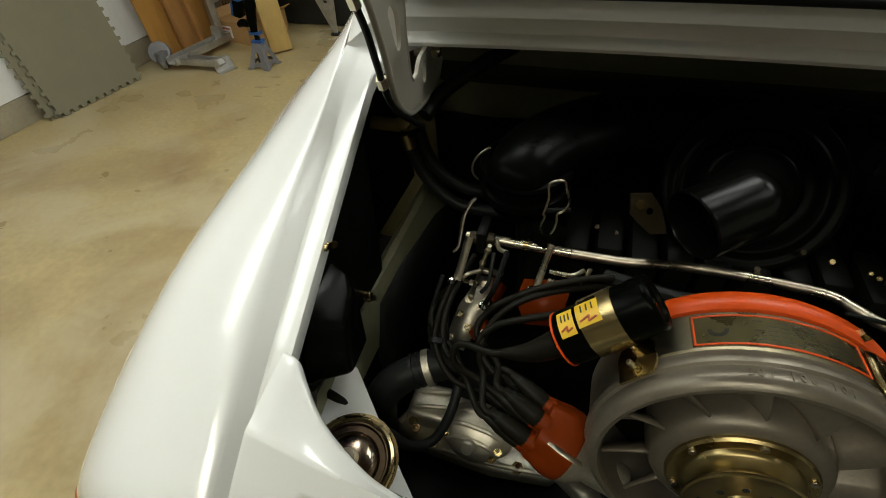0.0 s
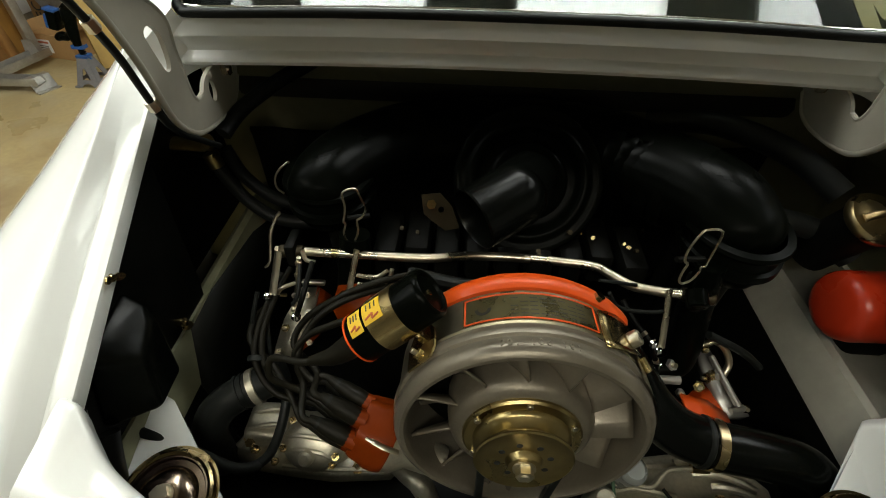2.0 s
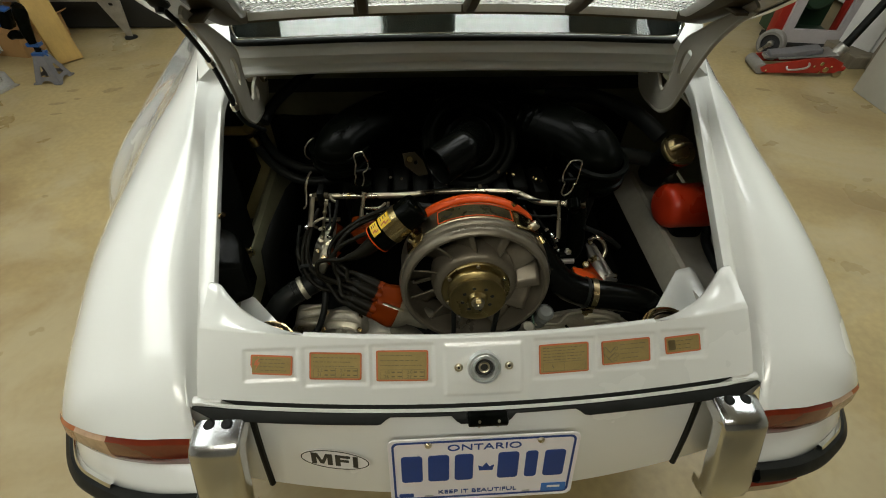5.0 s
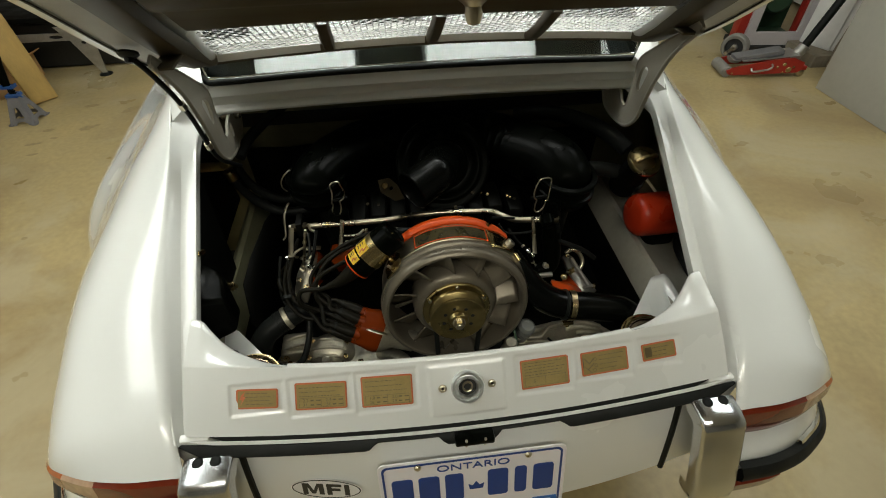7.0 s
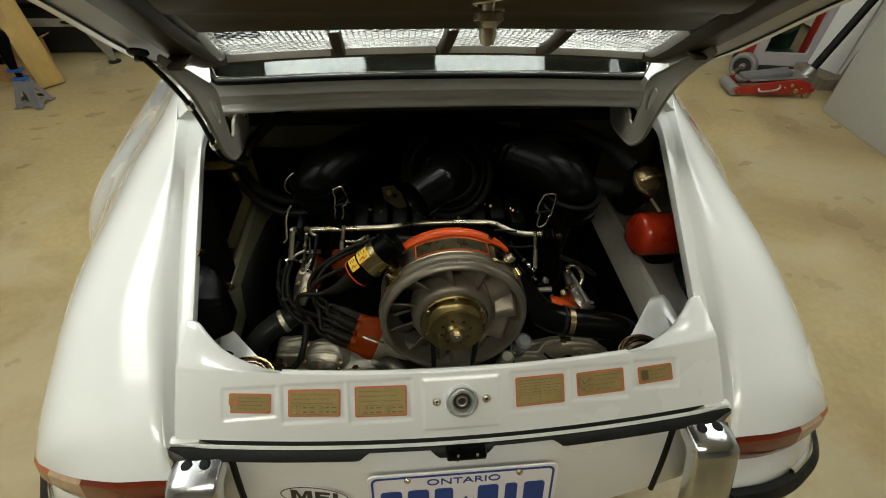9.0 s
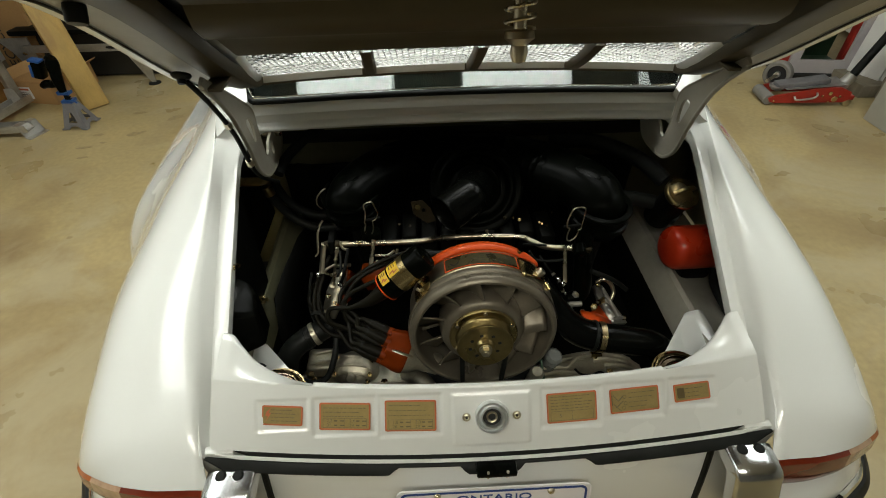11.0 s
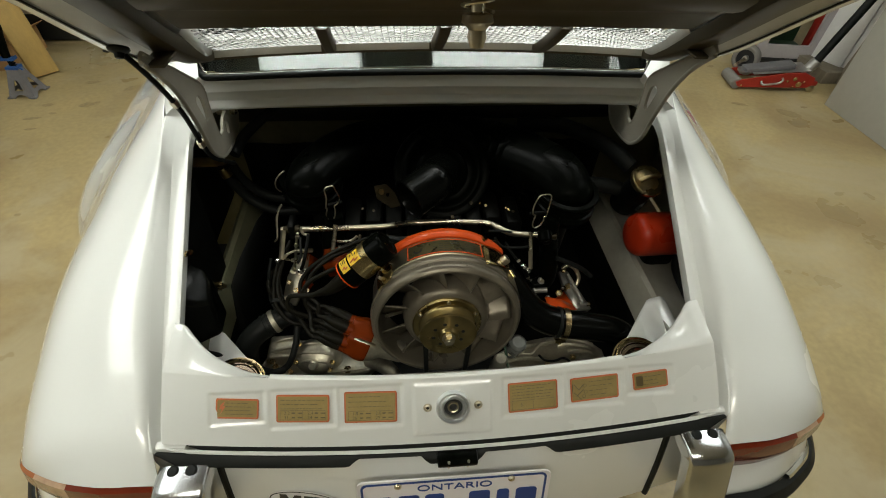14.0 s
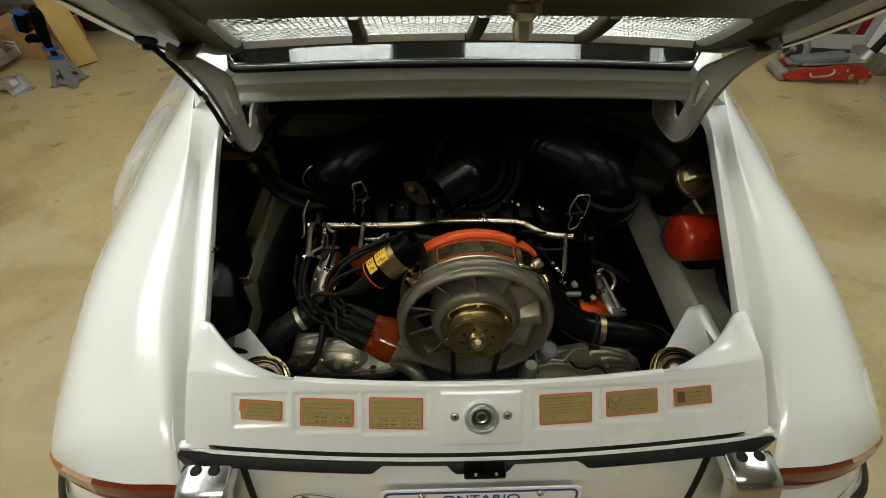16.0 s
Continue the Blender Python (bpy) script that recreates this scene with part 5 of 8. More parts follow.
for k in range(NB):
    a0 = 2 * math.pi * k / NB + 0.16
    bm = B()
    rows = []
    for i in range(7):
        r = 0.0755 + (0.1205 - 0.0755) * i / 6
        row = []
        for j in range(6):
            u = j / 5
            ang = a0 + (u - 0.5) * (0.60 - 0.08 * i / 6) + 0.05 * i / 6
            h = 0.013 + 0.042 * u ** 0.85 + 0.004 * math.sin(math.pi * u)
            row.append(fm @ V((r * math.cos(ang), r * math.sin(ang), h)))
        rows.append(row)
    loft(bm, rows)
    solid(part("blade", bm, CAST, fan), 0.003, 0)
pulley = part("fan_pulley", lathe(B(), [(0.0625, 0.006), (0.0625, 0.001), (0.0605, -0.0015), (0.0515, -0.002), (0.0508, -0.006), (0.0490, -0.0080), (0.0400, -0.0135), (0.0400, -0.0155), (0.0490, -0.0215), (0.0508, -0.0232), (0.0508, -0.0250), (0.0490, -0.0262), (0.0470, -0.0252), (0.0300, -0.0250), (0.0190, -0.0252), (0.0178, -0.0290), (0.0160, -0.0320), (0.0, -0.0335)], fm, 72), PULLEY, engine, "yellow plated belt pulley with round holes")
for k in range(8):
    a = 2 * math.pi * k / 8 + 0.25
    c = fm @ V((0.0268 * math.cos(a), 0.0268 * math.sin(a), -0.0250))
    # dark discs stand in for the shade inside the pulley's holes
    part("pulley_hole", lathe(B(), [(0, 0.0006), (0.0028, 0.0006), (0.0034, 0.0002), (0.0036, -0.002)], axis(c, fm @ V((0.0268 * math.cos(a), 0.0268 * math.sin(a), -0.05))), 12), DARK, pulley)
for k in range(6):
    a = 2 * math.pi * k / 6 + 0.5
    part("hub_bolt", rod(B(), fm @ V((0.0562 * math.cos(a), 0.0562 * math.sin(a), 0.0)), fm @ V((0.0562 * math.cos(a), 0.0562 * math.sin(a), -0.0045)), 0.0036, 10, bevel=0.0006), STEEL, pulley)
bm = B()
NB_ = [fm @ V((0, 0, q)) for q in (-0.0325, -0.0340, -0.0400, -0.0440)]
lathe(bm, [(0, 0), (0.0118, 0), (0.0118, 0.0020), (0.0, 0.0020)], axis(NB_[0], NB_[3]), 24)
hexnut(bm, NB_[1], NB_[3], 0.0094, 0.0085)
rod(bm, NB_[2], NB_[3], 0.0048, 14, bevel=0.001)
part("pulley_nut", bm, STEEL, pulley)
bm = B()
for s in SIDES:
    box(bm, (0, 0, 0), (0.009, 0.008, 0.15), pose(FC.x + s * 0.0385, 0.146, 0.788, 4, s * 1.5, 0), 0.002)
part("fan_belt", bm, RUBBER, engine, "black fan belt")

# orange shroud behind the ring
bm = B()
lathe(bm, [(0.130, 0.078), (0.1385, 0.080), (0.1415, 0.084), (0.1428, 0.090), (0.1420, 0.097), (0.138, 0.104), (0.12, 0.108)], fm, 64, arc=(radians(40), radians(150)))
shroud = solid(part("fan_shroud", bm, ORANGE, engine, "orange red fibreglass fan shroud"), 0.003, -1)
bm = B()
loft(bm, [[V((0.225, y, z)), V((0.262, y, z - 0.012)), V((0.292, y - 0.006, z - 0.030))] for y, z in ((0.232, 0.820), (0.245, 0.820), (0.258, 0.819), (0.270, 0.818))])
solid(part("shroud_lip", bm, ORANGE, shroud), 0.004)

# strap and data plate over the ring
strap = part("fan_strap", lathe(B(), [(0.1340, 0.034), (0.1362, 0.036), (0.1362, 0.078), (0.1340, 0.080)], fm, 64, arc=(radians(28), radians(152))), STRAP, engine, "dull plated strap with a data plate")


def on_ring(a, h, r=0.1366):
    """A pose on the strap: x round the ring, y to the front, z outward."""
    ca, sa = math.cos(radians(a)), math.sin(radians(a))
    m = Matrix(((sa, 0, ca, r * ca), (0, 1, 0, h), (-ca, 0, sa, r * sa), (0, 0, 0, 1)))
    return Matrix.Translation(FC) @ TILT_F @ m


DATA = material("bronze_data_plate", (0.13, 0.115, 0.055), 0.3, 0.9, vary=0.1, scale=40, fine=200, bump=0.05)
A0, A1, H0, H1 = 62, 120, 0.037, 0.075
bm = B()
loft(bm, [[on_ring(A0 + (A1 - A0) * i / 24, H0 + (H1 - H0) * j / 3).translation for j in range(4)] for i in range(25)])
data = part("data_plate", bm, DATA, strap)
bm = B()
for h in (H0 + 0.002, H1 - 0.002):
    tube(bm, [on_ring(A0 + 1 + (A1 - A0 - 2) * i / 10, h).translation for i in range(11)], 0.0011, 6, 2)
for a in (A0 + 1, A1 - 1):
    tube(bm, [on_ring(a, H0 + 0.002).translation, on_ring(a, H1 - 0.002).translation], 0.0011, 6, 2)
part("plate_frame", bm, ORANGE, data)
bm = B()
for k in range(5):
    for a in range(70, 100, 4):
        if (a * 7 + k * 3) % 5 or k == 0:
            box(bm, (0, 0, 0), (0.0075, 0.0010, 0.0003), on_ring(a, H0 + 0.008 + 0.0055 * k))
    lathe(bm, [(0.005, 0), (0.0085, 0), (0.0085, 0.0004), (0.005, 0.0004), (0.005, 0)], on_ring(111, 0.056), 20, arc=(math.pi, 2 * math.pi))
part("plate_print", bm, INK_AND_SHADE, data)
bm = B()
loft(bm, [[on_ring(a, h0 + (h1 - h0) * k / 6, 0.1392 + 0.0016 * abs(k - 3) / 3).translation for k in range(7)] for a, h0, h1 in ((62, 0.020, 0.068), (56, 0.025, 0.075), (50, 0.031, 0.080), (44, 0.037, 0.082), (39, 0.044, 0.080), (35, 0.051, 0.074), (32, 0.057, 0.068))])
bracket = solid(part("strap_bracket", bm, BRASS, strap, "yellow plated clamp bracket"), 0.002)
bolt = part("strap_bolt", rod(B(), on_ring(43, 0.056, 0.139).translation, on_ring(43, 0.056, 0.151).translation, 0.0085, 20, bevel=0.0015), STEEL, bracket)
# black hexagon on top stands in for the socket's inner shade
part("bolt_socket", hexnut(B(), on_ring(43, 0.056, 0.1508).translation, on_ring(43, 0.056, 0.16).translation, 0.0045, 0.0006), INK_AND_SHADE, bolt)
part("strap_bolt", hexnut(B(), on_ring(60, 0.088, 0.139).translation, on_ring(60, 0.088, 0.16).translation, 0.0060, 0.007), BRASS, bracket)
bm = B()
loft(bm, [[on_ring(a, h, 0.1385).translation for h in (0.012, 0.030, 0.050)] for a in (40, 32, 24, 16, 8)])
part("strap_tail", bm, STRAP, bracket)
part("spacer_tube", rod(B(), on_ring(36, 0.046, 0.1405).translation, on_ring(31, 0.036, 0.1415).translation, 0.0045, 12, bevel=0.0008), BRASS, bracket)

for k, ch in enumerate("901 106 101"):
    if ch != " ":
        lettering("cast_number", ch, 0.0105, CAST, fan_ring, on_ring(104 - 3.0 * k, 0.0095, 0.1352), 0.0008)

# ---- ignition coil
c0, c1 = V((-0.168, 0.224, 0.956)), V((-0.094, 0.2424, 1.0155))
cm = axis(c0, c1)
L = (c1 - c0).length
coil = empty("ignition_coil", "black ignition coil with yellow warning labels in a plated strap", "ignition coil", at=c0)
part("can", lathe(B(), [(0, -0.004), (0.020, -0.004), (0.0245, -0.001), (0.0270, 0.003), (0.0275, 0.010), (0.0275, L - 0.006), (0.0265, L - 0.002), (0.024, L), (0.0215, L - 0.001), (0.0205, L - 0.004), (0.0, L - 0.004)], cm, 48), BLACK_PLASTIC, coil)
part("red_collar", lathe(B(), [(0.0268, 0.0005), (0.0278, 0.001), (0.0278, 0.0025), (0.0270, 0.003)], cm, 48), ORANGE, coil, "red rubber collar")
part("coil_strap", lathe(B(), [(0.0276, 0.030), (0.0290, 0.030), (0.0290, 0.064), (0.0276, 0.064)], cm, 48), BRASS, coil, "yellow plated strap")
part("coil_terminal", lathe(B(), [(0, L - 0.002), (0.0035, L - 0.003), (0.0035, L - 0.008), (0, L - 0.008)], cm, 12), BRASS, coil)
view = cm.inverted() @ V((-0.08, -0.35, 1.55))
ang0 = math.degrees(math.atan2(view.y, view.x))
for h0, h1, half, off in ((0.010, 0.026, 26, -36), (0.029, 0.052, 24, -40)):
    lab = part("warning_label", lathe(B(), [(0.0292, h0), (0.0295, h0 + 0.0002), (0.0295, h1 - 0.0002), (0.0292, h1)], cm, 14, arc=(radians(ang0 + off - half), radians(ang0 + off + half))), YELLOW, coil, "yellow warning label with a red flash")
    bm = B()
    rr = 0.0297
    zz = (h0 + h1) / 2
    hh = (h1 - h0)
    def lp(a, z):
        return cm @ V((rr * math.cos(radians(ang0 + off + a)), rr * math.sin(radians(ang0 + off + a)), z))
    tube(bm, [lp(13, zz + 0.36 * hh), lp(17, zz - 0.02 * hh)], 0.0011, 6, 1)
    tube(bm, [lp(17, zz - 0.02 * hh), lp(7, zz + 0.06 * hh)], 0.0011, 6, 1)
    tube(bm, [lp(7, zz + 0.06 * hh), lp(13, zz - 0.36 * hh)], 0.0011, 6, 1)
    part("flash", bm, FOIL_RED, lab)
    bm = B()
    for z in (0.25, 0.02, -0.22):
        tube(bm, [lp(-17, zz + z * hh), lp(-3, zz + z * hh)], 0.0008, 6, 2)
    part("print_line", bm, INK_AND_SHADE, lab)
bk = on_ring(140, 0.036, 0.1385) @ Matrix.Diagonal((1.15, 1.15, 1, 1))
part("coil_bracket", plate(B(), [(-0.016, -0.018), (0.014, -0.018), (0.018, -0.008), (0.016, 0.012), (0.006, 0.026), (-0.012, 0.024), (-0.018, 0.006)], 0.0025, bk), BRASS, coil)
for x, y in ((0.0, -0.010), (0.0, 0.010)):
    p, q = bk @ V((x, y, 0.002)), bk @ V((x, y, 0.03))
    nut = part("bracket_nut", hexnut(B(), p, q, 0.0058, 0.006), BRASS, coil)
    part("bracket_stud", rod(B(), p, p.lerp(q, 0.45), 0.0028, 10, bevel=0.0006), STEEL, nut)
part("coil_boot", tube(B(), [c0 + V((0.004, 0, 0.004)), c0 + V((-0.014, -0.003, -0.014)), c0 + V((-0.034, -0.004, -0.030)), c0 + V((-0.060, -0.003, -0.042))], [0.015, 0.0135, 0.010, 0.0050], 12, 5), LEAD, coil)

# ---- distributor and its leads
d0 = V((-0.141, 0.195, 0.799))
up_d = V((-0.88, 0.20, 0.34)).normalized()
d1 = d0 + up_d * 0.07
dm = axis(d0, d1)
dist = empty("distributor", "red distributor cap with black leads", "distributor", at=d0)
part("dist_body", lathe(B(), [(0.020, -0.07), (0.024, -0.03), (0.036, -0.014), (0.040, -0.002), (0.038, 0.002)], dm, 28), ALLOY, dist)
bm = B()
rows = []
for r, h in ((0.0405, -0.002), (0.0425, 0.004), (0.0415, 0.016), (0.0385, 0.028), (0.0370, 0.038), (0.0350, 0.042), (0.012, 0.044)):
    rows.append([dm @ V(((r + (0.0022 * math.cos(6 * a + 1.2) if 0.004 < h < 0.043 and r > 0.02 else 0)) * math.cos(a), (r + (0.0022 * math.cos(6 * a + 1.2) if 0.004 < h < 0.043 and r > 0.02 else 0)) * math.sin(a), h)) for a in [2 * math.pi * k / 60 for k in range(60)]])
loft(bm, rows, close=True)
bm.faces.new([v for v in bm.verts][-60:])
part("dist_cap", bm, RED_CAP, dist, sharp=50)
TOWERS = []
for k in range(7):
    a = 2 * math.pi * k / 6 + 0.3
    pr = V((0.026 * math.cos(a), 0.026 * math.sin(a), 0.038)) if k < 6 else V((0, 0, 0.040))
    q = dm @ pr
    tower = part("cap_tower", lathe(B(), [(0.0118, 0), (0.0112, 0.010), (0.0098, 0.016), (0.0, 0.016)], axis(q, q + up_d), 16), RED_CAP, dist)
    out = (dm.to_3x3() @ V((pr.x, pr.y, 0))) * 0.12
    tip = q + up_d * 0.056 + out + V((0, 0.003, 0.002))
    boot = part("lead_boot", lathe(B(), [(0.0, -0.002), (0.0105, -0.002), (0.0112, 0.004), (0.0112, 0.016), (0.0104, 0.019), (0.0098, 0.030), (0.0080, 0.036), (0.0062, 0.046), (0.0048, 0.052)], axis(q + up_d * 0.009, tip), 14), LEAD, tower, "grey rubber lead boot")
    part("boot_ring", lathe(B(), [(0.0070, -0.003), (0.0076, 0.0), (0.0070, 0.003)], axis(q.lerp(tip, 0.84), tip), 12), RUBBER, boot)
    TOWERS.append(tip)
for a in (0.9, math.pi + 0.9):
    m = dm @ Matrix.Rotation(a, 4, "Z")
    part("cap_clip", tube(B(), [m @ V((0.041, 0.0, -0.010)), m @ V((0.0455, 0.0, 0.002)), m @ V((0.0450, 0.0, 0.016)), m @ V((0.0400, 0.0, 0.026)), m @ V((0.0385, 0.0, 0.030))], 0.0036, 8, 4, flat=0.4), STEEL, dist)
TOWERS.sort(key=lambda p: p.z)
ROUTES = [  # from the lowest tower to the highest
    [(-0.290, 0.232, 0.822), (-0.318, 0.257, 0.846), (-0.323, 0.290, 0.866), (-0.317, 0.330, 0.884), (-0.306, 0.366, 0.900)],
    [(-0.275, 0.236, 0.832), (-0.306, 0.256, 0.850), (-0.314, 0.292, 0.872), (-0.306, 0.334, 0.892), (-0.296, 0.372, 0.905)],
    [(-0.268, 0.232, 0.838), (-0.300, 0.262, 0.842), (-0.332, 0.284, 0.856), (-0.336, 0.318, 0.862), (-0.330, 0.352, 0.850)],
    [(-0.258, 0.226, 0.846), (-0.284, 0.226, 0.868), (-0.280, 0.236, 0.892), (-0.240, 0.222, 0.909), (-0.226, 0.221, 0.915)],
    [(-0.250, 0.232, 0.848), (-0.258, 0.246, 0.868), (-0.252, 0.272, 0.890), (-0.228, 0.292, 0.914), (-0.188, 0.312, 0.926), (-0.130, 0.335, 0.925), (-0.08, 0.350, 0.905)],
    [(-0.240, 0.236, 0.852), (-0.262, 0.254, 0.874), (-0.246, 0.268, 0.896), (-0.212, 0.272, 0.916), (-0.182, 0.276, 0.928), (-0.130, 0.300, 0.930), (-0.08, 0.330, 0.910)],
    [(-0.236, 0.246, 0.856), (-0.268, 0.270, 0.872), (-0.256, 0.292, 0.896), (-0.220, 0.306, 0.920), (-0.180, 0.318, 0.936), (-0.130, 0.338, 0.938), (-0.08, 0.355, 0.918)],
]
leads = empty("ignition_lead_set", "black ignition leads looped beside the fan", "ignition leads", at=(-0.25, 0.22, 0.86))
for tip, pts in zip(TOWERS, ROUTES):
    part("lead", tube(B(), [tip - up_d * 0.004, tip + up_d * 0.012] + pts, 0.0042, 10, 7), LEAD, leads)
part("lead_band", lathe(B(), [(0.0105, -0.004), (0.0120, -0.003), (0.0120, 0.003), (0.0105, 0.004)], axis((-0.317, 0.262, 0.850), (-0.320, 0.300, 0.870)), 16), RUBBER, leads)

# ---- throttle bar, levers and ball joints
linkage = empty("throttle_linkage", "bright steel throttle bar with levers and ball joints", "linkage", at=(0, 0.36, 0.94))
part("throttle_bar", tube(B(), [(-0.305, 0.364, 0.944), (-0.262, 0.366, 0.943), (-0.20, 0.366, 0.942), (-0.12, 0.368, 0.940), (-0.085, 0.372, 0.940), (-0.050, 0.385, 0.9325), (0.0, 0.388, 0.931), (0.06, 0.386, 0.930), (0.108, 0.380, 0.930), (0.128, 0.365, 0.930), (0.150, 0.348, 0.930), (0.18, 0.333, 0.938), (0.205, 0.325, 0.944)], 0.0062, 12, 5), STEEL, linkage)
part("bar_sleeve", rod(B(), (-0.232, 0.366, 0.943), (-0.225, 0.366, 0.943), 0.0075, 12), BRASS, linkage)
for p, q in (((-0.300, 0.362, 0.945), (-0.268, 0.366, 0.943)), ((0.198, 0.325, 0.944), (0.235, 0.318, 0.946))):
    brg = part("bar_bearing", rod(B(), p, q, 0.0085, 14, bevel=0.002), DULL_BRASS, linkage)
    bm = B()
    mid = (V(p) + V(q)) / 2
    box(bm, (mid.x, mid.y + 0.01, mid.z - 0.002), (0.014, 0.04, 0.034), bevel=0.004)
    part("bearing_block", bm, BLACK_STEEL, brg)


def lever(top, low, w=0.0045):
    bm = B()
    t, l_ = V(top), V(low)
    tube(bm, [t, t.lerp(l_, 0.5), l_], w, 8, 3, flat=0.45)
    ob = part("lever", bm, STEEL, linkage)
    part("lever_ball", lathe(B(), [(0, -0.006), (0.004, -0.0048), (0.006, 0), (0.004, 0.0048), (0, 0.006)], Matrix.Translation(l_ + V((-0.006, -0.004, 0))), 14), CHROME, ob)
    return ob


lever((-0.198, 0.360, 0.956), (-0.208, 0.330, 0.906))
lever((-0.299, 0.358, 0.949), (-0.309, 0.330, 0.897), 0.006)
lever((0.185, 0.328, 0.947), (0.188, 0.295, 0.877))
bm = B()
tube(bm, [(-0.299, 0.390, 0.986), (-0.306, 0.386, 0.978), (-0.312, 0.376, 0.962), (-0.313, 0.366, 0.944), (-0.314, 0.356, 0.930), (-0.320, 0.352, 0.924)], [0.0030, 0.0034, 0.0042, 0.0036, 0.0030, 0.0024], 8, 5, flat=0.6)
part("pull_wire", bm, STEEL, linkage, "curved bright steel wire")
for line in (((-0.246, 0.330, 0.960), (-0.252, 0.29, 0.937), (-0.264, 0.288, 0.906)), ((0.138, 0.335, 0.918), (0.151, 0.315, 0.904), (0.170, 0.288, 0.893)), ((0.170, 0.287, 0.890), (0.178, 0.286, 0.872), (0.187, 0.285, 0.856))):
    rd = part("control_rod", tube(B(), line, 0.0034, 8, 4), BLACK_STEEL, linkage)
    part("rod_joint", lathe(B(), [(0, -0.0062), (0.0044, -0.0046), (0.0062, 0), (0.0044, 0.0046), (0, 0.0062)], Matrix.Translation(line[-1]), 14), CHROME, rd)
    part("lock_nut", hexnut(B(), V(line[-1]).lerp(V(line[-2]), 0.35), line[-2], 0.0042, 0.005), STEEL, rd)

# ---- air filter housing with its arms
airbox = empty("air_filter_housing", "black air filter housing with two ribbed intake arms", "air filter", at=(0, 0.5, 1.05))
bm = B()
tube(bm, [(-0.254, 0.388, 1.004), (-0.253, 0.398, 1.006), (-0.250, 0.424, 1.008), (-0.234, 0.468, 1.010), (-0.195, 0.522, 1.008), (-0.13, 0.565, 1.004), (0.0, 0.580, 1.004), (0.13, 0.550, 1.006), (0.205, 0.480, 1.012), (0.243, 0.425, 1.018), (0.258, 0.382, 1.014), (0.263, 0.352, 1.010), (0.264, 0.339, 1.005)], [0.012, 0.032, 0.045, 0.053, 0.059, 0.066, 0.070, 0.069, 0.066, 0.060, 0.052, 0.038, 0.014], 24, 8, flat=0.78)
part("intake_arm", bm, BLACK_PLASTIC, airbox)
for t in range(9):
    c = V((0.085 + 0.016 * t, 0.566 - 0.0008 * t * t - 0.006 * t, 1.005))
    d = V((0.85, -0.30 - 0.05 * t, 0)).normalized()
    part("arm_rib", lathe(B(), [(0.0640, -0.0085), (0.0648, -0.004), (0.0650, 0.0), (0.0648, 0.004), (0.0640, 0.0085)], axis(c, c + d) @ Matrix.Diagonal((1, 0.88, 1, 1)), 32), BLACK_PLASTIC, airbox)
for s, cx, cy in ((-1, -0.247, 0.445), (1, 0.262, 0.378)):
    def ring(a, b_, z):
        return [V((cx + a * math.cos(2 * math.pi * k / 40), cy + 0.04 + (b_ if math.sin(2 * math.pi * k / 40) > 0 else b_) * math.sin(2 * math.pi * k / 40), z)) for k in range(40)]
    bm = B()
    cy = cy - 0.030
    loft(bm, [ring(0.050, 0.062, 1.012), ring(0.060, 0.070, 1.010), ring(0.0615, 0.072, 1.006), ring(0.060, 0.070, 1.002), ring(0.056, 0.066, 1.000), ring(0.055, 0.065, 0.984), ring(0.059, 0.070, 0.982), ring(0.059, 0.070, 0.972), ring(0.054, 0.064, 0.968), ring(0.046, 0.056, 0.950)], close=True)
    flange = part("intake_flange", bm, BLACK_PLASTIC, airbox)
    for k in range(3):
        bm = B()
        rod(bm, (cx - s * 0.012, cy + 0.010 + 0.045 * k, 0.960), (cx - s * 0.024, cy + 0.010 + 0.045 * k, 0.80), 0.020, 16)
        part("intake_tube", bm, BLACK_STEEL, flange)


def wire_clip(p, shape, wire=0.0014, label="sprung steel wire clip"):
    """A sprung wire bail that hangs over a flange; its shape runs across and down from p."""
    bm = B()
    pts = [V(p) + V((a, 0.30 * a - 0.06 * b_, -b_)) for a, b_ in shape]
    tube(bm, pts, wire, 7, 4)
    return part("wire_clip", bm, STEEL, airbox, label)


SHAPE = [(-0.003, 0.042), (0.001, 0.020), (0.0, 0.0), (0.0145, -0.003), (0.019, 0.008), (0.024, 0.026), (0.019, 0.038), (0.013, 0.042), (0.013, 0.056), (0.010, 0.068), (0.004, 0.0755), (-0.002, 0.070), (-0.004, 0.058), (-0.001, 0.046), (-0.003, 0.042)]
left_clip = wire_clip((-0.210, 0.374, 1.033), SHAPE)
right_clip = wire_clip((0.187, 0.318, 1.049), [(0.018, 0.054), (0.020, 0.032), (0.020, 0.006), (0.0, 0.0), (-0.007, 0.006), (-0.013, 0.025), (-0.011, 0.040), (-0.006, 0.045), (-0.008, 0.056), (-0.008, 0.068), (-0.002, 0.075), (0.008, 0.072), (0.014, 0.061), (0.013, 0.054), (0.018, 0.054)])
for ob, a, b_ in ((left_clip, (-0.210, 0.380, 0.990), (-0.183, 0.388, 0.990)), (right_clip, (0.172, 0.322, 1.002), (0.208, 0.332, 0.996))):
    part("clip_pivot", rod(B(), a, b_, 0.0034, 8), BLACK_STEEL, ob)
wire_clip((-0.296, 0.436, 1.030), [(0.004, -0.001), (0.0, 0.0), (-0.010, 0.008), (-0.017, 0.020), (-0.017, 0.034), (-0.010, 0.044)])
wire_clip((0.289, 0.372, 1.036), [(-0.006, -0.004), (0.0, 0.0), (0.004, 0.008), (0.008, 0.010), (0.012, 0.018)])

# round filter lid with its open snorkel
cc = V((0.018, 0.470, 0.998))
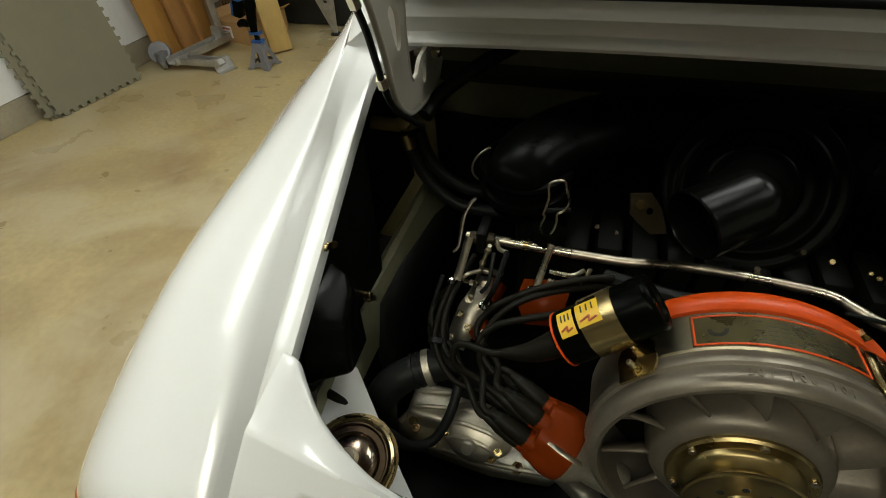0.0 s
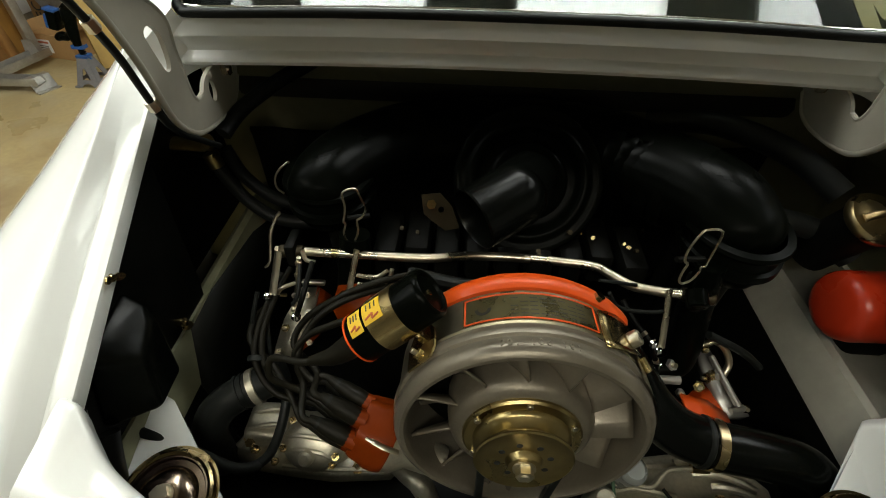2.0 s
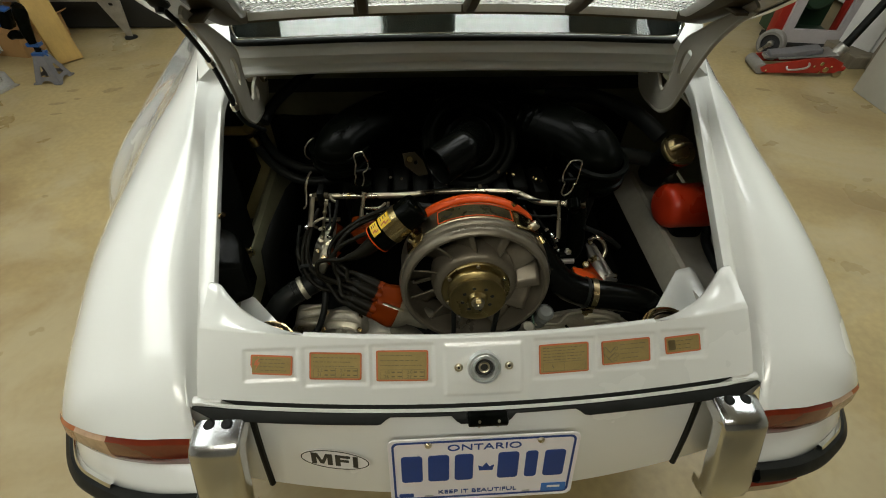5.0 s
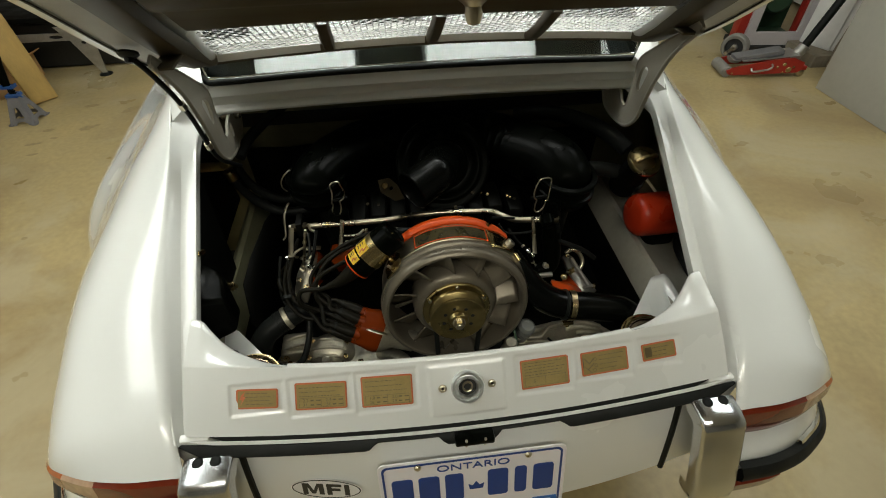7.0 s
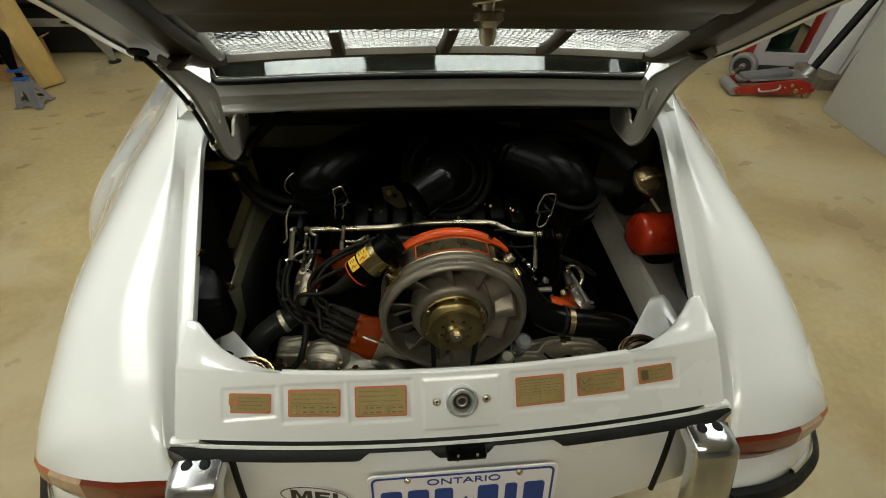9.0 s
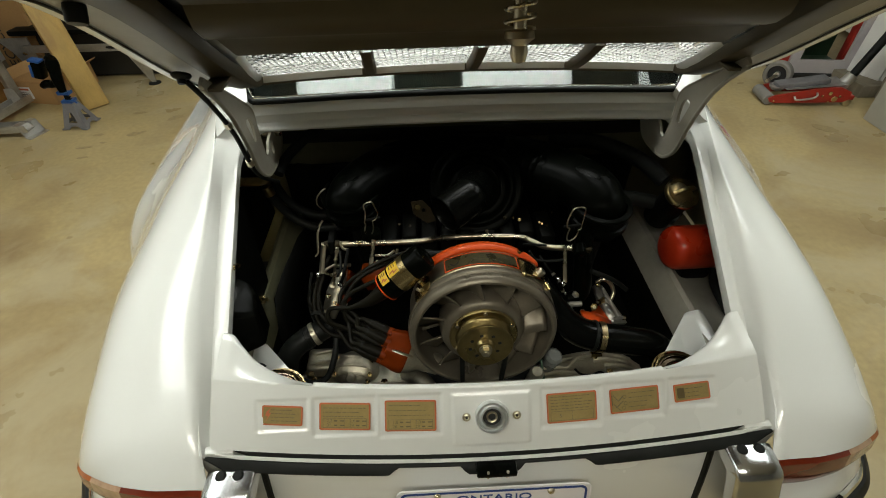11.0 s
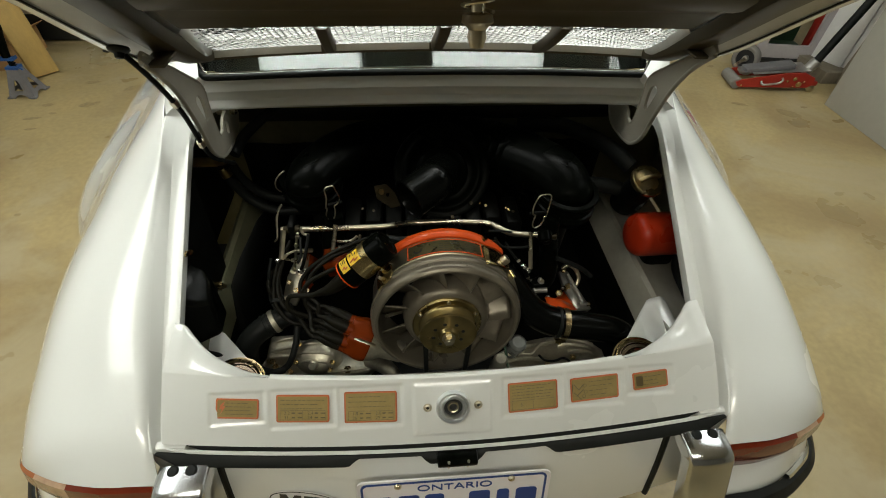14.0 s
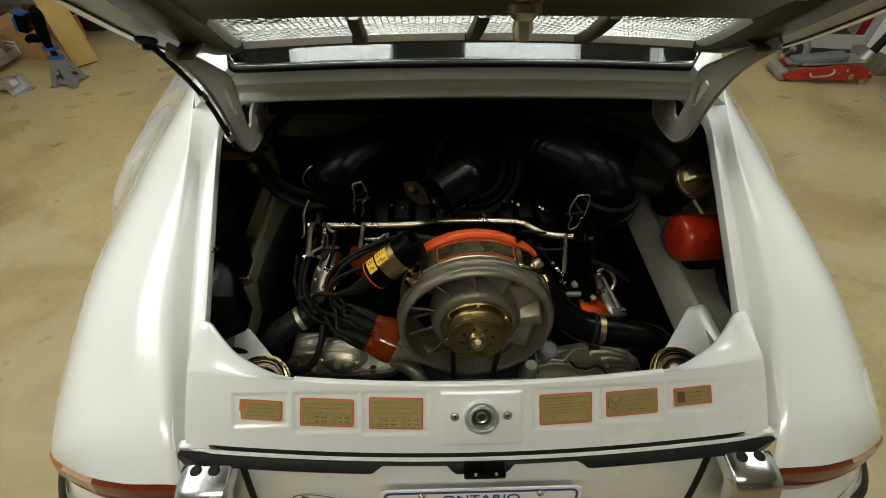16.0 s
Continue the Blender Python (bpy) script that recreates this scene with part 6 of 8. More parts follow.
fdir = V((-0.04, -0.78, 0.60)).normalized()
am = axis(cc, cc + fdir)
bm = B()
lathe(bm, [(0.100, -0.03), (0.1005, 0.002), (0.0985, 0.006), (0.095, 0.0075), (0.091, 0.007), (0.087, 0.0055), (0.083, 0.006), (0.080, 0.0085), (0.077, 0.0095), (0.073, 0.0085), (0.069, 0.0055), (0.066, 0.001), (0.062, -0.001), (0.054, -0.001), (0.051, 0.002), (0.045, 0.005), (0, 0.005)], am, 72)
lid_f = part("filter_lid", bm, BLACK_PLASTIC, airbox, "black ribbed round filter lid")
s0, s1 = V((-0.004, 0.410, 1.014)), V((-0.054, 0.374, 1.003))
sn = axis(s1, s0)
ls = (s1 - s0).length
bm = B()
lathe(bm, [(0.0375, 0.05), (0.0375, 0.001), (0.0385, -0.0015), (0.0405, 0.0005), (0.0400, 0.006), (0.0412, ls)] + [(0.0412 * math.cos(a_ * math.pi / 16), ls + 0.036 * math.sin(a_ * math.pi / 16)) for a_ in range(1, 9)], sn, 48)
rod(bm, s0, cc + fdir * 0.002, 0.0405, 40)
part("snorkel", bm, BLACK_GLOSS, airbox, "black open snorkel pipe")
# dark disc closes the pipe, in place of the shade inside it
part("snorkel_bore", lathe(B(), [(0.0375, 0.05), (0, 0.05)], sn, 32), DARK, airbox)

# bracket beside the filter
bm = B()
brm = pose(-0.098, 0.405, 0.987, 62, 0, 20) @ Matrix.Scale(0.82, 4)
plate(bm, [(-0.024, 0.032), (0.006, 0.030), (0.022, 0.006), (0.030, -0.030), (0.006, -0.030), (-0.012, -0.012), (-0.024, 0.002)], 0.003, brm, [oval(0.005, 0.005, 12, 0.004, 0.004)])
brk = part("filter_bracket", bm, DULL_BRASS, engine, "grey steel bracket")
bm = B()
hexnut(bm, brm @ V((-0.012, 0.016, 0.003)), brm @ V((-0.012, 0.016, 0.02)), 0.0065, 0.006)
part("bracket_bolt", bm, BRASS, brk)

# ---- hot air hose with its clamp
hose = part("heater_hose", tube(B(), [(0.128, 0.280, 0.895), (0.150, 0.255, 0.866), (0.178, 0.234, 0.832), (0.212, 0.222, 0.808), (0.257, 0.215, 0.795), (0.31, 0.208, 0.791), (0.36, 0.198, 0.784), (0.392, 0.18, 0.756)], [0.022, 0.026, 0.029, 0.030, 0.030, 0.0295, 0.029, 0.028], 24, 6), BLACK_GLOSS, engine, "black heater hose")
part("hose_clamp", lathe(B(), [(0.0305, -0.006), (0.0322, -0.0055), (0.0322, 0.0055), (0.0305, 0.006)], axis((0.254, 0.2155, 0.7955), (0.29, 0.2105, 0.792)), 36), BRASS, hose, "yellow plated hose clamp")
part("hose_lip", lathe(B(), [(0.0300, -0.004), (0.0325, -0.002), (0.0325, 0.002), (0.0300, 0.004)], axis((0.240, 0.217, 0.7985), (0.29, 0.2105, 0.792)), 36), RUBBER, hose)
# smaller elbow hose on the other side
h2 = part("elbow_hose", tube(B(), [(-0.292, 0.270, 0.806), (-0.318, 0.260, 0.800), (-0.345, 0.248, 0.793), (-0.372, 0.232, 0.780), (-0.388, 0.218, 0.755), (-0.392, 0.212, 0.715), (-0.392, 0.212, 0.66)], [0.021, 0.022, 0.0225, 0.023, 0.023, 0.022, 0.022], 18, 6), RUBBER, engine, "black elbow hose with a clamp")
hd = (V((-0.345, 0.248, 0.793)) - V((-0.318, 0.260, 0.800))).normalized()
for off, rr, wd, mt in ((0.0, 0.0248, 0.005, ALLOY), (0.012, 0.0240, 0.0022, RUBBER), (0.020, 0.0240, 0.0022, RUBBER)):
    c = V((-0.330, 0.255, 0.797)) + hd * off
    part("hose_clamp" if mt is ALLOY else "hose_ridge", lathe(B(), [(rr - 0.002, -wd), (rr, -wd * 0.9), (rr, wd * 0.9), (rr - 0.002, wd)], axis(c, c + hd), 28), mt, h2)

# ---- castings low in the bay
def chain_cover(outline, z0, thick, ribs, bolts, label):
    """A cast timing cover: bevelled slab, raised ribs, a flange strip and studs with nuts."""
    bm = B()
    plate(bm, outline, thick, Matrix.Translation((0, 0, z0)))
    top = [f for f in bm.faces if f.normal.z > 0.9]
    es = list({e for f in bm.faces for e in f.edges if abs(f.normal.z) > 0.9 and sum(v.co.z for v in f.verts) / len(f.verts) > z0 + thick * 0.5})
    bmesh.ops.bevel(bm, geom=es, offset=min(0.007, thick * 0.4), segments=3, affect="EDGES", profile=0.5)
    ob = part("timing_cover", bm, ALLOY, engine, label)
    for pts, r in ribs:
        part("rib", tube(B(), pts, r, 8, 4), ALLOY, ob)
    for x, y, z, r in bolts:
        nut = part("stud_nut", hexnut(B(), (x, y, z), (x, y - 0.012, z + 0.03), r, r * 1.2), BRASS, ob)
        part("stud", rod(B(), (x, y, z), (x, y - 0.005, z + r * 2.2), r * 0.45, 8, bevel=0.0006), BRASS, nut)
    return ob


# left bank: flange with a domed pump housing on it
chain_cover([(-0.381, 0.216), (-0.360, 0.260), (-0.334, 0.292), (-0.245, 0.285), (-0.165, 0.240), (-0.135, 0.215), (-0.150, 0.200), (-0.230, 0.192), (-0.285, 0.195), (-0.340, 0.200)], 0.662, 0.022,
            [([(-0.300, 0.201, 0.686), (-0.23, 0.199, 0.687), (-0.150, 0.206, 0.686)], 0.004), ([(-0.372, 0.222, 0.686), (-0.350, 0.262, 0.688), (-0.320, 0.284, 0.688)], 0.005)],
            [(-0.194, 0.206, 0.680, 0.0085), (-0.230, 0.204, 0.690, 0.0065), (-0.345, 0.221, 0.684, 0.0065), (-0.362, 0.235, 0.684, 0.0055), (-0.150, 0.212, 0.684, 0.006), (-0.312, 0.206, 0.684, 0.0055)], "dull cast timing cover with plated nuts")
pd = axis((-0.258, 0.236, 0.688), (-0.262, 0.190, 0.760))
pump = part("pump_casting", lathe(B(), [(0.050, -0.012), (0.052, 0.0), (0.050, 0.006), (0.046, 0.010), (0.044, 0.022), (0.038, 0.032), (0.026, 0.038), (0.0, 0.040)], pd @ Matrix.Diagonal((1.0, 0.82, 1, 1)), 36), ALLOY, engine, "dull ribbed aluminium pump casting")
for y, w, h in ((0.028, 0.030, 0.030), (0.010, 0.036, 0.038), (-0.008, 0.032, 0.038)):
    part("rib", tube(B(), [pd @ V((-w, y - 0.006, h - 0.008)), pd @ V((-w * 0.5, y, h)), pd @ V((w * 0.5, y, h)), pd @ V((w, y - 0.006, h - 0.008))], 0.0036, 8, 4), ALLOY, pump)
part("casting_boss", rod(B(), (-0.260, 0.215, 0.700), (-0.262, 0.193, 0.722), 0.0105, 18, bevel=0.003), ALLOY, pump)
for x, y, z in ((-0.222, 0.206, 0.712), (-0.298, 0.216, 0.705), (-0.222, 0.240, 0.712), (-0.296, 0.256, 0.708)):
    nut = part("casting_bolt", hexnut(B(), (x, y, z), (x, y - 0.015, z + 0.03), 0.0056, 0.007), BRASS, pump)
    part("stud", rod(B(), (x, y, z), (x, y - 0.006, z + 0.016), 0.0027, 8, bevel=0.0006), BRASS, nut)
side_case = part("side_casting", box(B(), (-0.330, 0.252, 0.700), (0.062, 0.058, 0.036), pose(0, 0, 0), 0.010, 3), ALLOY, engine, "dull cast block beside the pump")
for k in range(2):
    part("rib", tube(B(), [(-0.358, 0.236 + 0.024 * k, 0.712), (-0.335, 0.238 + 0.024 * k, 0.721), (-0.305, 0.244 + 0.024 * k, 0.721)], 0.0034, 8, 4), ALLOY, side_case)
part("block_bolt", hexnut(B(), (-0.348, 0.222, 0.704), (-0.348, 0.20, 0.735), 0.0062, 0.007), BRASS, side_case)
# arm that holds the generator, beside the fan ring
arm = part("support_arm", tube(B(), [(-0.150, 0.212, 0.700), (-0.125, 0.190, 0.722), (-0.104, 0.172, 0.728), (-0.092, 0.158, 0.712), (-0.088, 0.150, 0.68)], [0.012, 0.015, 0.015, 0.014, 0.013], 12, 5), ALLOY, engine, "cast support arm beside the fan")
part("arm_bolt", hexnut(B(), (-0.100, 0.156, 0.722), (-0.100, 0.136, 0.75), 0.007, 0.008), BRASS, arm)
# right bank: long cover with cooling ribs
right_cover = chain_cover([(0.110, 0.128), (0.112, 0.175), (0.165, 0.200), (0.235, 0.212), (0.315, 0.200), (0.342, 0.170), (0.342, 0.128)], 0.725, 0.034,
            [([(0.225 + 0.02 * k, 0.196 - 0.015 * k, 0.762), (0.255 + 0.012 * k, 0.196 - 0.016 * k, 0.768), (0.290 + 0.006 * k, 0.190 - 0.015 * k, 0.766), (0.322, 0.180 - 0.014 * k, 0.760)], 0.0052) for k in range(4)]
            + [([(0.125, 0.150, 0.760), (0.165, 0.158, 0.762), (0.215, 0.150, 0.762)], 0.005), ([(0.150, 0.178, 0.760), (0.185, 0.186, 0.764), (0.225, 0.190, 0.762)], 0.005)],
            [(0.212, 0.140, 0.760, 0.006), (0.268, 0.150, 0.764, 0.006), (0.330, 0.140, 0.758, 0.006), (0.122, 0.145, 0.758, 0.007), (0.248, 0.186, 0.766, 0.005)], "ribbed aluminium timing cover with plated nuts")
right_cover.matrix_basis = Matrix.Translation((0.008, 0.028, -0.038))
part("pipe", tube(B(), [(0.138, 0.182, 0.745), (0.166, 0.180, 0.748), (0.186, 0.180, 0.746), (0.200, 0.192, 0.750), (0.214, 0.200, 0.752), (0.254, 0.204, 0.752)], 0.0036, 8, 6), ALLOY, engine, "bright bent steel pipe")
part("pipe_union", hexnut(B(), (0.240, 0.204, 0.752), (0.268, 0.205, 0.752), 0.0065, 0.022), BRASS, engine)
part("wire", tube(B(), [(0.204, 0.182, 0.736), (0.213, 0.168, 0.738), (0.233, 0.164, 0.740), (0.253, 0.168, 0.742), (0.270, 0.156, 0.732), (0.270, 0.144, 0.72)], 0.0024, 8, 6), RUBBER, engine, "black wire")
cap_ = part("grey_filter", lathe(B(), [(0, 0.030), (0.012, 0.030), (0.017, 0.026), (0.018, 0.022), (0.016, 0.020), (0.0165, -0.02), (0.014, -0.03)], pose(0.152, 0.190, 0.758, 14, 6, 0), 28), CLEAR_CAP, engine, "small grey canister")
for x, y, z, r in ((0.112, 0.150, 0.765, 0.014),):
    b_ = part("breather_cap", lathe(B(), [(0, 0.026), (r * 0.7, 0.026), (r, 0.020), (r, -0.01), (r * 1.2, -0.014), (r * 1.2, -0.03)], pose(x, y, z, 12, 0, 0), 20), ALLOY, engine)
bm = B()
tube(bm, [(-0.284, 0.250, 0.800), (-0.287, 0.215, 0.775), (-0.300, 0.188, 0.748), (-0.318, 0.172, 0.742)], 0.0065, 10, 6)
part("fuel_pipe", bm, RUBBER, engine)
bm = B()
tube(bm, [(0.122, 0.185, 0.80), (0.124, 0.165, 0.79), (0.128, 0.140, 0.765)], 0.0022, 8, 5)
part("green_wire", bm, GREEN, engine)
# injection bodies on each bank: cast plate with a red gasket edge, pipes and fittings


def fitting(p, d, r, h, mat_):
    """A hexagon nut on its stud."""
    p, q = V(p), V(p) + V(d)
    nut = part("pipe_fitting", hexnut(B(), p, q, r, h), mat_, engine)
    part("stud", rod(B(), p, p + (q - p).normalized() * h * 1.7, r * 0.5, 10, bevel=0.0006), STEEL, nut)
    return nut


bm = B()
loft(bm, [[V((-0.296, 0.388, 0.850)), V((-0.268, 0.388, 0.852))], [V((-0.300, 0.366, 0.846)), V((-0.270, 0.362, 0.846))], [V((-0.312, 0.345, 0.830)), V((-0.276, 0.338, 0.832))], [V((-0.318, 0.320, 0.812)), V((-0.284, 0.312, 0.814))], [V((-0.322, 0.300, 0.796)), V((-0.296, 0.292, 0.798))]])
left_body = solid(part("injection_body", bm, ALLOY, engine, "dull cast injection body"), 0.012)
for a in ([(-0.270, 0.388, 0.854), (-0.252, 0.386, 0.838), (-0.262, 0.360, 0.822), (-0.272, 0.362, 0.845)], [(-0.276, 0.332, 0.832), (-0.258, 0.330, 0.820), (-0.282, 0.308, 0.806), (-0.290, 0.312, 0.815)]):
    bm = B()
    bm.faces.new([bm.verts.new(V(q)) for q in a])
    solid(part("red_gasket", bm, RED_CAP, left_body), 0.006)
part("body_cap", box(B(), (-0.276, 0.388, 0.862), (0.034, 0.008, 0.006), pose(0, 0, 0), 0.0015), STEEL, left_body)
for p, r, h, mt in (((-0.298, 0.352, 0.838), 0.0062, 0.007, STEEL), ((-0.276, 0.352, 0.836), 0.0064, 0.006, GALV), ((-0.306, 0.332, 0.826), 0.0055, 0.006, BRASS), ((-0.282, 0.372, 0.852), 0.0050, 0.006, STEEL), ((-0.300, 0.372, 0.850), 0.0045, 0.006, STEEL), ((-0.284, 0.342, 0.836), 0.0040, 0.006, STEEL), ((-0.292, 0.318, 0.818), 0.0050, 0.006, BRASS), ((-0.270, 0.318, 0.815), 0.0045, 0.006, STEEL), ((-0.312, 0.306, 0.806), 0.0045, 0.005, STEEL)):
    fitting(p, (0.0, -0.02, 0.020), r, h, mt)
rodl = part("link_rod", tube(B(), [(-0.272, 0.352, 0.945), (-0.282, 0.356, 0.905), (-0.296, 0.350, 0.842)], 0.0030, 8, 4), STEEL, engine, "thin steel link rod with ball joints")
for q in ((-0.274, 0.352, 0.935), (-0.281, 0.355, 0.910), (-0.289, 0.353, 0.872), (-0.296, 0.348, 0.846)):
    part("rod_collar", lathe(B(), [(0, -0.005), (0.0036, -0.004), (0.0048, 0), (0.0036, 0.004), (0, 0.005)], axis(q, (q[0] - 0.02, q[1], q[2] - 0.06)), 12), STEEL, rodl)
for pts in (((-0.300, 0.345, 0.880), (-0.304, 0.335, 0.893), (-0.296, 0.335, 0.905), (-0.282, 0.345, 0.905)), ((-0.262, 0.345, 0.965), (-0.258, 0.340, 0.954), (-0.248, 0.342, 0.948)), ((-0.195, 0.335, 0.920), (-0.170, 0.330, 0.924), (-0.155, 0.330, 0.936), (-0.150, 0.335, 0.950)), ((-0.195, 0.335, 0.936), (-0.170, 0.332, 0.938), (-0.156, 0.334, 0.948))):
    part("injector_pipe", tube(B(), pts, 0.0028, 8, 6), STEEL, engine)
bm = B()
loft(bm, [[V((-0.225, 0.345, 0.905)), V((-0.165, 0.350, 0.912))], [V((-0.230, 0.320, 0.892)), V((-0.170, 0.320, 0.900))], [V((-0.215, 0.300, 0.872)), V((-0.170, 0.300, 0.880))]])
solid(part("red_gasket", bm, RED_CAP, left_body, "dark red fibreglass sheet"), 0.003)
bm = B()
loft(bm, [[V((0.282, 0.358, 0.800)), V((0.300, 0.356, 0.798))], [V((0.286, 0.330, 0.790)), V((0.312, 0.330, 0.784))], [V((0.292, 0.300, 0.784)), V((0.326, 0.302, 0.772))], [V((0.296, 0.264, 0.782)), V((0.340, 0.278, 0.760))]])
right_body = solid(part("injection_body", bm, GALV, engine, "bright cast injection body"), 0.014)
part("body_rib", tube(B(), [(0.296, 0.345, 0.800), (0.308, 0.310, 0.788), (0.318, 0.280, 0.778)], 0.0045, 8, 4), GALV, right_body)
part("body_rib", tube(B(), [(0.302, 0.270, 0.782), (0.316, 0.274, 0.780), (0.328, 0.282, 0.774)], 0.0045, 8, 4), GALV, right_body)
bm = B()
bm.faces.new([bm.verts.new(V(q)) for q in ((0.246, 0.288, 0.774), (0.285, 0.318, 0.776), (0.296, 0.258, 0.782))])
solid(part("red_gasket", bm, ORANGE, right_body), 0.004)
pipe_r = part("injector_pipe", tube(B(), [(0.284, 0.356, 0.808), (0.298, 0.357, 0.818), (0.312, 0.350, 0.812), (0.320, 0.338, 0.796), (0.312, 0.326, 0.782), (0.298, 0.322, 0.778)], 0.0048, 10, 6), STEEL, engine, "bright bent steel pipe")
part("pipe_spring", lathe(B(), [(0.0052, -0.009), (0.0068, -0.008), (0.0052, -0.006), (0.0068, -0.004), (0.0052, -0.002), (0.0068, 0), (0.0052, 0.002), (0.0068, 0.004), (0.0052, 0.006), (0.0068, 0.008), (0.0052, 0.009)], axis((0.290, 0.320, 0.786), (0.310, 0.330, 0.790)), 14), BRASS, pipe_r)
for p, d, r, h, mt in (((0.286, 0.352, 0.806), (0.0, -0.02, 0.02), 0.0055, 0.006, BRASS), ((0.304, 0.322, 0.786), (-0.02, 0.004, 0.004), 0.0075, 0.009, GALV), ((0.288, 0.316, 0.786), (-0.02, 0.0, 0.004), 0.0060, 0.007, BRASS), ((0.266, 0.302, 0.790), (-0.004, -0.02, 0.018), 0.0078, 0.007, BRASS), ((0.329, 0.283, 0.772), (0.0, -0.02, 0.018), 0.0060, 0.006, BRASS), ((0.223, 0.312, 0.822), (0.004, -0.02, 0.016), 0.0080, 0.006, GALV), ((0.238, 0.290, 0.790), (0.0, -0.02, 0.012), 0.0060, 0.006, GALV), ((0.262, 0.270, 0.792), (0.0, -0.02, 0.016), 0.0060, 0.004, GALV)):
    fitting(p, d, r, h, mt)
part("return_spigot", rod(B(), (0.206, 0.298, 0.806), (0.236, 0.298, 0.806), 0.0062, 12, bevel=0.001), GALV, engine)
part("intake_elbow", tube(B(), [(0.222, 0.335, 0.985), (0.226, 0.330, 0.930), (0.232, 0.326, 0.880), (0.238, 0.324, 0.840), (0.234, 0.318, 0.812), (0.205, 0.312, 0.806)], [0.016, 0.018, 0.019, 0.019, 0.017, 0.013], 18, 5), BLACK_PLASTIC, engine, "black intake elbow")
part("bearing_boss", rod(B(), (0.208, 0.320, 0.958), (0.208, 0.300, 0.948), 0.013, 18, bevel=0.002), BLACK_PLASTIC, engine)
part("intake_elbow", tube(B(), [(-0.205, 0.385, 0.96), (-0.208, 0.378, 0.92), (-0.212, 0.37, 0.87), (-0.215, 0.36, 0.82)], [0.020, 0.022, 0.024, 0.026], 16, 5), BLACK_PLASTIC, engine, "black intake elbow")
for pts, r in ((((-0.270, 0.30, 0.915), (-0.262, 0.305, 0.93), (-0.262, 0.33, 0.955)), 0.0026), (((0.112, 0.32, 0.945), (0.128, 0.315, 0.925), (0.165, 0.315, 0.920), (0.19, 0.318, 0.922)), 0.0026), (((0.10, 0.33, 0.955), (0.125, 0.335, 0.948), (0.150, 0.34, 0.940)), 0.0022), (((-0.328, 0.33, 0.90), (-0.335, 0.31, 0.87), (-0.338, 0.29, 0.83), (-0.325, 0.27, 0.80)), 0.0032), (((-0.312, 0.328, 0.89), (-0.318, 0.31, 0.86), (-0.310, 0.28, 0.83)), 0.0028)):
    part("engine_wire", tube(B(), pts, r, 8, 5), RUBBER, engine)
rnd = random.Random(5)
for k in range(14):
    x = -0.17 + 0.36 * rnd.random()
    y = 0.40 + 0.06 * rnd.random()
    z = 0.925 + 0.035 * rnd.random()
    bm = B()
    hexnut(bm, (x, y, z), (x + rnd.uniform(-.3, .3), y - 0.8, z + 0.9), 0.0022 + 0.0014 * rnd.random(), 0.006)
    part("small_nut", bm, (BRASS, DULL_BRASS)[k % 2], engine)
for k in range(9):
    x = -0.17 + 0.042 * k
    part("throttle_body", box(B(), (x, 0.435 + 0.01 * math.sin(k * 2.1), 0.905), (0.034, 0.09, 0.05), pose(0, 0, 0), 0.008), BLACK_STEEL, engine)
part("vacuum_hose", tube(B(), [(-0.13, 0.35, 0.93), (-0.06, 0.315, 0.950), (0.0, 0.31, 0.956), (0.06, 0.312, 0.950), (0.12, 0.325, 0.92)], 0.008, 8), RUBBER, engine)

# ---------------------------------------------------------------- oil filter, filler, hoses
oil = empty("oil_filter", "glossy red oil filter canister", "oil filter", at=(0.45, 0.36, 0.9))
om = axis((0.420, 0.366, 0.896), (0.575, 0.379, 0.886))
part("canister", lathe(B(), [(0, 0.0), (0.030, 0.001), (0.040, 0.005), (0.0455, 0.012), (0.0475, 0.022), (0.0475, 0.115), (0.0460, 0.120), (0.0460, 0.135), (0.03, 0.14), (0, 0.14)], om, 48), RED_CAN, oil)
part("base_seam", lathe(B(), [(0.0478, 0.112), (0.0495, 0.114), (0.0495, 0.120), (0.0478, 0.122)], om, 40), BLACK_STEEL, oil)
bm = B()
box(bm, (0.50, 0.375, 0.86), (0.07, 0.05, 0.10), bevel=0.01)
part("filter_base", bm, BLACK_STEEL, oil)
filler = empty("oil_filler", "yellow plated oil filler cap with a twist handle", "filler cap", at=(0.44, 0.413, 1.0))
ax = V((0.10, -0.42, 0.90)).normalized()
cmx = axis(V((0.440, 0.415, 1.000)), V((0.440, 0.415, 1.000)) + ax)
part("cap", lathe(B(), [(0.034, -0.004), (0.036, 0.0), (0.036, 0.006), (0.033, 0.010), (0.024, 0.009), (0.018, 0.012), (0, 0.012)], cmx, 36), BRASS, filler)
part("handle", tube(B(), [cmx @ V((-0.024, 0, 0.012)), cmx @ V((-0.012, 0, 0.020)), cmx @ V((0.012, 0, 0.022)), cmx @ V((0.024, 0, 0.012))], 0.005, 10, 5), BRASS, filler)
part("neck", lathe(B(), [(0.032, -0.004), (0.030, -0.02), (0.030, -0.10)], cmx, 28), BLACK_STEEL, filler)
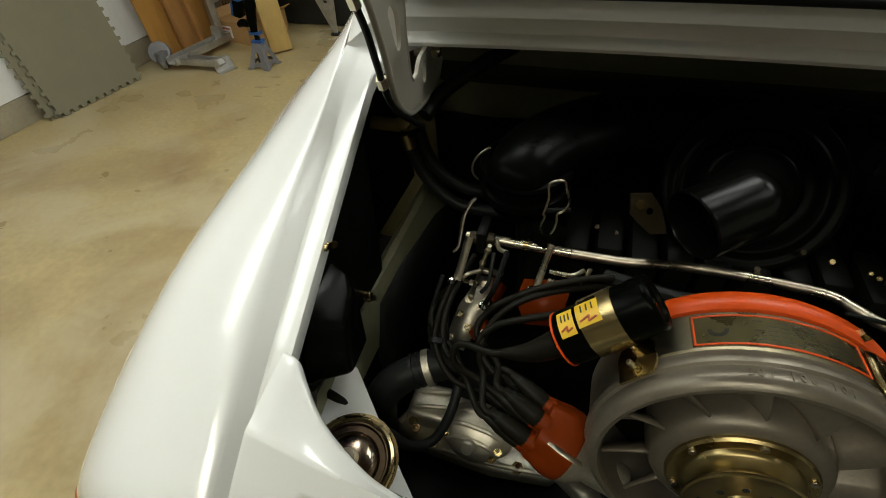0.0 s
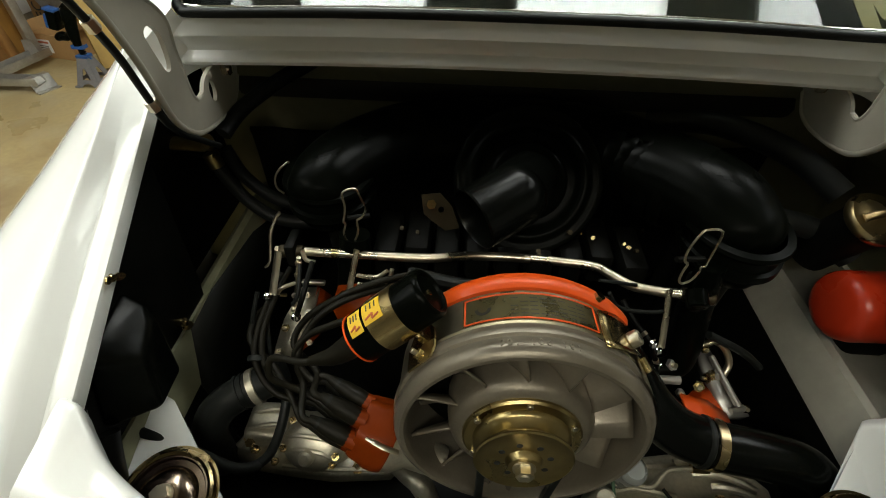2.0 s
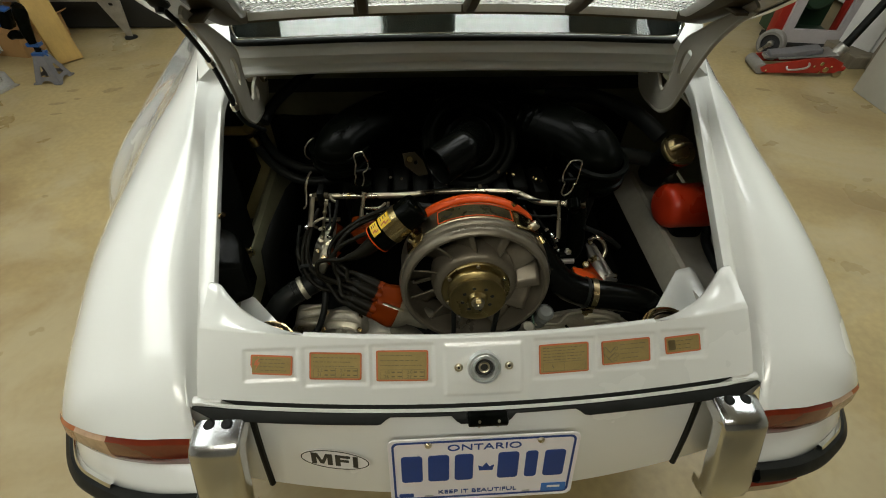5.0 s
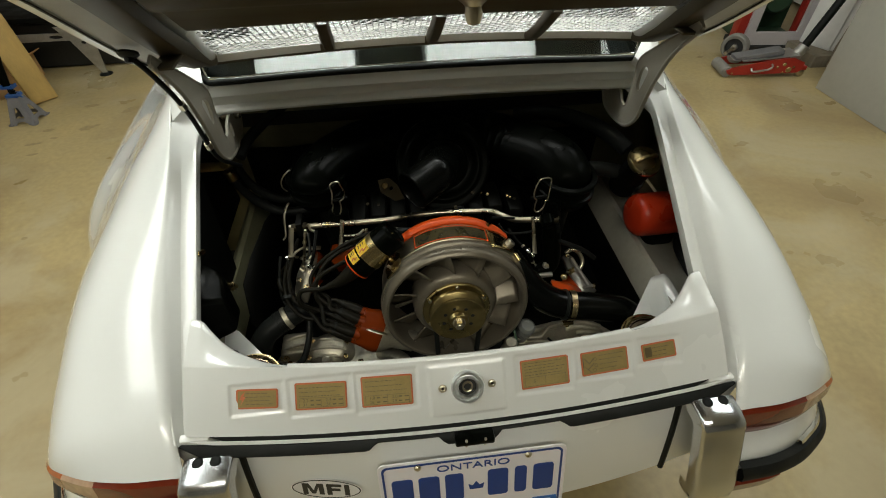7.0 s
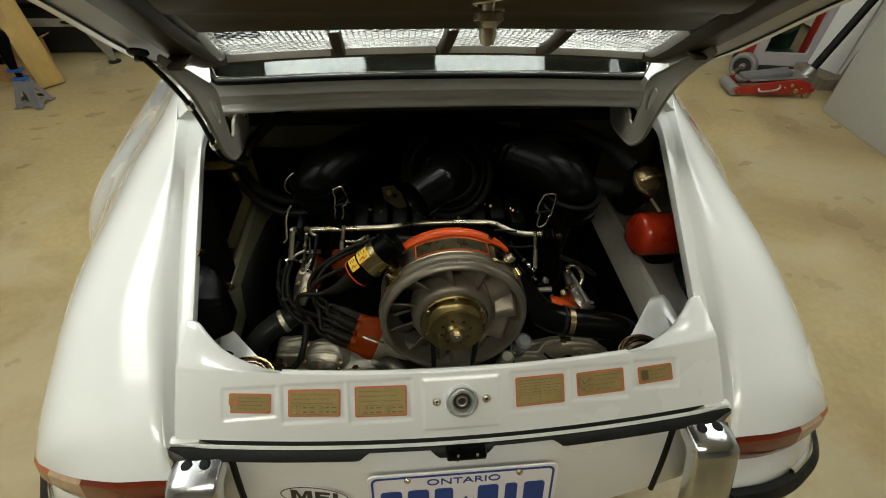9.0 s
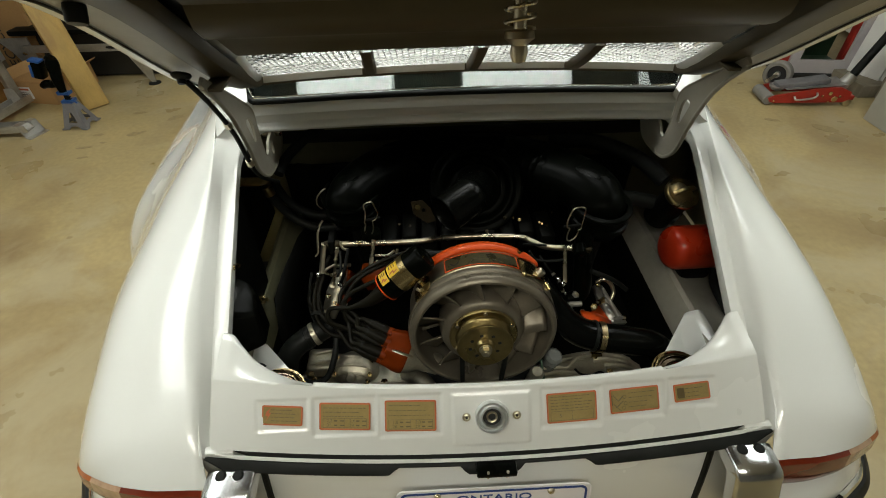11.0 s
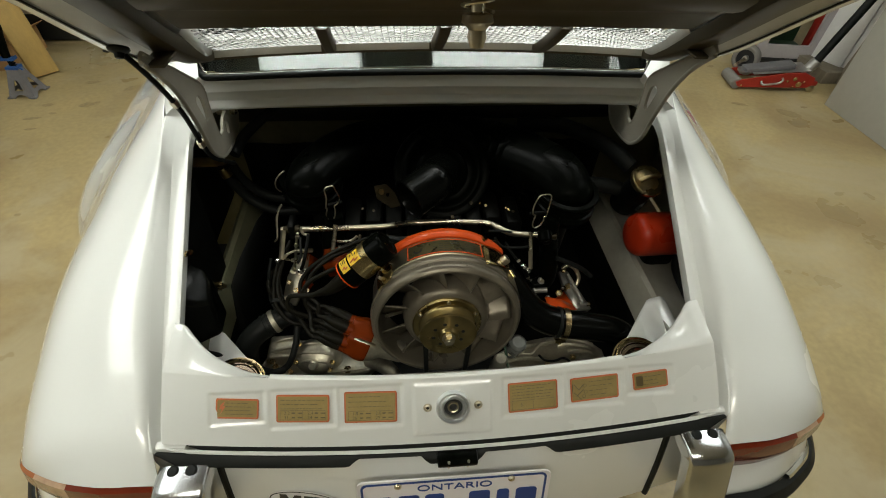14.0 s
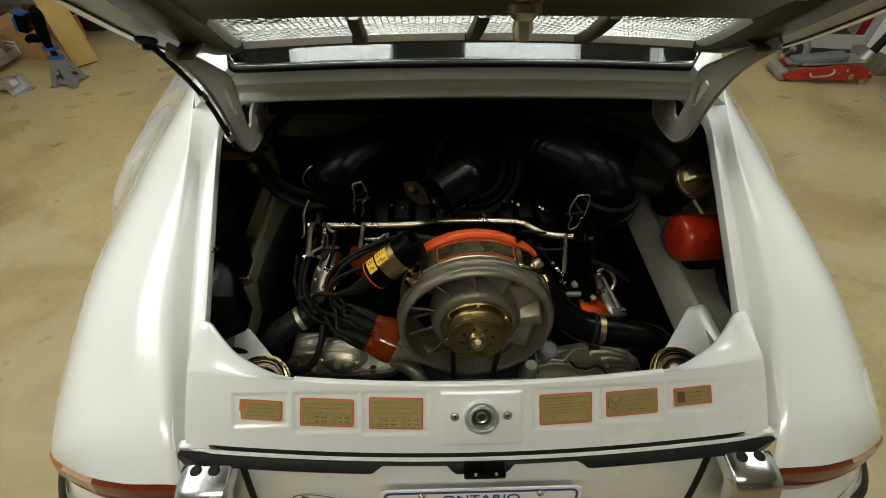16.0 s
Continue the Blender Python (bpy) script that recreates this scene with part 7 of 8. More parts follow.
HOSES = [
    ([(0.20, 0.60, 1.03), (0.29, 0.565, 1.045), (0.37, 0.505, 1.035), (0.415, 0.45, 1.012)], 0.017, "black breather hose to the filler neck"),
    ([(-0.436, 0.506, 0.995), (-0.425, 0.505, 0.960), (-0.398, 0.500, 0.918), (-0.355, 0.492, 0.892), (-0.30, 0.488, 0.890), (-0.26, 0.49, 0.90)], 0.010, "black fuel hose beside the intake arm"),
    ([(-0.425, 0.530, 0.990), (-0.410, 0.530, 0.945), (-0.375, 0.525, 0.912), (-0.33, 0.520, 0.900), (-0.26, 0.52, 0.91)], 0.010, "black fuel hose beside the intake arm"),
    ([(-0.395, 0.485, 1.040), (-0.380, 0.525, 1.057), (-0.345, 0.570, 1.075), (-0.300, 0.625, 1.090)], 0.011, "black hose up to the bulkhead"),
    ([(0.30, 0.46, 0.965), (0.36, 0.46, 0.962), (0.42, 0.45, 0.95), (0.455, 0.42, 0.93)], 0.016, "thick black oil hose"),
    ([(0.535, 0.345, 0.86), (0.525, 0.32, 0.835), (0.525, 0.26, 0.822), (0.530, 0.18, 0.815)], 0.010, "black oil hose below the canister"),
    ([(-0.448, 0.178, 0.812), (-0.406, 0.170, 0.806), (-0.371, 0.165, 0.790), (-0.334, 0.164, 0.756), (-0.310, 0.176, 0.742)], 0.007, "black cable across the mount tray"),
    ([(0.238, 0.300, 0.902), (0.278, 0.300, 0.880), (0.305, 0.302, 0.860), (0.325, 0.30, 0.842)], 0.005, "thin dark rubber hose"),
]
for pts, r, lab in HOSES:
    hs = tube(B(), pts, r, 12, 7)
    tagged(part("hose", hs, RUBBER), lab, "hose", "engine bay hoses")
bm = B()
hexnut(bm, (-0.440, 0.515, 1.006), (-0.438, 0.490, 1.036), 0.0125, 0.009)
rod(bm, (-0.490, 0.508, 1.008), (-0.445, 0.514, 1.004), 0.010, 14)
rod(bm, (-0.436, 0.506, 0.996), (-0.430, 0.504, 0.975), 0.0115, 14)
tagged(part("hose_union", bm, PULLEY), "brass hose union with a hexagonal bolt", "hose fitting")

# red printed bars on the inner side beside the canister
bm = B()
for k in range(5):
    box(bm, (0.5985, 0.262 + 0.011 * k, 0.842), (0.0008, 0.006, 0.018 + 0.008 * (k % 2)))
part("red_print", bm, FOIL_RED, car, "plain red printed bars")

# ---------------------------------------------------------------- garage
GREY_LILAC = material("pale_lilac_grey_paint", (0.46, 0.43, 0.43), 0.5, vary=0.06, scale=6, fine=60, bump=0.04, stain=(0.36, 0.30, 0.28), stain_amount=0.5)
WEATHERED = material("weathered_grey_wood", (0.20, 0.17, 0.12), 0.75, vary=0.2, scale=6, fine=60, bump=0.3, stretch=(5, 5, 0.7), stain=(0.11, 0.09, 0.06), stain_amount=0.6)
bm = B()
box(bm, (0, 1.2, -0.05), (9.0, 10.0, 0.10))
tagged(part("floor", bm, CONCRETE), "worn tan concrete garage floor with stains", "floor", kind="structure")
bm = B()
box(bm, (0, 1.2, 2.80), (9.0, 10.0, 0.10))
tagged(part("ceiling", bm, CEILING), "pale garage ceiling", "ceiling", kind="structure")
bm = B()
box(bm, (-3.60, 1.2, 1.445), (0.16, 10.0, 2.55))
tagged(part("wall_west", bm, WALL), "white painted garage wall", "wall", kind="structure")
bm = B()
box(bm, (-3.605, 1.2, 0.083), (0.16, 10.0, 0.166), bevel=0.006)
tagged(part("curb_west", bm, CURB), "rough concrete curb along the wall", "curb", kind="structure")
bm = B()
box(bm, (4.05, 1.2, 1.40), (0.16, 10.0, 2.7))
tagged(part("wall_east", bm, WALL), "white garage wall", "wall", kind="structure")
bm = B()
box(bm, (0, 5.6, 1.40), (9.0, 0.16, 2.7))
tagged(part("wall_north", bm, GREY_WALL), "dim garage wall", "wall", kind="structure")
# wall out of view, added behind the camera; its grey cuts bounced light
bm = B()
box(bm, (0, -3.4, 1.40), (9.0, 0.16, 2.7))
tagged(part("wall_south", bm, UNSEEN_WALL), "unseen grey wall that limits bounced light", "wall", kind="structure")
bm = B()
box(bm, (3.06, 0.0, 1.1), (0.16, 5.2, 2.2), pose(0, 0, 0, 0, 0, 0), 0.006)
tagged(part("partition", bm, GREY_WALL), "pale grey partition beside the car", "partition", kind="structure")

for k, (lx, ly, lz, sx, sy, watts) in enumerate(LAMPS):
    # side and far fixtures only house the added fill lamps
    fx = empty("ceiling_and_fill_fixture", "unseen white ceiling light, side and far ones added as fill", "ceiling light", "ceiling lights", at=(lx, ly, 2.72))
    part("housing", box(B(), (lx, ly, 2.715), (sx + 0.04, sy + 0.04, 0.06), bevel=0.008), WALL, fx)
    part("diffuser", box(B(), (lx, ly, 2.677), (sx, sy, 0.012), bevel=0.004), TUBE_GLOW, fx)

# ---- foam mat leaning on the wall
mat = empty("foam_mat", "grey interlocking foam floor mat leaning on the wall", "foam mat", at=(-3.37, 2.187, 0))
mw = 0.62
teeth = []
N = 10
for k in range(N):
    a, b_ = -mw / 2 + mw * k / N, -mw / 2 + mw * (k + 1) / N
    w = b_ - a
    teeth += [(a + w * 0.02, 0.0), (a + w * 0.10, 0.024), (a + w * 0.42, 0.024), (a + w * 0.50, 0.0), (a + w * 0.98, 0.0)]
outline = [(x, y) for x, y in teeth] + [(mw / 2, 0.0)]
right2 = []
for k in range(10):
    y0, y1 = 0.02 + 0.062 * k, 0.02 + 0.062 * (k + 1)
    right2 += [(mw / 2, y0 + 0.005), (mw / 2 + 0.022, y0 + 0.010), (mw / 2 + 0.022, y0 + 0.028), (mw / 2, y0 + 0.033)]
topl = [(mw / 2, 0.66), (-mw / 2, 0.66)]
left2 = [(-x, y) for x, y in right2[::-1]]
ml = Matrix.Translation((-3.372, 2.185, 0.0)) @ Matrix.Rotation(radians(83.9), 4, "Z") @ Matrix.Rotation(radians(82), 4, "X")
part("mat_tile", plate(B(), outline + right2 + topl + left2, 0.013, ml), MAT, mat)
ml2 = Matrix.Translation((-3.400, 2.135, 0.002)) @ Matrix.Rotation(radians(83.9), 4, "Z") @ Matrix.Rotation(radians(83), 4, "X")
part("mat_tile", plate(B(), outline + right2 + topl + left2, 0.013, ml2), MAT, mat)

# ---- boards that lean beside it
def board(foot, top, w, t, mat_, label, turn=0):
    f, q = V(foot), V(top)
    ob = empty("board", label, "board", "leaning boards", at=foot)
    m = axis(f, q) @ pose(0, 0, 0, 0, 0, turn)
    h = (q - f).length
    part("plank", box(B(), (0, 0, h / 2), (w, t, h), m, 0.004), mat_, ob)
    return ob


AMBER_WOOD = material("varnished_plank", (0.37, 0.185, 0.042), 0.4, vary=0.16, scale=4, fine=30, bump=0.1, stretch=(6, 6, 0.6), stain=(0.20, 0.09, 0.025), stain_amount=0.6)


def wall_board(y0, y1, foot, thick, mat_, label, lean=6.0):
    """A tall plank whose broad face looks into the room, leaning on the west wall."""
    ob = empty("board", label, "board", "leaning boards", at=(foot, (y0 + y1) / 2, 0))
    part("plank", box(B(), (0, 0, 0.955), (thick, y1 - y0, 1.9), pose(foot, (y0 + y1) / 2, 0.004, 0, -lean, 0), 0.004), mat_, ob)


wall_board(2.715, 2.960, -3.300, 0.022, AMBER_WOOD, "wide tall orange-brown board leaning on the wall", 5.6)
wall_board(2.925, 3.090, -3.262, 0.030, BROWN_WOOD, "tall dark brown board leaning on the wall", 6.2)
wall_board(3.094, 3.170, -3.250, 0.045, BROWN_WOOD, "tall narrow brown plank leaning on the wall", 6.0)
wall_board(3.174, 3.330, -3.255, 0.030, AMBER_WOOD, "tall brown plank leaning on the wall", 6.0)
board((-2.560, 3.165, 0.006), (-2.865, 3.45, 1.25), 0.165, 0.045, WOOD, "thick pale wooden beam leaning upright", 4)

# ---- galvanised steel stand with a caster
stand = empty("steel_stand", "galvanised steel stand of welded channel with a caster", "steel stand", at=(-3.0, 2.8, 0))
bm = B()
def channel(bm, p, q, w, h, t=0.006):
    m = axis(p, q)
    ln = (V(q) - V(p)).length
    for c, s_ in (((0, 0, ln / 2), (w, t, ln)), ((-w / 2 + t / 2, h / 2, ln / 2), (t, h, ln)), ((w / 2 - t / 2, h / 2, ln / 2), (t, h, ln))):
        box(bm, c, s_, m, 0.0015)
channel(bm, (-3.12, 2.735, 0.045), (-2.79, 2.750, 0.045), 0.085, 0.045)
part("cross_rail", bm, GALV, stand)
u, e = V((0.939, -0.346, 0)), V((0.346, 0.939, 0))
ro = V((-2.727, 2.815, 0)) - u * 0.06
part("rail_end", plate(B(), [(-0.06, 0.082), (-0.01, 0.082), (0.022, 0.006), (0.06, 0.006), (0.06, 0.0), (0.018, 0.0), (-0.014, 0.076), (-0.06, 0.076)], 0.142, Matrix(((u.x, 0, -e.x, ro.x), (u.y, 0, -e.y, ro.y), (0, 1, 0, ro.z), (0, 0, 0, 1)))), GALV, stand)
bm = B()
channel(bm, (-3.165, 2.665, 0.050), (-3.090, 3.230, 0.050), 0.095, 0.050)
part("base_tube", bm, GALV, stand)
bm = B()
box(bm, (0, 0, 0.62), (0.055, 0.07, 1.24), axis((-3.130, 3.200, 0.05), (-3.160, 3.215, 1.2)), 0.004)
part("upright", bm, GALV, stand)
bm = B()
plate(bm, [(-0.05, 0.0), (0.05, 0.0), (0.03, 0.12), (-0.03, 0.12)], 0.006, pose(-3.125, 3.160, 0.05, 90, 0, 10))
part("gusset_plate", bm, GALV, stand)
cas = part("caster", lathe(B(), [(0, -0.02), (0.03, -0.02), (0.055, -0.018), (0.062, -0.010), (0.062, 0.010), (0.055, 0.018), (0.03, 0.02), (0, 0.02)], pose(-3.275, 2.70, 0.063, 0, 90, 35), 28), GREY_TYRE, stand)
bm = B()
box(bm, (-3.255, 2.69, 0.10), (0.06, 0.09, 0.07), pose(0, 0, 0), 0.01)
lathe(bm, [(0, 0), (0.07, 0), (0.08, 0.02), (0.075, 0.05), (0, 0.055)], pose(-3.30, 2.735, 0.10, 60, 0, 30), 20)
part("caster_fork", bm, GREY_STEEL, cas)

# ---- cardboard boxes
def carton(c, s, turn, label, tip=0.0, labelled=True):
    ob = empty("cardboard_box", label, "cardboard box", "cartons", at=c)
    m = pose(c[0], c[1], c[2], 0, tip, turn)
    bm = B()
    w, d, h = s
    t = 0.005
    for cc_, ss in (((0, 0, t / 2), (w, d, t)), ((0, -d / 2, h / 2), (w, t, h)), ((0, d / 2, h / 2), (w, t, h)), ((-w / 2, 0, h / 2), (t, d, h)), ((w / 2, 0, h / 2), (t, d, h))):
        box(bm, cc_, ss, m)
    part("carton", bm, CARD, ob)
    for sx in (-1, 1):
        part("flap", box(B(), (0, 0, 0.05), (t, d * 0.95, 0.10), m @ pose(sx * w / 2, 0, h, 0, sx * 62, 0)), CARD, ob)
    if labelled:
        lb = part("shipping_label", box(B(), (-w * 0.22, -d / 2 - 0.004, h * 0.50), (w * 0.36, 0.002, h * 0.55), m), WHITE_LABEL, ob, "white shipping label")
        part("label_bar", box(B(), (-w * 0.22, -d / 2 - 0.0058, h * 0.66), (w * 0.28, 0.001, h * 0.08), m), FOIL_RED, lb)
        for k in range(3):
            part("label_line", box(B(), (-w * 0.24, -d / 2 - 0.0058, h * (0.50 - 0.08 * k)), (w * (0.26 - 0.05 * k), 0.001, h * 0.025), m), INK_AND_SHADE, lb)
    return ob


carton((-3.008, 3.49, 0.0), (0.335, 0.44, 0.165), -12, "open cardboard box with a white label and raised flaps")
# tall carton that stands behind, printed with large letters
tall = empty("printed_carton", "tall brown cardboard carton with large dark print", "cardboard box", "cartons", at=(-3.50, 3.95, 0))
part("carton", box(B(), (-3.50, 3.95, 0.60), (0.62, 0.36, 1.2), bevel=0.006), CARD, tall)
lettering("carton_print", "RECYCLE", 0.105, INK_AND_SHADE, tall, pose(-3.45, 3.764, 0.055, 90, -90, 0), 0.0005, "LEFT")
part("tape", box(B(), (-3.72, 3.767, 0.60), (0.06, 0.002, 1.19)), YELLOW, tall, "yellow tape")

# ---- jack stand: splayed base, ratchet bar and blue top
def jack_stand():
    ob = empty("jack_stand", "grey and blue steel jack stand on the floor", "jack stand", "jack stands", at=(0, 0, 0))
    bm = B()
    base, topw, h = 0.078, 0.030, 0.172
    for k in range(4):
        m = pose(0, 0, 0, 0, 0, 90 * k + 45)
        a = math.sqrt(2)
        rows = []
        lo, hi = base, topw
        outer = [(-lo, 0.0), (-lo + 0.036, 0.0), (-lo + 0.044, 0.012), (-0.016, 0.022), (0.016, 0.022), (lo - 0.044, 0.012), (lo - 0.036, 0.0), (lo, 0.0), (hi, h), (-hi, h)]
        lean = math.atan2(lo - hi, h)
        pm_ = pose(0, 0, 0, 0, 0, 90 * k) @ Matrix.Translation((0, -lo, 0)) @ Matrix.Rotation(radians(90) - lean, 4, "X")
        plate(bm, [(x, y / math.cos(lean)) for x, y in outer], 0.004, pm_, [[(-0.028, 0.048), (0.028, 0.048), (0.010, 0.115), (-0.010, 0.115)]])
    part("base", bm, GREY_STEEL, ob)
    for sx in (-1, 1):
        for sy in (-1, 1):
            part("foot_plate", box(B(), (sx * base * 0.93, sy * base * 0.93, 0.005), (0.034, 0.034, 0.010), bevel=0.003), GREY_STEEL, ob)
    part("collar", box(B(), (0, 0, 0.180), (0.074, 0.066, 0.020), bevel=0.004), BLUE_PAINT, ob, "blue painted collar")
    bm = B()
    box(bm, (0, 0, 0.205), (0.028, 0.022, 0.07), bevel=0.003)
    for k in range(3):
        box(bm, (0.017, 0, 0.190 + 0.016 * k), (0.012, 0.018, 0.009), pose(0, 0, 0), 0.002)
    part("ratchet_bar", bm, BLACK_STEEL, ob)
    part("saddle", plate(B(), [(-0.055, 0.0), (0.055, 0.0), (0.055, 0.022), (0.03, 0.014), (-0.03, 0.014), (-0.055, 0.022)], 0.05, pose(0, 0.025, 0.228, 90, 0, 0) @ Matrix.Diagonal((0.7, 1, 1, 1))), BLUE_PAINT, ob)
    part("lever", tube(B(), [(0.02, -0.03, 0.19), (0.05, -0.035, 0.195), (0.078, -0.038, 0.178)], 0.006, 8, 4), BLUE_PAINT, ob)
    return ob


js = jack_stand()
js.matrix_basis = pose(-2.540, 2.892, 0.0, 0, 0, -2)

# cordless tool propped upright on the stand's saddle
drill = empty("cordless_driver", "black cordless driver with a blue battery propped on the stand", "power tool", at=(-2.56, 2.90, 0.245))
part("tool_body", tube(B(), [(-2.548, 2.895, 0.240), (-2.552, 2.905, 0.30), (-2.552, 2.92, 0.36), (-2.545, 2.93, 0.42), (-2.535, 2.93, 0.455)], [0.022, 0.032, 0.036, 0.040, 0.030], 14, 5), BLACK_PLASTIC, drill)
part("tool_grip", tube(B(), [(-2.565, 2.92, 0.30), (-2.61, 2.925, 0.285), (-2.655, 2.93, 0.285), (-2.69, 2.93, 0.27)], [0.030, 0.026, 0.028, 0.020], 12, 5), BLACK_PLASTIC, drill)
bm = B()
box(bm, (0, 0, 0), (0.060, 0.075, 0.115), pose(-2.648, 2.93, 0.385, 0, 14, 0), 0.012)
part("battery_base", bm, BLACK_PLASTIC, drill)
bm = B()
box(bm, (0, 0, 0), (0.070, 0.066, 0.016), pose(-2.640, 2.928, 0.446, 0, 14, 0), 0.006)
box(bm, (0, 0, 0), (0.016, 0.066, 0.085), pose(-2.680, 2.922, 0.385, 0, 14, 0), 0.006)
part("battery", bm, BLUE_PAINT, drill, "blue battery pack")
part("belt_hook", tube(B(), [(-2.575, 2.93, 0.455), (-2.545, 2.93, 0.475), (-2.510, 2.93, 0.462)], 0.007, 8, 4), BLACK_STEEL, drill)

# ---- low black bench on folding steel legs, with dark storage below it
bench = empty("work_bench", "dark bench with angled grey metal legs", "bench", at=(-2.6, 4.2, 0))
part("bench_top", box(B(), (-2.75, 4.25, 0.40), (1.1, 1.2, 0.04), bevel=0.01), BLACK_STEEL, bench)
for x, y in ((-2.31, 3.61), (-3.2, 3.66), (-2.31, 4.8)):
    bm = B()
    plate(bm, [(-0.016, 0.0), (0.016, 0.0), (0.032, 0.27), (0.028, 0.36), (-0.20, 0.36), (-0.13, 0.26)], 0.010, pose(x, y, 0.01, 90, 0, 4), [oval(0.018, 0.012, 14, -0.045, 0.24)])
    leg = part("bench_leg", bm, GALV, bench)
    part("bench_foot", lathe(B(), [(0, 0), (0.048, 0), (0.048, 0.006), (0.014, 0.014), (0, 0.014)], Matrix.Translation((x, y, 0)), 18), RUBBER, leg)
bm = B()
plate(bm, rounded(0.92, 0.055, 0.01), 0.012, pose(-2.76, 3.63, 0.29, 90, 0, 0), [oval(0.05, 0.014, 14, -0.1, 0), oval(0.05, 0.014, 14, 0.22, 0)])
part("cross_bar", bm, GALV, bench)
bin_ = empty("storage_bin", "black storage bin under the bench", "storage bin", at=(-2.75, 4.2, 0))
part("bin", box(B(), (-2.62, 4.25, 0.18), (1.2, 0.95, 0.35), bevel=0.03), DARK, bin_)
tagged(part("loose_tyre", lathe(B(), [(0.19, -0.09), (0.27, -0.10), (0.31, -0.08), (0.32, 0), (0.31, 0.08), (0.27, 0.10), (0.19, 0.09), (0.18, 0), (0.19, -0.09)], pose(-2.2, 4.55, 0.32, 90, 0, 20), 40), TYRE), "black tyre standing behind the bench", "tyre")

# ---- red trolley jack
jack = empty("trolley_jack", "low red trolley jack with a steel handle", "trolley jack", at=(2.70, 2.86, 0))
jd = V((0.992, -0.125, 0))
jn = V((0.125, 0.992, 0))
jo = V((2.44, 2.85, 0))
jm = Matrix(((jd.x, jn.x, 0, jo.x), (jd.y, jn.y, 0, jo.y), (0, 0, 1, 0), (0, 0, 0, 1)))
for y in (0.0, 0.20):
    bm = B()
    plate(bm, [(0.0, 0.030), (0.03, 0.022), (0.50, 0.040), (0.53, 0.06), (0.53, 0.115), (0.44, 0.150), (0.30, 0.135), (0.02, 0.078), (-0.02, 0.055)], 0.010, jm @ Matrix.Translation((0, y, 0)) @ Matrix.Rotation(radians(90), 4, "X"))
    side = part("side_plate", bm, RED_TOOL, jack)
    for x, z, r in ((0.385, 0.105, 0.014), (0.34, 0.085, 0.008), (0.43, 0.065, 0.020), (0.395, 0.045, 0.007), (0.46, 0.085, 0.008), (0.022, 0.040, 0.006)):
        part("bolt", rod(B(), jm @ V((x, y - 0.010, z)), jm @ V((x, y - 0.020, z)), r, 14, bevel=0.002), BRASS, side)
part("side_handle", tube(B(), [jm @ V(q) for q in ((0.155, -0.012, 0.075), (0.165, -0.035, 0.060), (0.26, -0.038, 0.075), (0.29, -0.035, 0.095), (0.295, -0.012, 0.105))], 0.007, 10, 5), GALV, jack, "bright side handle")
part("lift_arm", box(B(), (0.24, 0.095, 0.105), (0.34, 0.10, 0.035), jm @ pose(0, 0, 0, 0, -9, 0), 0.006), GREY_STEEL, jack)
part("cover", plate(B(), [(0.10, 0.02), (0.50, 0.02), (0.50, 0.18), (0.10, 0.18)], 0.004, jm @ pose(0, 0, 0.098, 0, -6, 0)), GALV, jack, "bare steel cover plate")
part("jack_saddle", lathe(B(), [(0, 0), (0.035, 0), (0.040, 0.012), (0.052, 0.016), (0.055, 0.028), (0.048, 0.030), (0.044, 0.022), (0, 0.022)], jm @ Matrix.Translation((0.065, 0.095, 0.085)), 28), GALV, jack)
part("front_roller", rod(B(), jm @ V((-0.005, 0.0, 0.042)), jm @ V((-0.005, 0.20, 0.042)), 0.040, 24, bevel=0.006), GREY_TYRE, jack, "grey steel front roller")
for y in (0.02, 0.18):
    cs = part("rear_caster", lathe(B(), [(0, -0.014), (0.022, -0.014), (0.030, -0.008), (0.030, 0.008), (0.022, 0.014), (0, 0.014)], jm @ Matrix.Translation((0.545, y, 0.030)) @ Matrix.Rotation(radians(90), 4, "X"), 20), STEEL, jack)
    part("caster_fork", box(B(), (0.545, y, 0.070), (0.05, 0.05, 0.030), jm, 0.005), RED_TOOL, cs)
part("handle_socket", rod(B(), jm @ V((0.50, 0.10, 0.10)), jm @ V((0.55, 0.10, 0.20)), 0.040, 18, bevel=0.004), GALV, jack)
part("handle", rod(B(), jm @ V((0.54, 0.10, 0.17)), jm @ V((0.80, 0.13, 0.95)), 0.028, 16), RUBBER, jack, "long dark padded handle")

# ---- red machine on wheels behind it
trolley = empty("wheeled_machine", "red and grey wheeled machine with a window", "machine", at=(3.0, 3.40, 0))
tm = pose(3.02, 3.42, 0, 0, 0, -8)
fr = tm @ Matrix.Translation((0, -0.10, 0)) @ Matrix.Rotation(radians(90), 4, "X")
bm = B()
plate(bm, rounded(0.50, 0.56, 0.015, 3, 0.07, 0.33), 0.03, fr, [rounded(0.34, 0.42, 0.008, 3, 0.06, 0.36)])
part("front_frame", bm, GREY_LILAC, trolley, "pale grey window frame")
bm = B()
for c, sz in (((0.07, 0.26, 0.33), (0.50, 0.01, 0.56)), ((0.07, 0.08, 0.055), (0.50, 0.36, 0.01)), ((-0.175, 0.08, 0.33), (0.01, 0.36, 0.56)), ((0.07, 0.08, 0.605), (0.50, 0.36, 0.01))):
    box(bm, c, sz, tm)
part("cabinet", bm, GREEN, trolley)
part("inner_wall", box(B(), (0.245, -0.04, 0.33), (0.03, 0.07, 0.50), tm, 0.004), RED_TOOL, trolley)
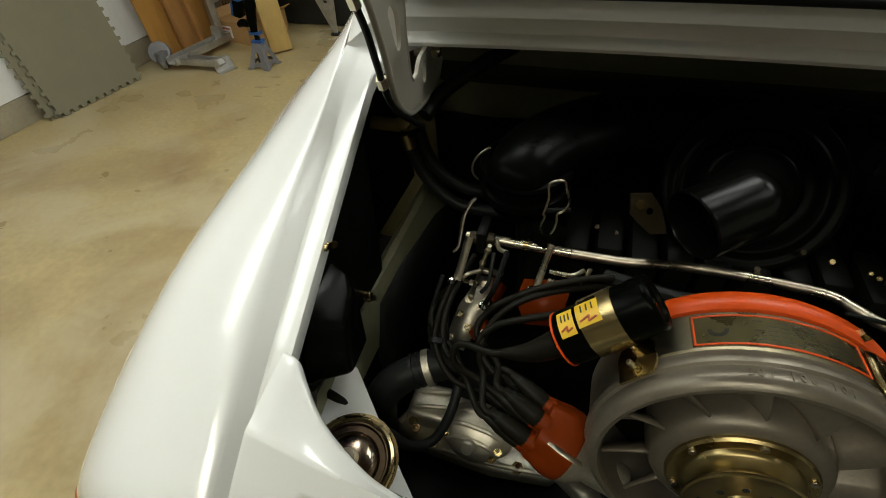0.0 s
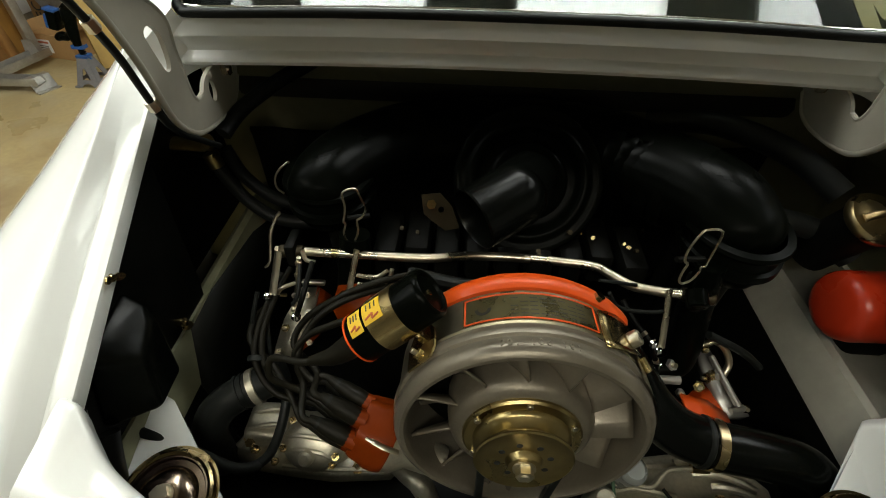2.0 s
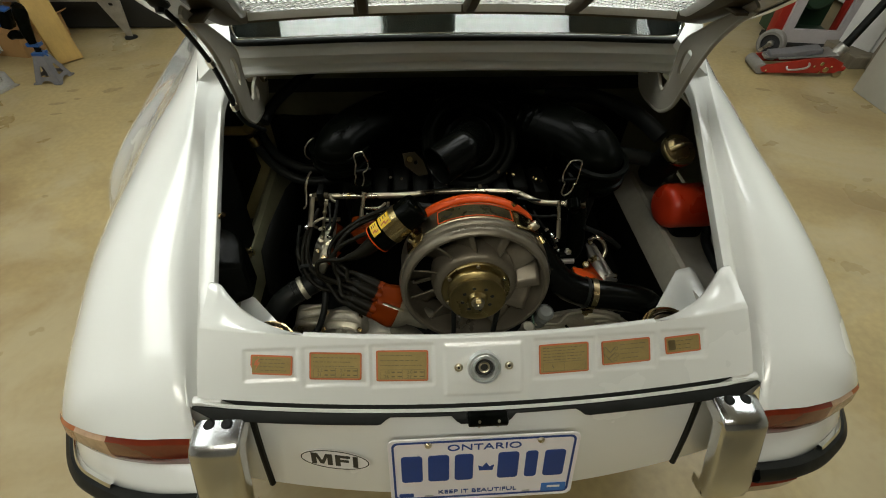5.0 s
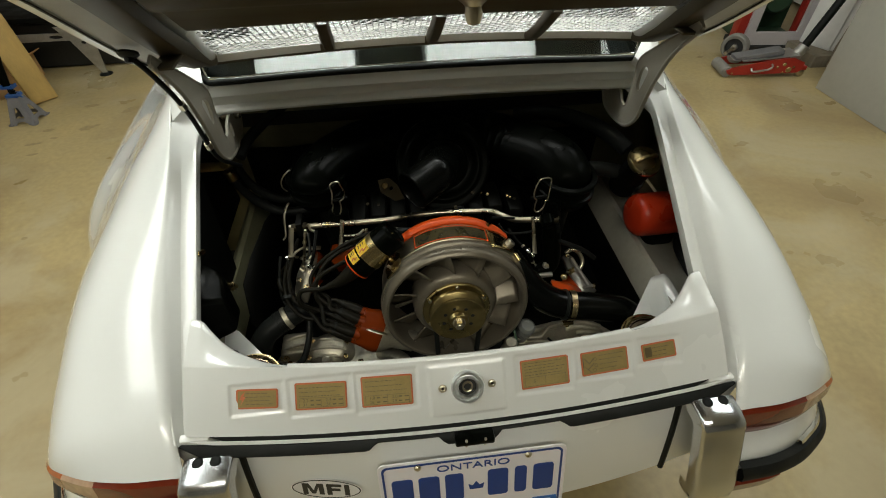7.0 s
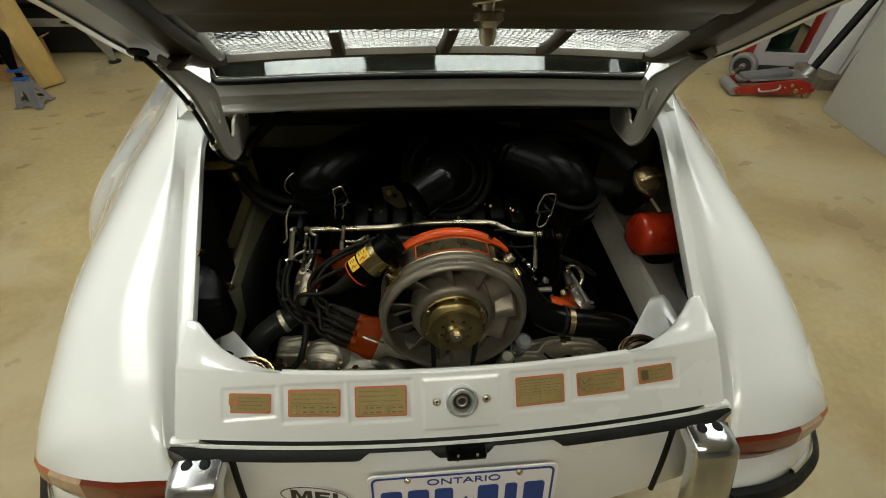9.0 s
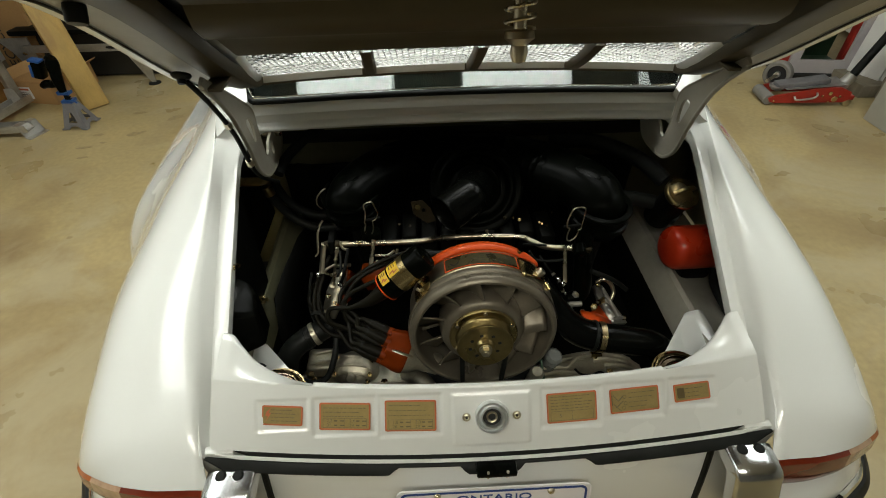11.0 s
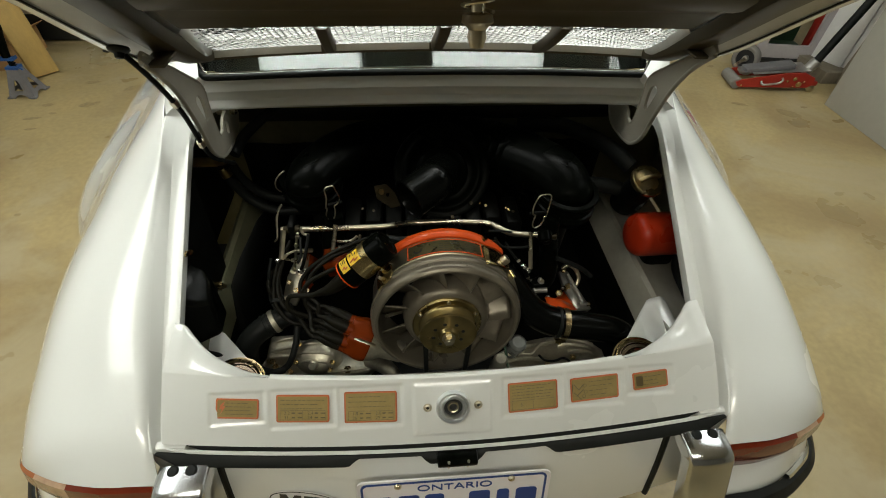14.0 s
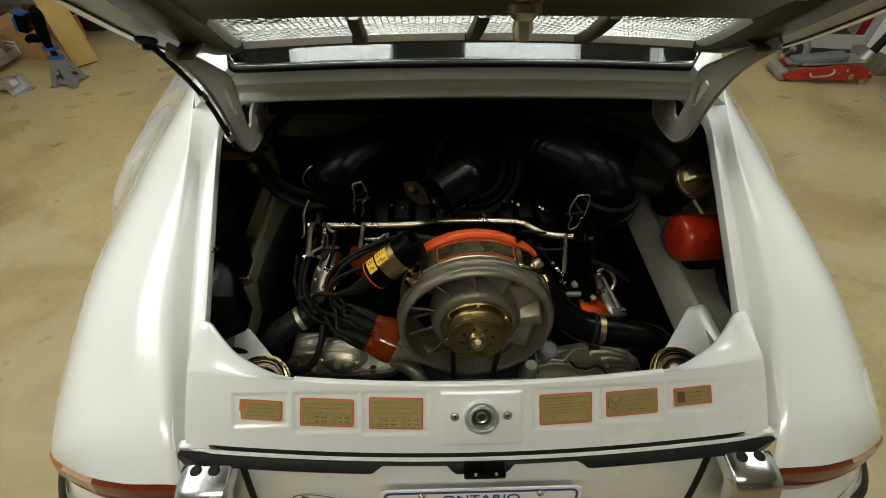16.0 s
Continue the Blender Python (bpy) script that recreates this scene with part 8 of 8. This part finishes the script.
part("side_panel", box(B(), (-0.215, -0.06, 0.33), (0.07, 0.10, 0.56), tm, 0.008), RED_TOOL, trolley, "faded red side panel")
part("drum", lathe(B(), [(0, -0.1), (0.10, -0.1), (0.12, -0.08), (0.12, 0.08), (0.10, 0.1), (0, 0.1)], tm @ pose(0.07, 0.12, 0.36, 90, 20, 0), 24), GREEN, trolley)
part("skid", box(B(), (0.07, 0.0, 0.022), (0.54, 0.30, 0.044), tm, 0.006), DARK, trolley)
wm = pose(2.66, 3.17, 0.100, 90, 0, -52)
wh = part("wheel", lathe(B(), [(0.068, -0.030), (0.088, -0.034), (0.098, -0.026), (0.100, 0), (0.098, 0.026), (0.088, 0.034), (0.068, 0.030)], wm, 36), GREY_TYRE, trolley)
part("hub", lathe(B(), [(0, -0.034), (0.016, -0.034), (0.022, -0.026), (0.022, 0.03), (0, 0.03)], wm, 18), GALV, wh)
part("wheel_disc", lathe(B(), [(0.02, -0.004), (0.07, -0.012), (0.07, 0.006), (0.02, 0.004)], wm, 28), TYRE, wh)
for k in range(5):
    a = 2 * math.pi * k / 5 + 0.3
    part("spoke", rod(B(), wm @ V((0.018 * math.cos(a), 0.018 * math.sin(a), -0.018)), wm @ V((0.070 * math.cos(a), 0.070 * math.sin(a), -0.016)), 0.008, 8), GREY_STEEL, wh)
part("axle", rod(B(), wm @ V((0, 0, 0.0)), wm @ V((0, 0, 0.20)), 0.012, 10), STEEL, trolley)

# ---- panels and poles beside the partition
board((3.30, 3.12, 0.09), (3.40, 3.16, 1.9), 0.24, 0.02, WALL, "white panel standing behind the jack", 0)
board((3.385, 2.96, 0.07), (3.46, 3.00, 1.9), 0.16, 0.02, WALL, "narrow white panel standing behind the jack", -10)
board((3.30, 2.86, 0.005), (3.50, 2.88, 1.5), 0.16, 0.05, WEATHERED, "weathered wooden post leaning by the partition", -20)
bm = B()
box(bm, (3.34, 3.09, 0.045), (0.34, 0.34, 0.09), bevel=0.006)
tagged(part("low_plinth", bm, WEATHERED), "low weathered plinth below the white panels", "plinth")
bm = B()
tube(bm, [(2.93, 1.72, 0.0), (2.92, 1.74, 0.04), (2.935, 1.78, 0.10)], [0.05, 0.05, 0.03], 12, 4)
tagged(part("white_foot", bm, WALL), "white painted foot of a stand by the partition", "stand foot")

# dark stains on the floor, thin sheets of oil
for x, y, a, b_, tr in ((2.63, 2.48, 0.075, 0.045, -40), (2.45, 3.25, 0.03, 0.015, 10), (-2.05, 2.75, 0.02, 0.012, 30), (-2.35, 2.55, 0.05, 0.014, 12), (-2.3, 2.42, 0.03, 0.010, 12), (-1.75, 2.85, 0.025, 0.012, -10), (-2.10, 2.72, 0.050, 0.030, 20), (-2.346, 2.722, 0.035, 0.018, 10), (-2.26, 2.61, 0.022, 0.012, 0), (-1.9, 2.95, 0.06, 0.03, 40), (-2.2, 3.05, 0.05, 0.02, 10), (2.80, 2.56, 0.025, 0.012, 0), (2.35, 2.62, 0.05, 0.018, -20), (-1.95, 1.6, 0.015, 0.010, 0)):
    rnd = random.Random(int(x * 100))
    bm = B()
    pts = [((a * (0.8 + 0.4 * rnd.random())) * math.cos(t), (b_ * (0.8 + 0.4 * rnd.random())) * math.sin(t)) for t in [2 * math.pi * k / 18 for k in range(18)]]
    plate(bm, pts, 0.0008, pose(x, y, 0.0006, 0, 0, tr))
    tagged(part("oil_stain", bm, OILY), "dark oil stain on the concrete", "stain", "floor stains")
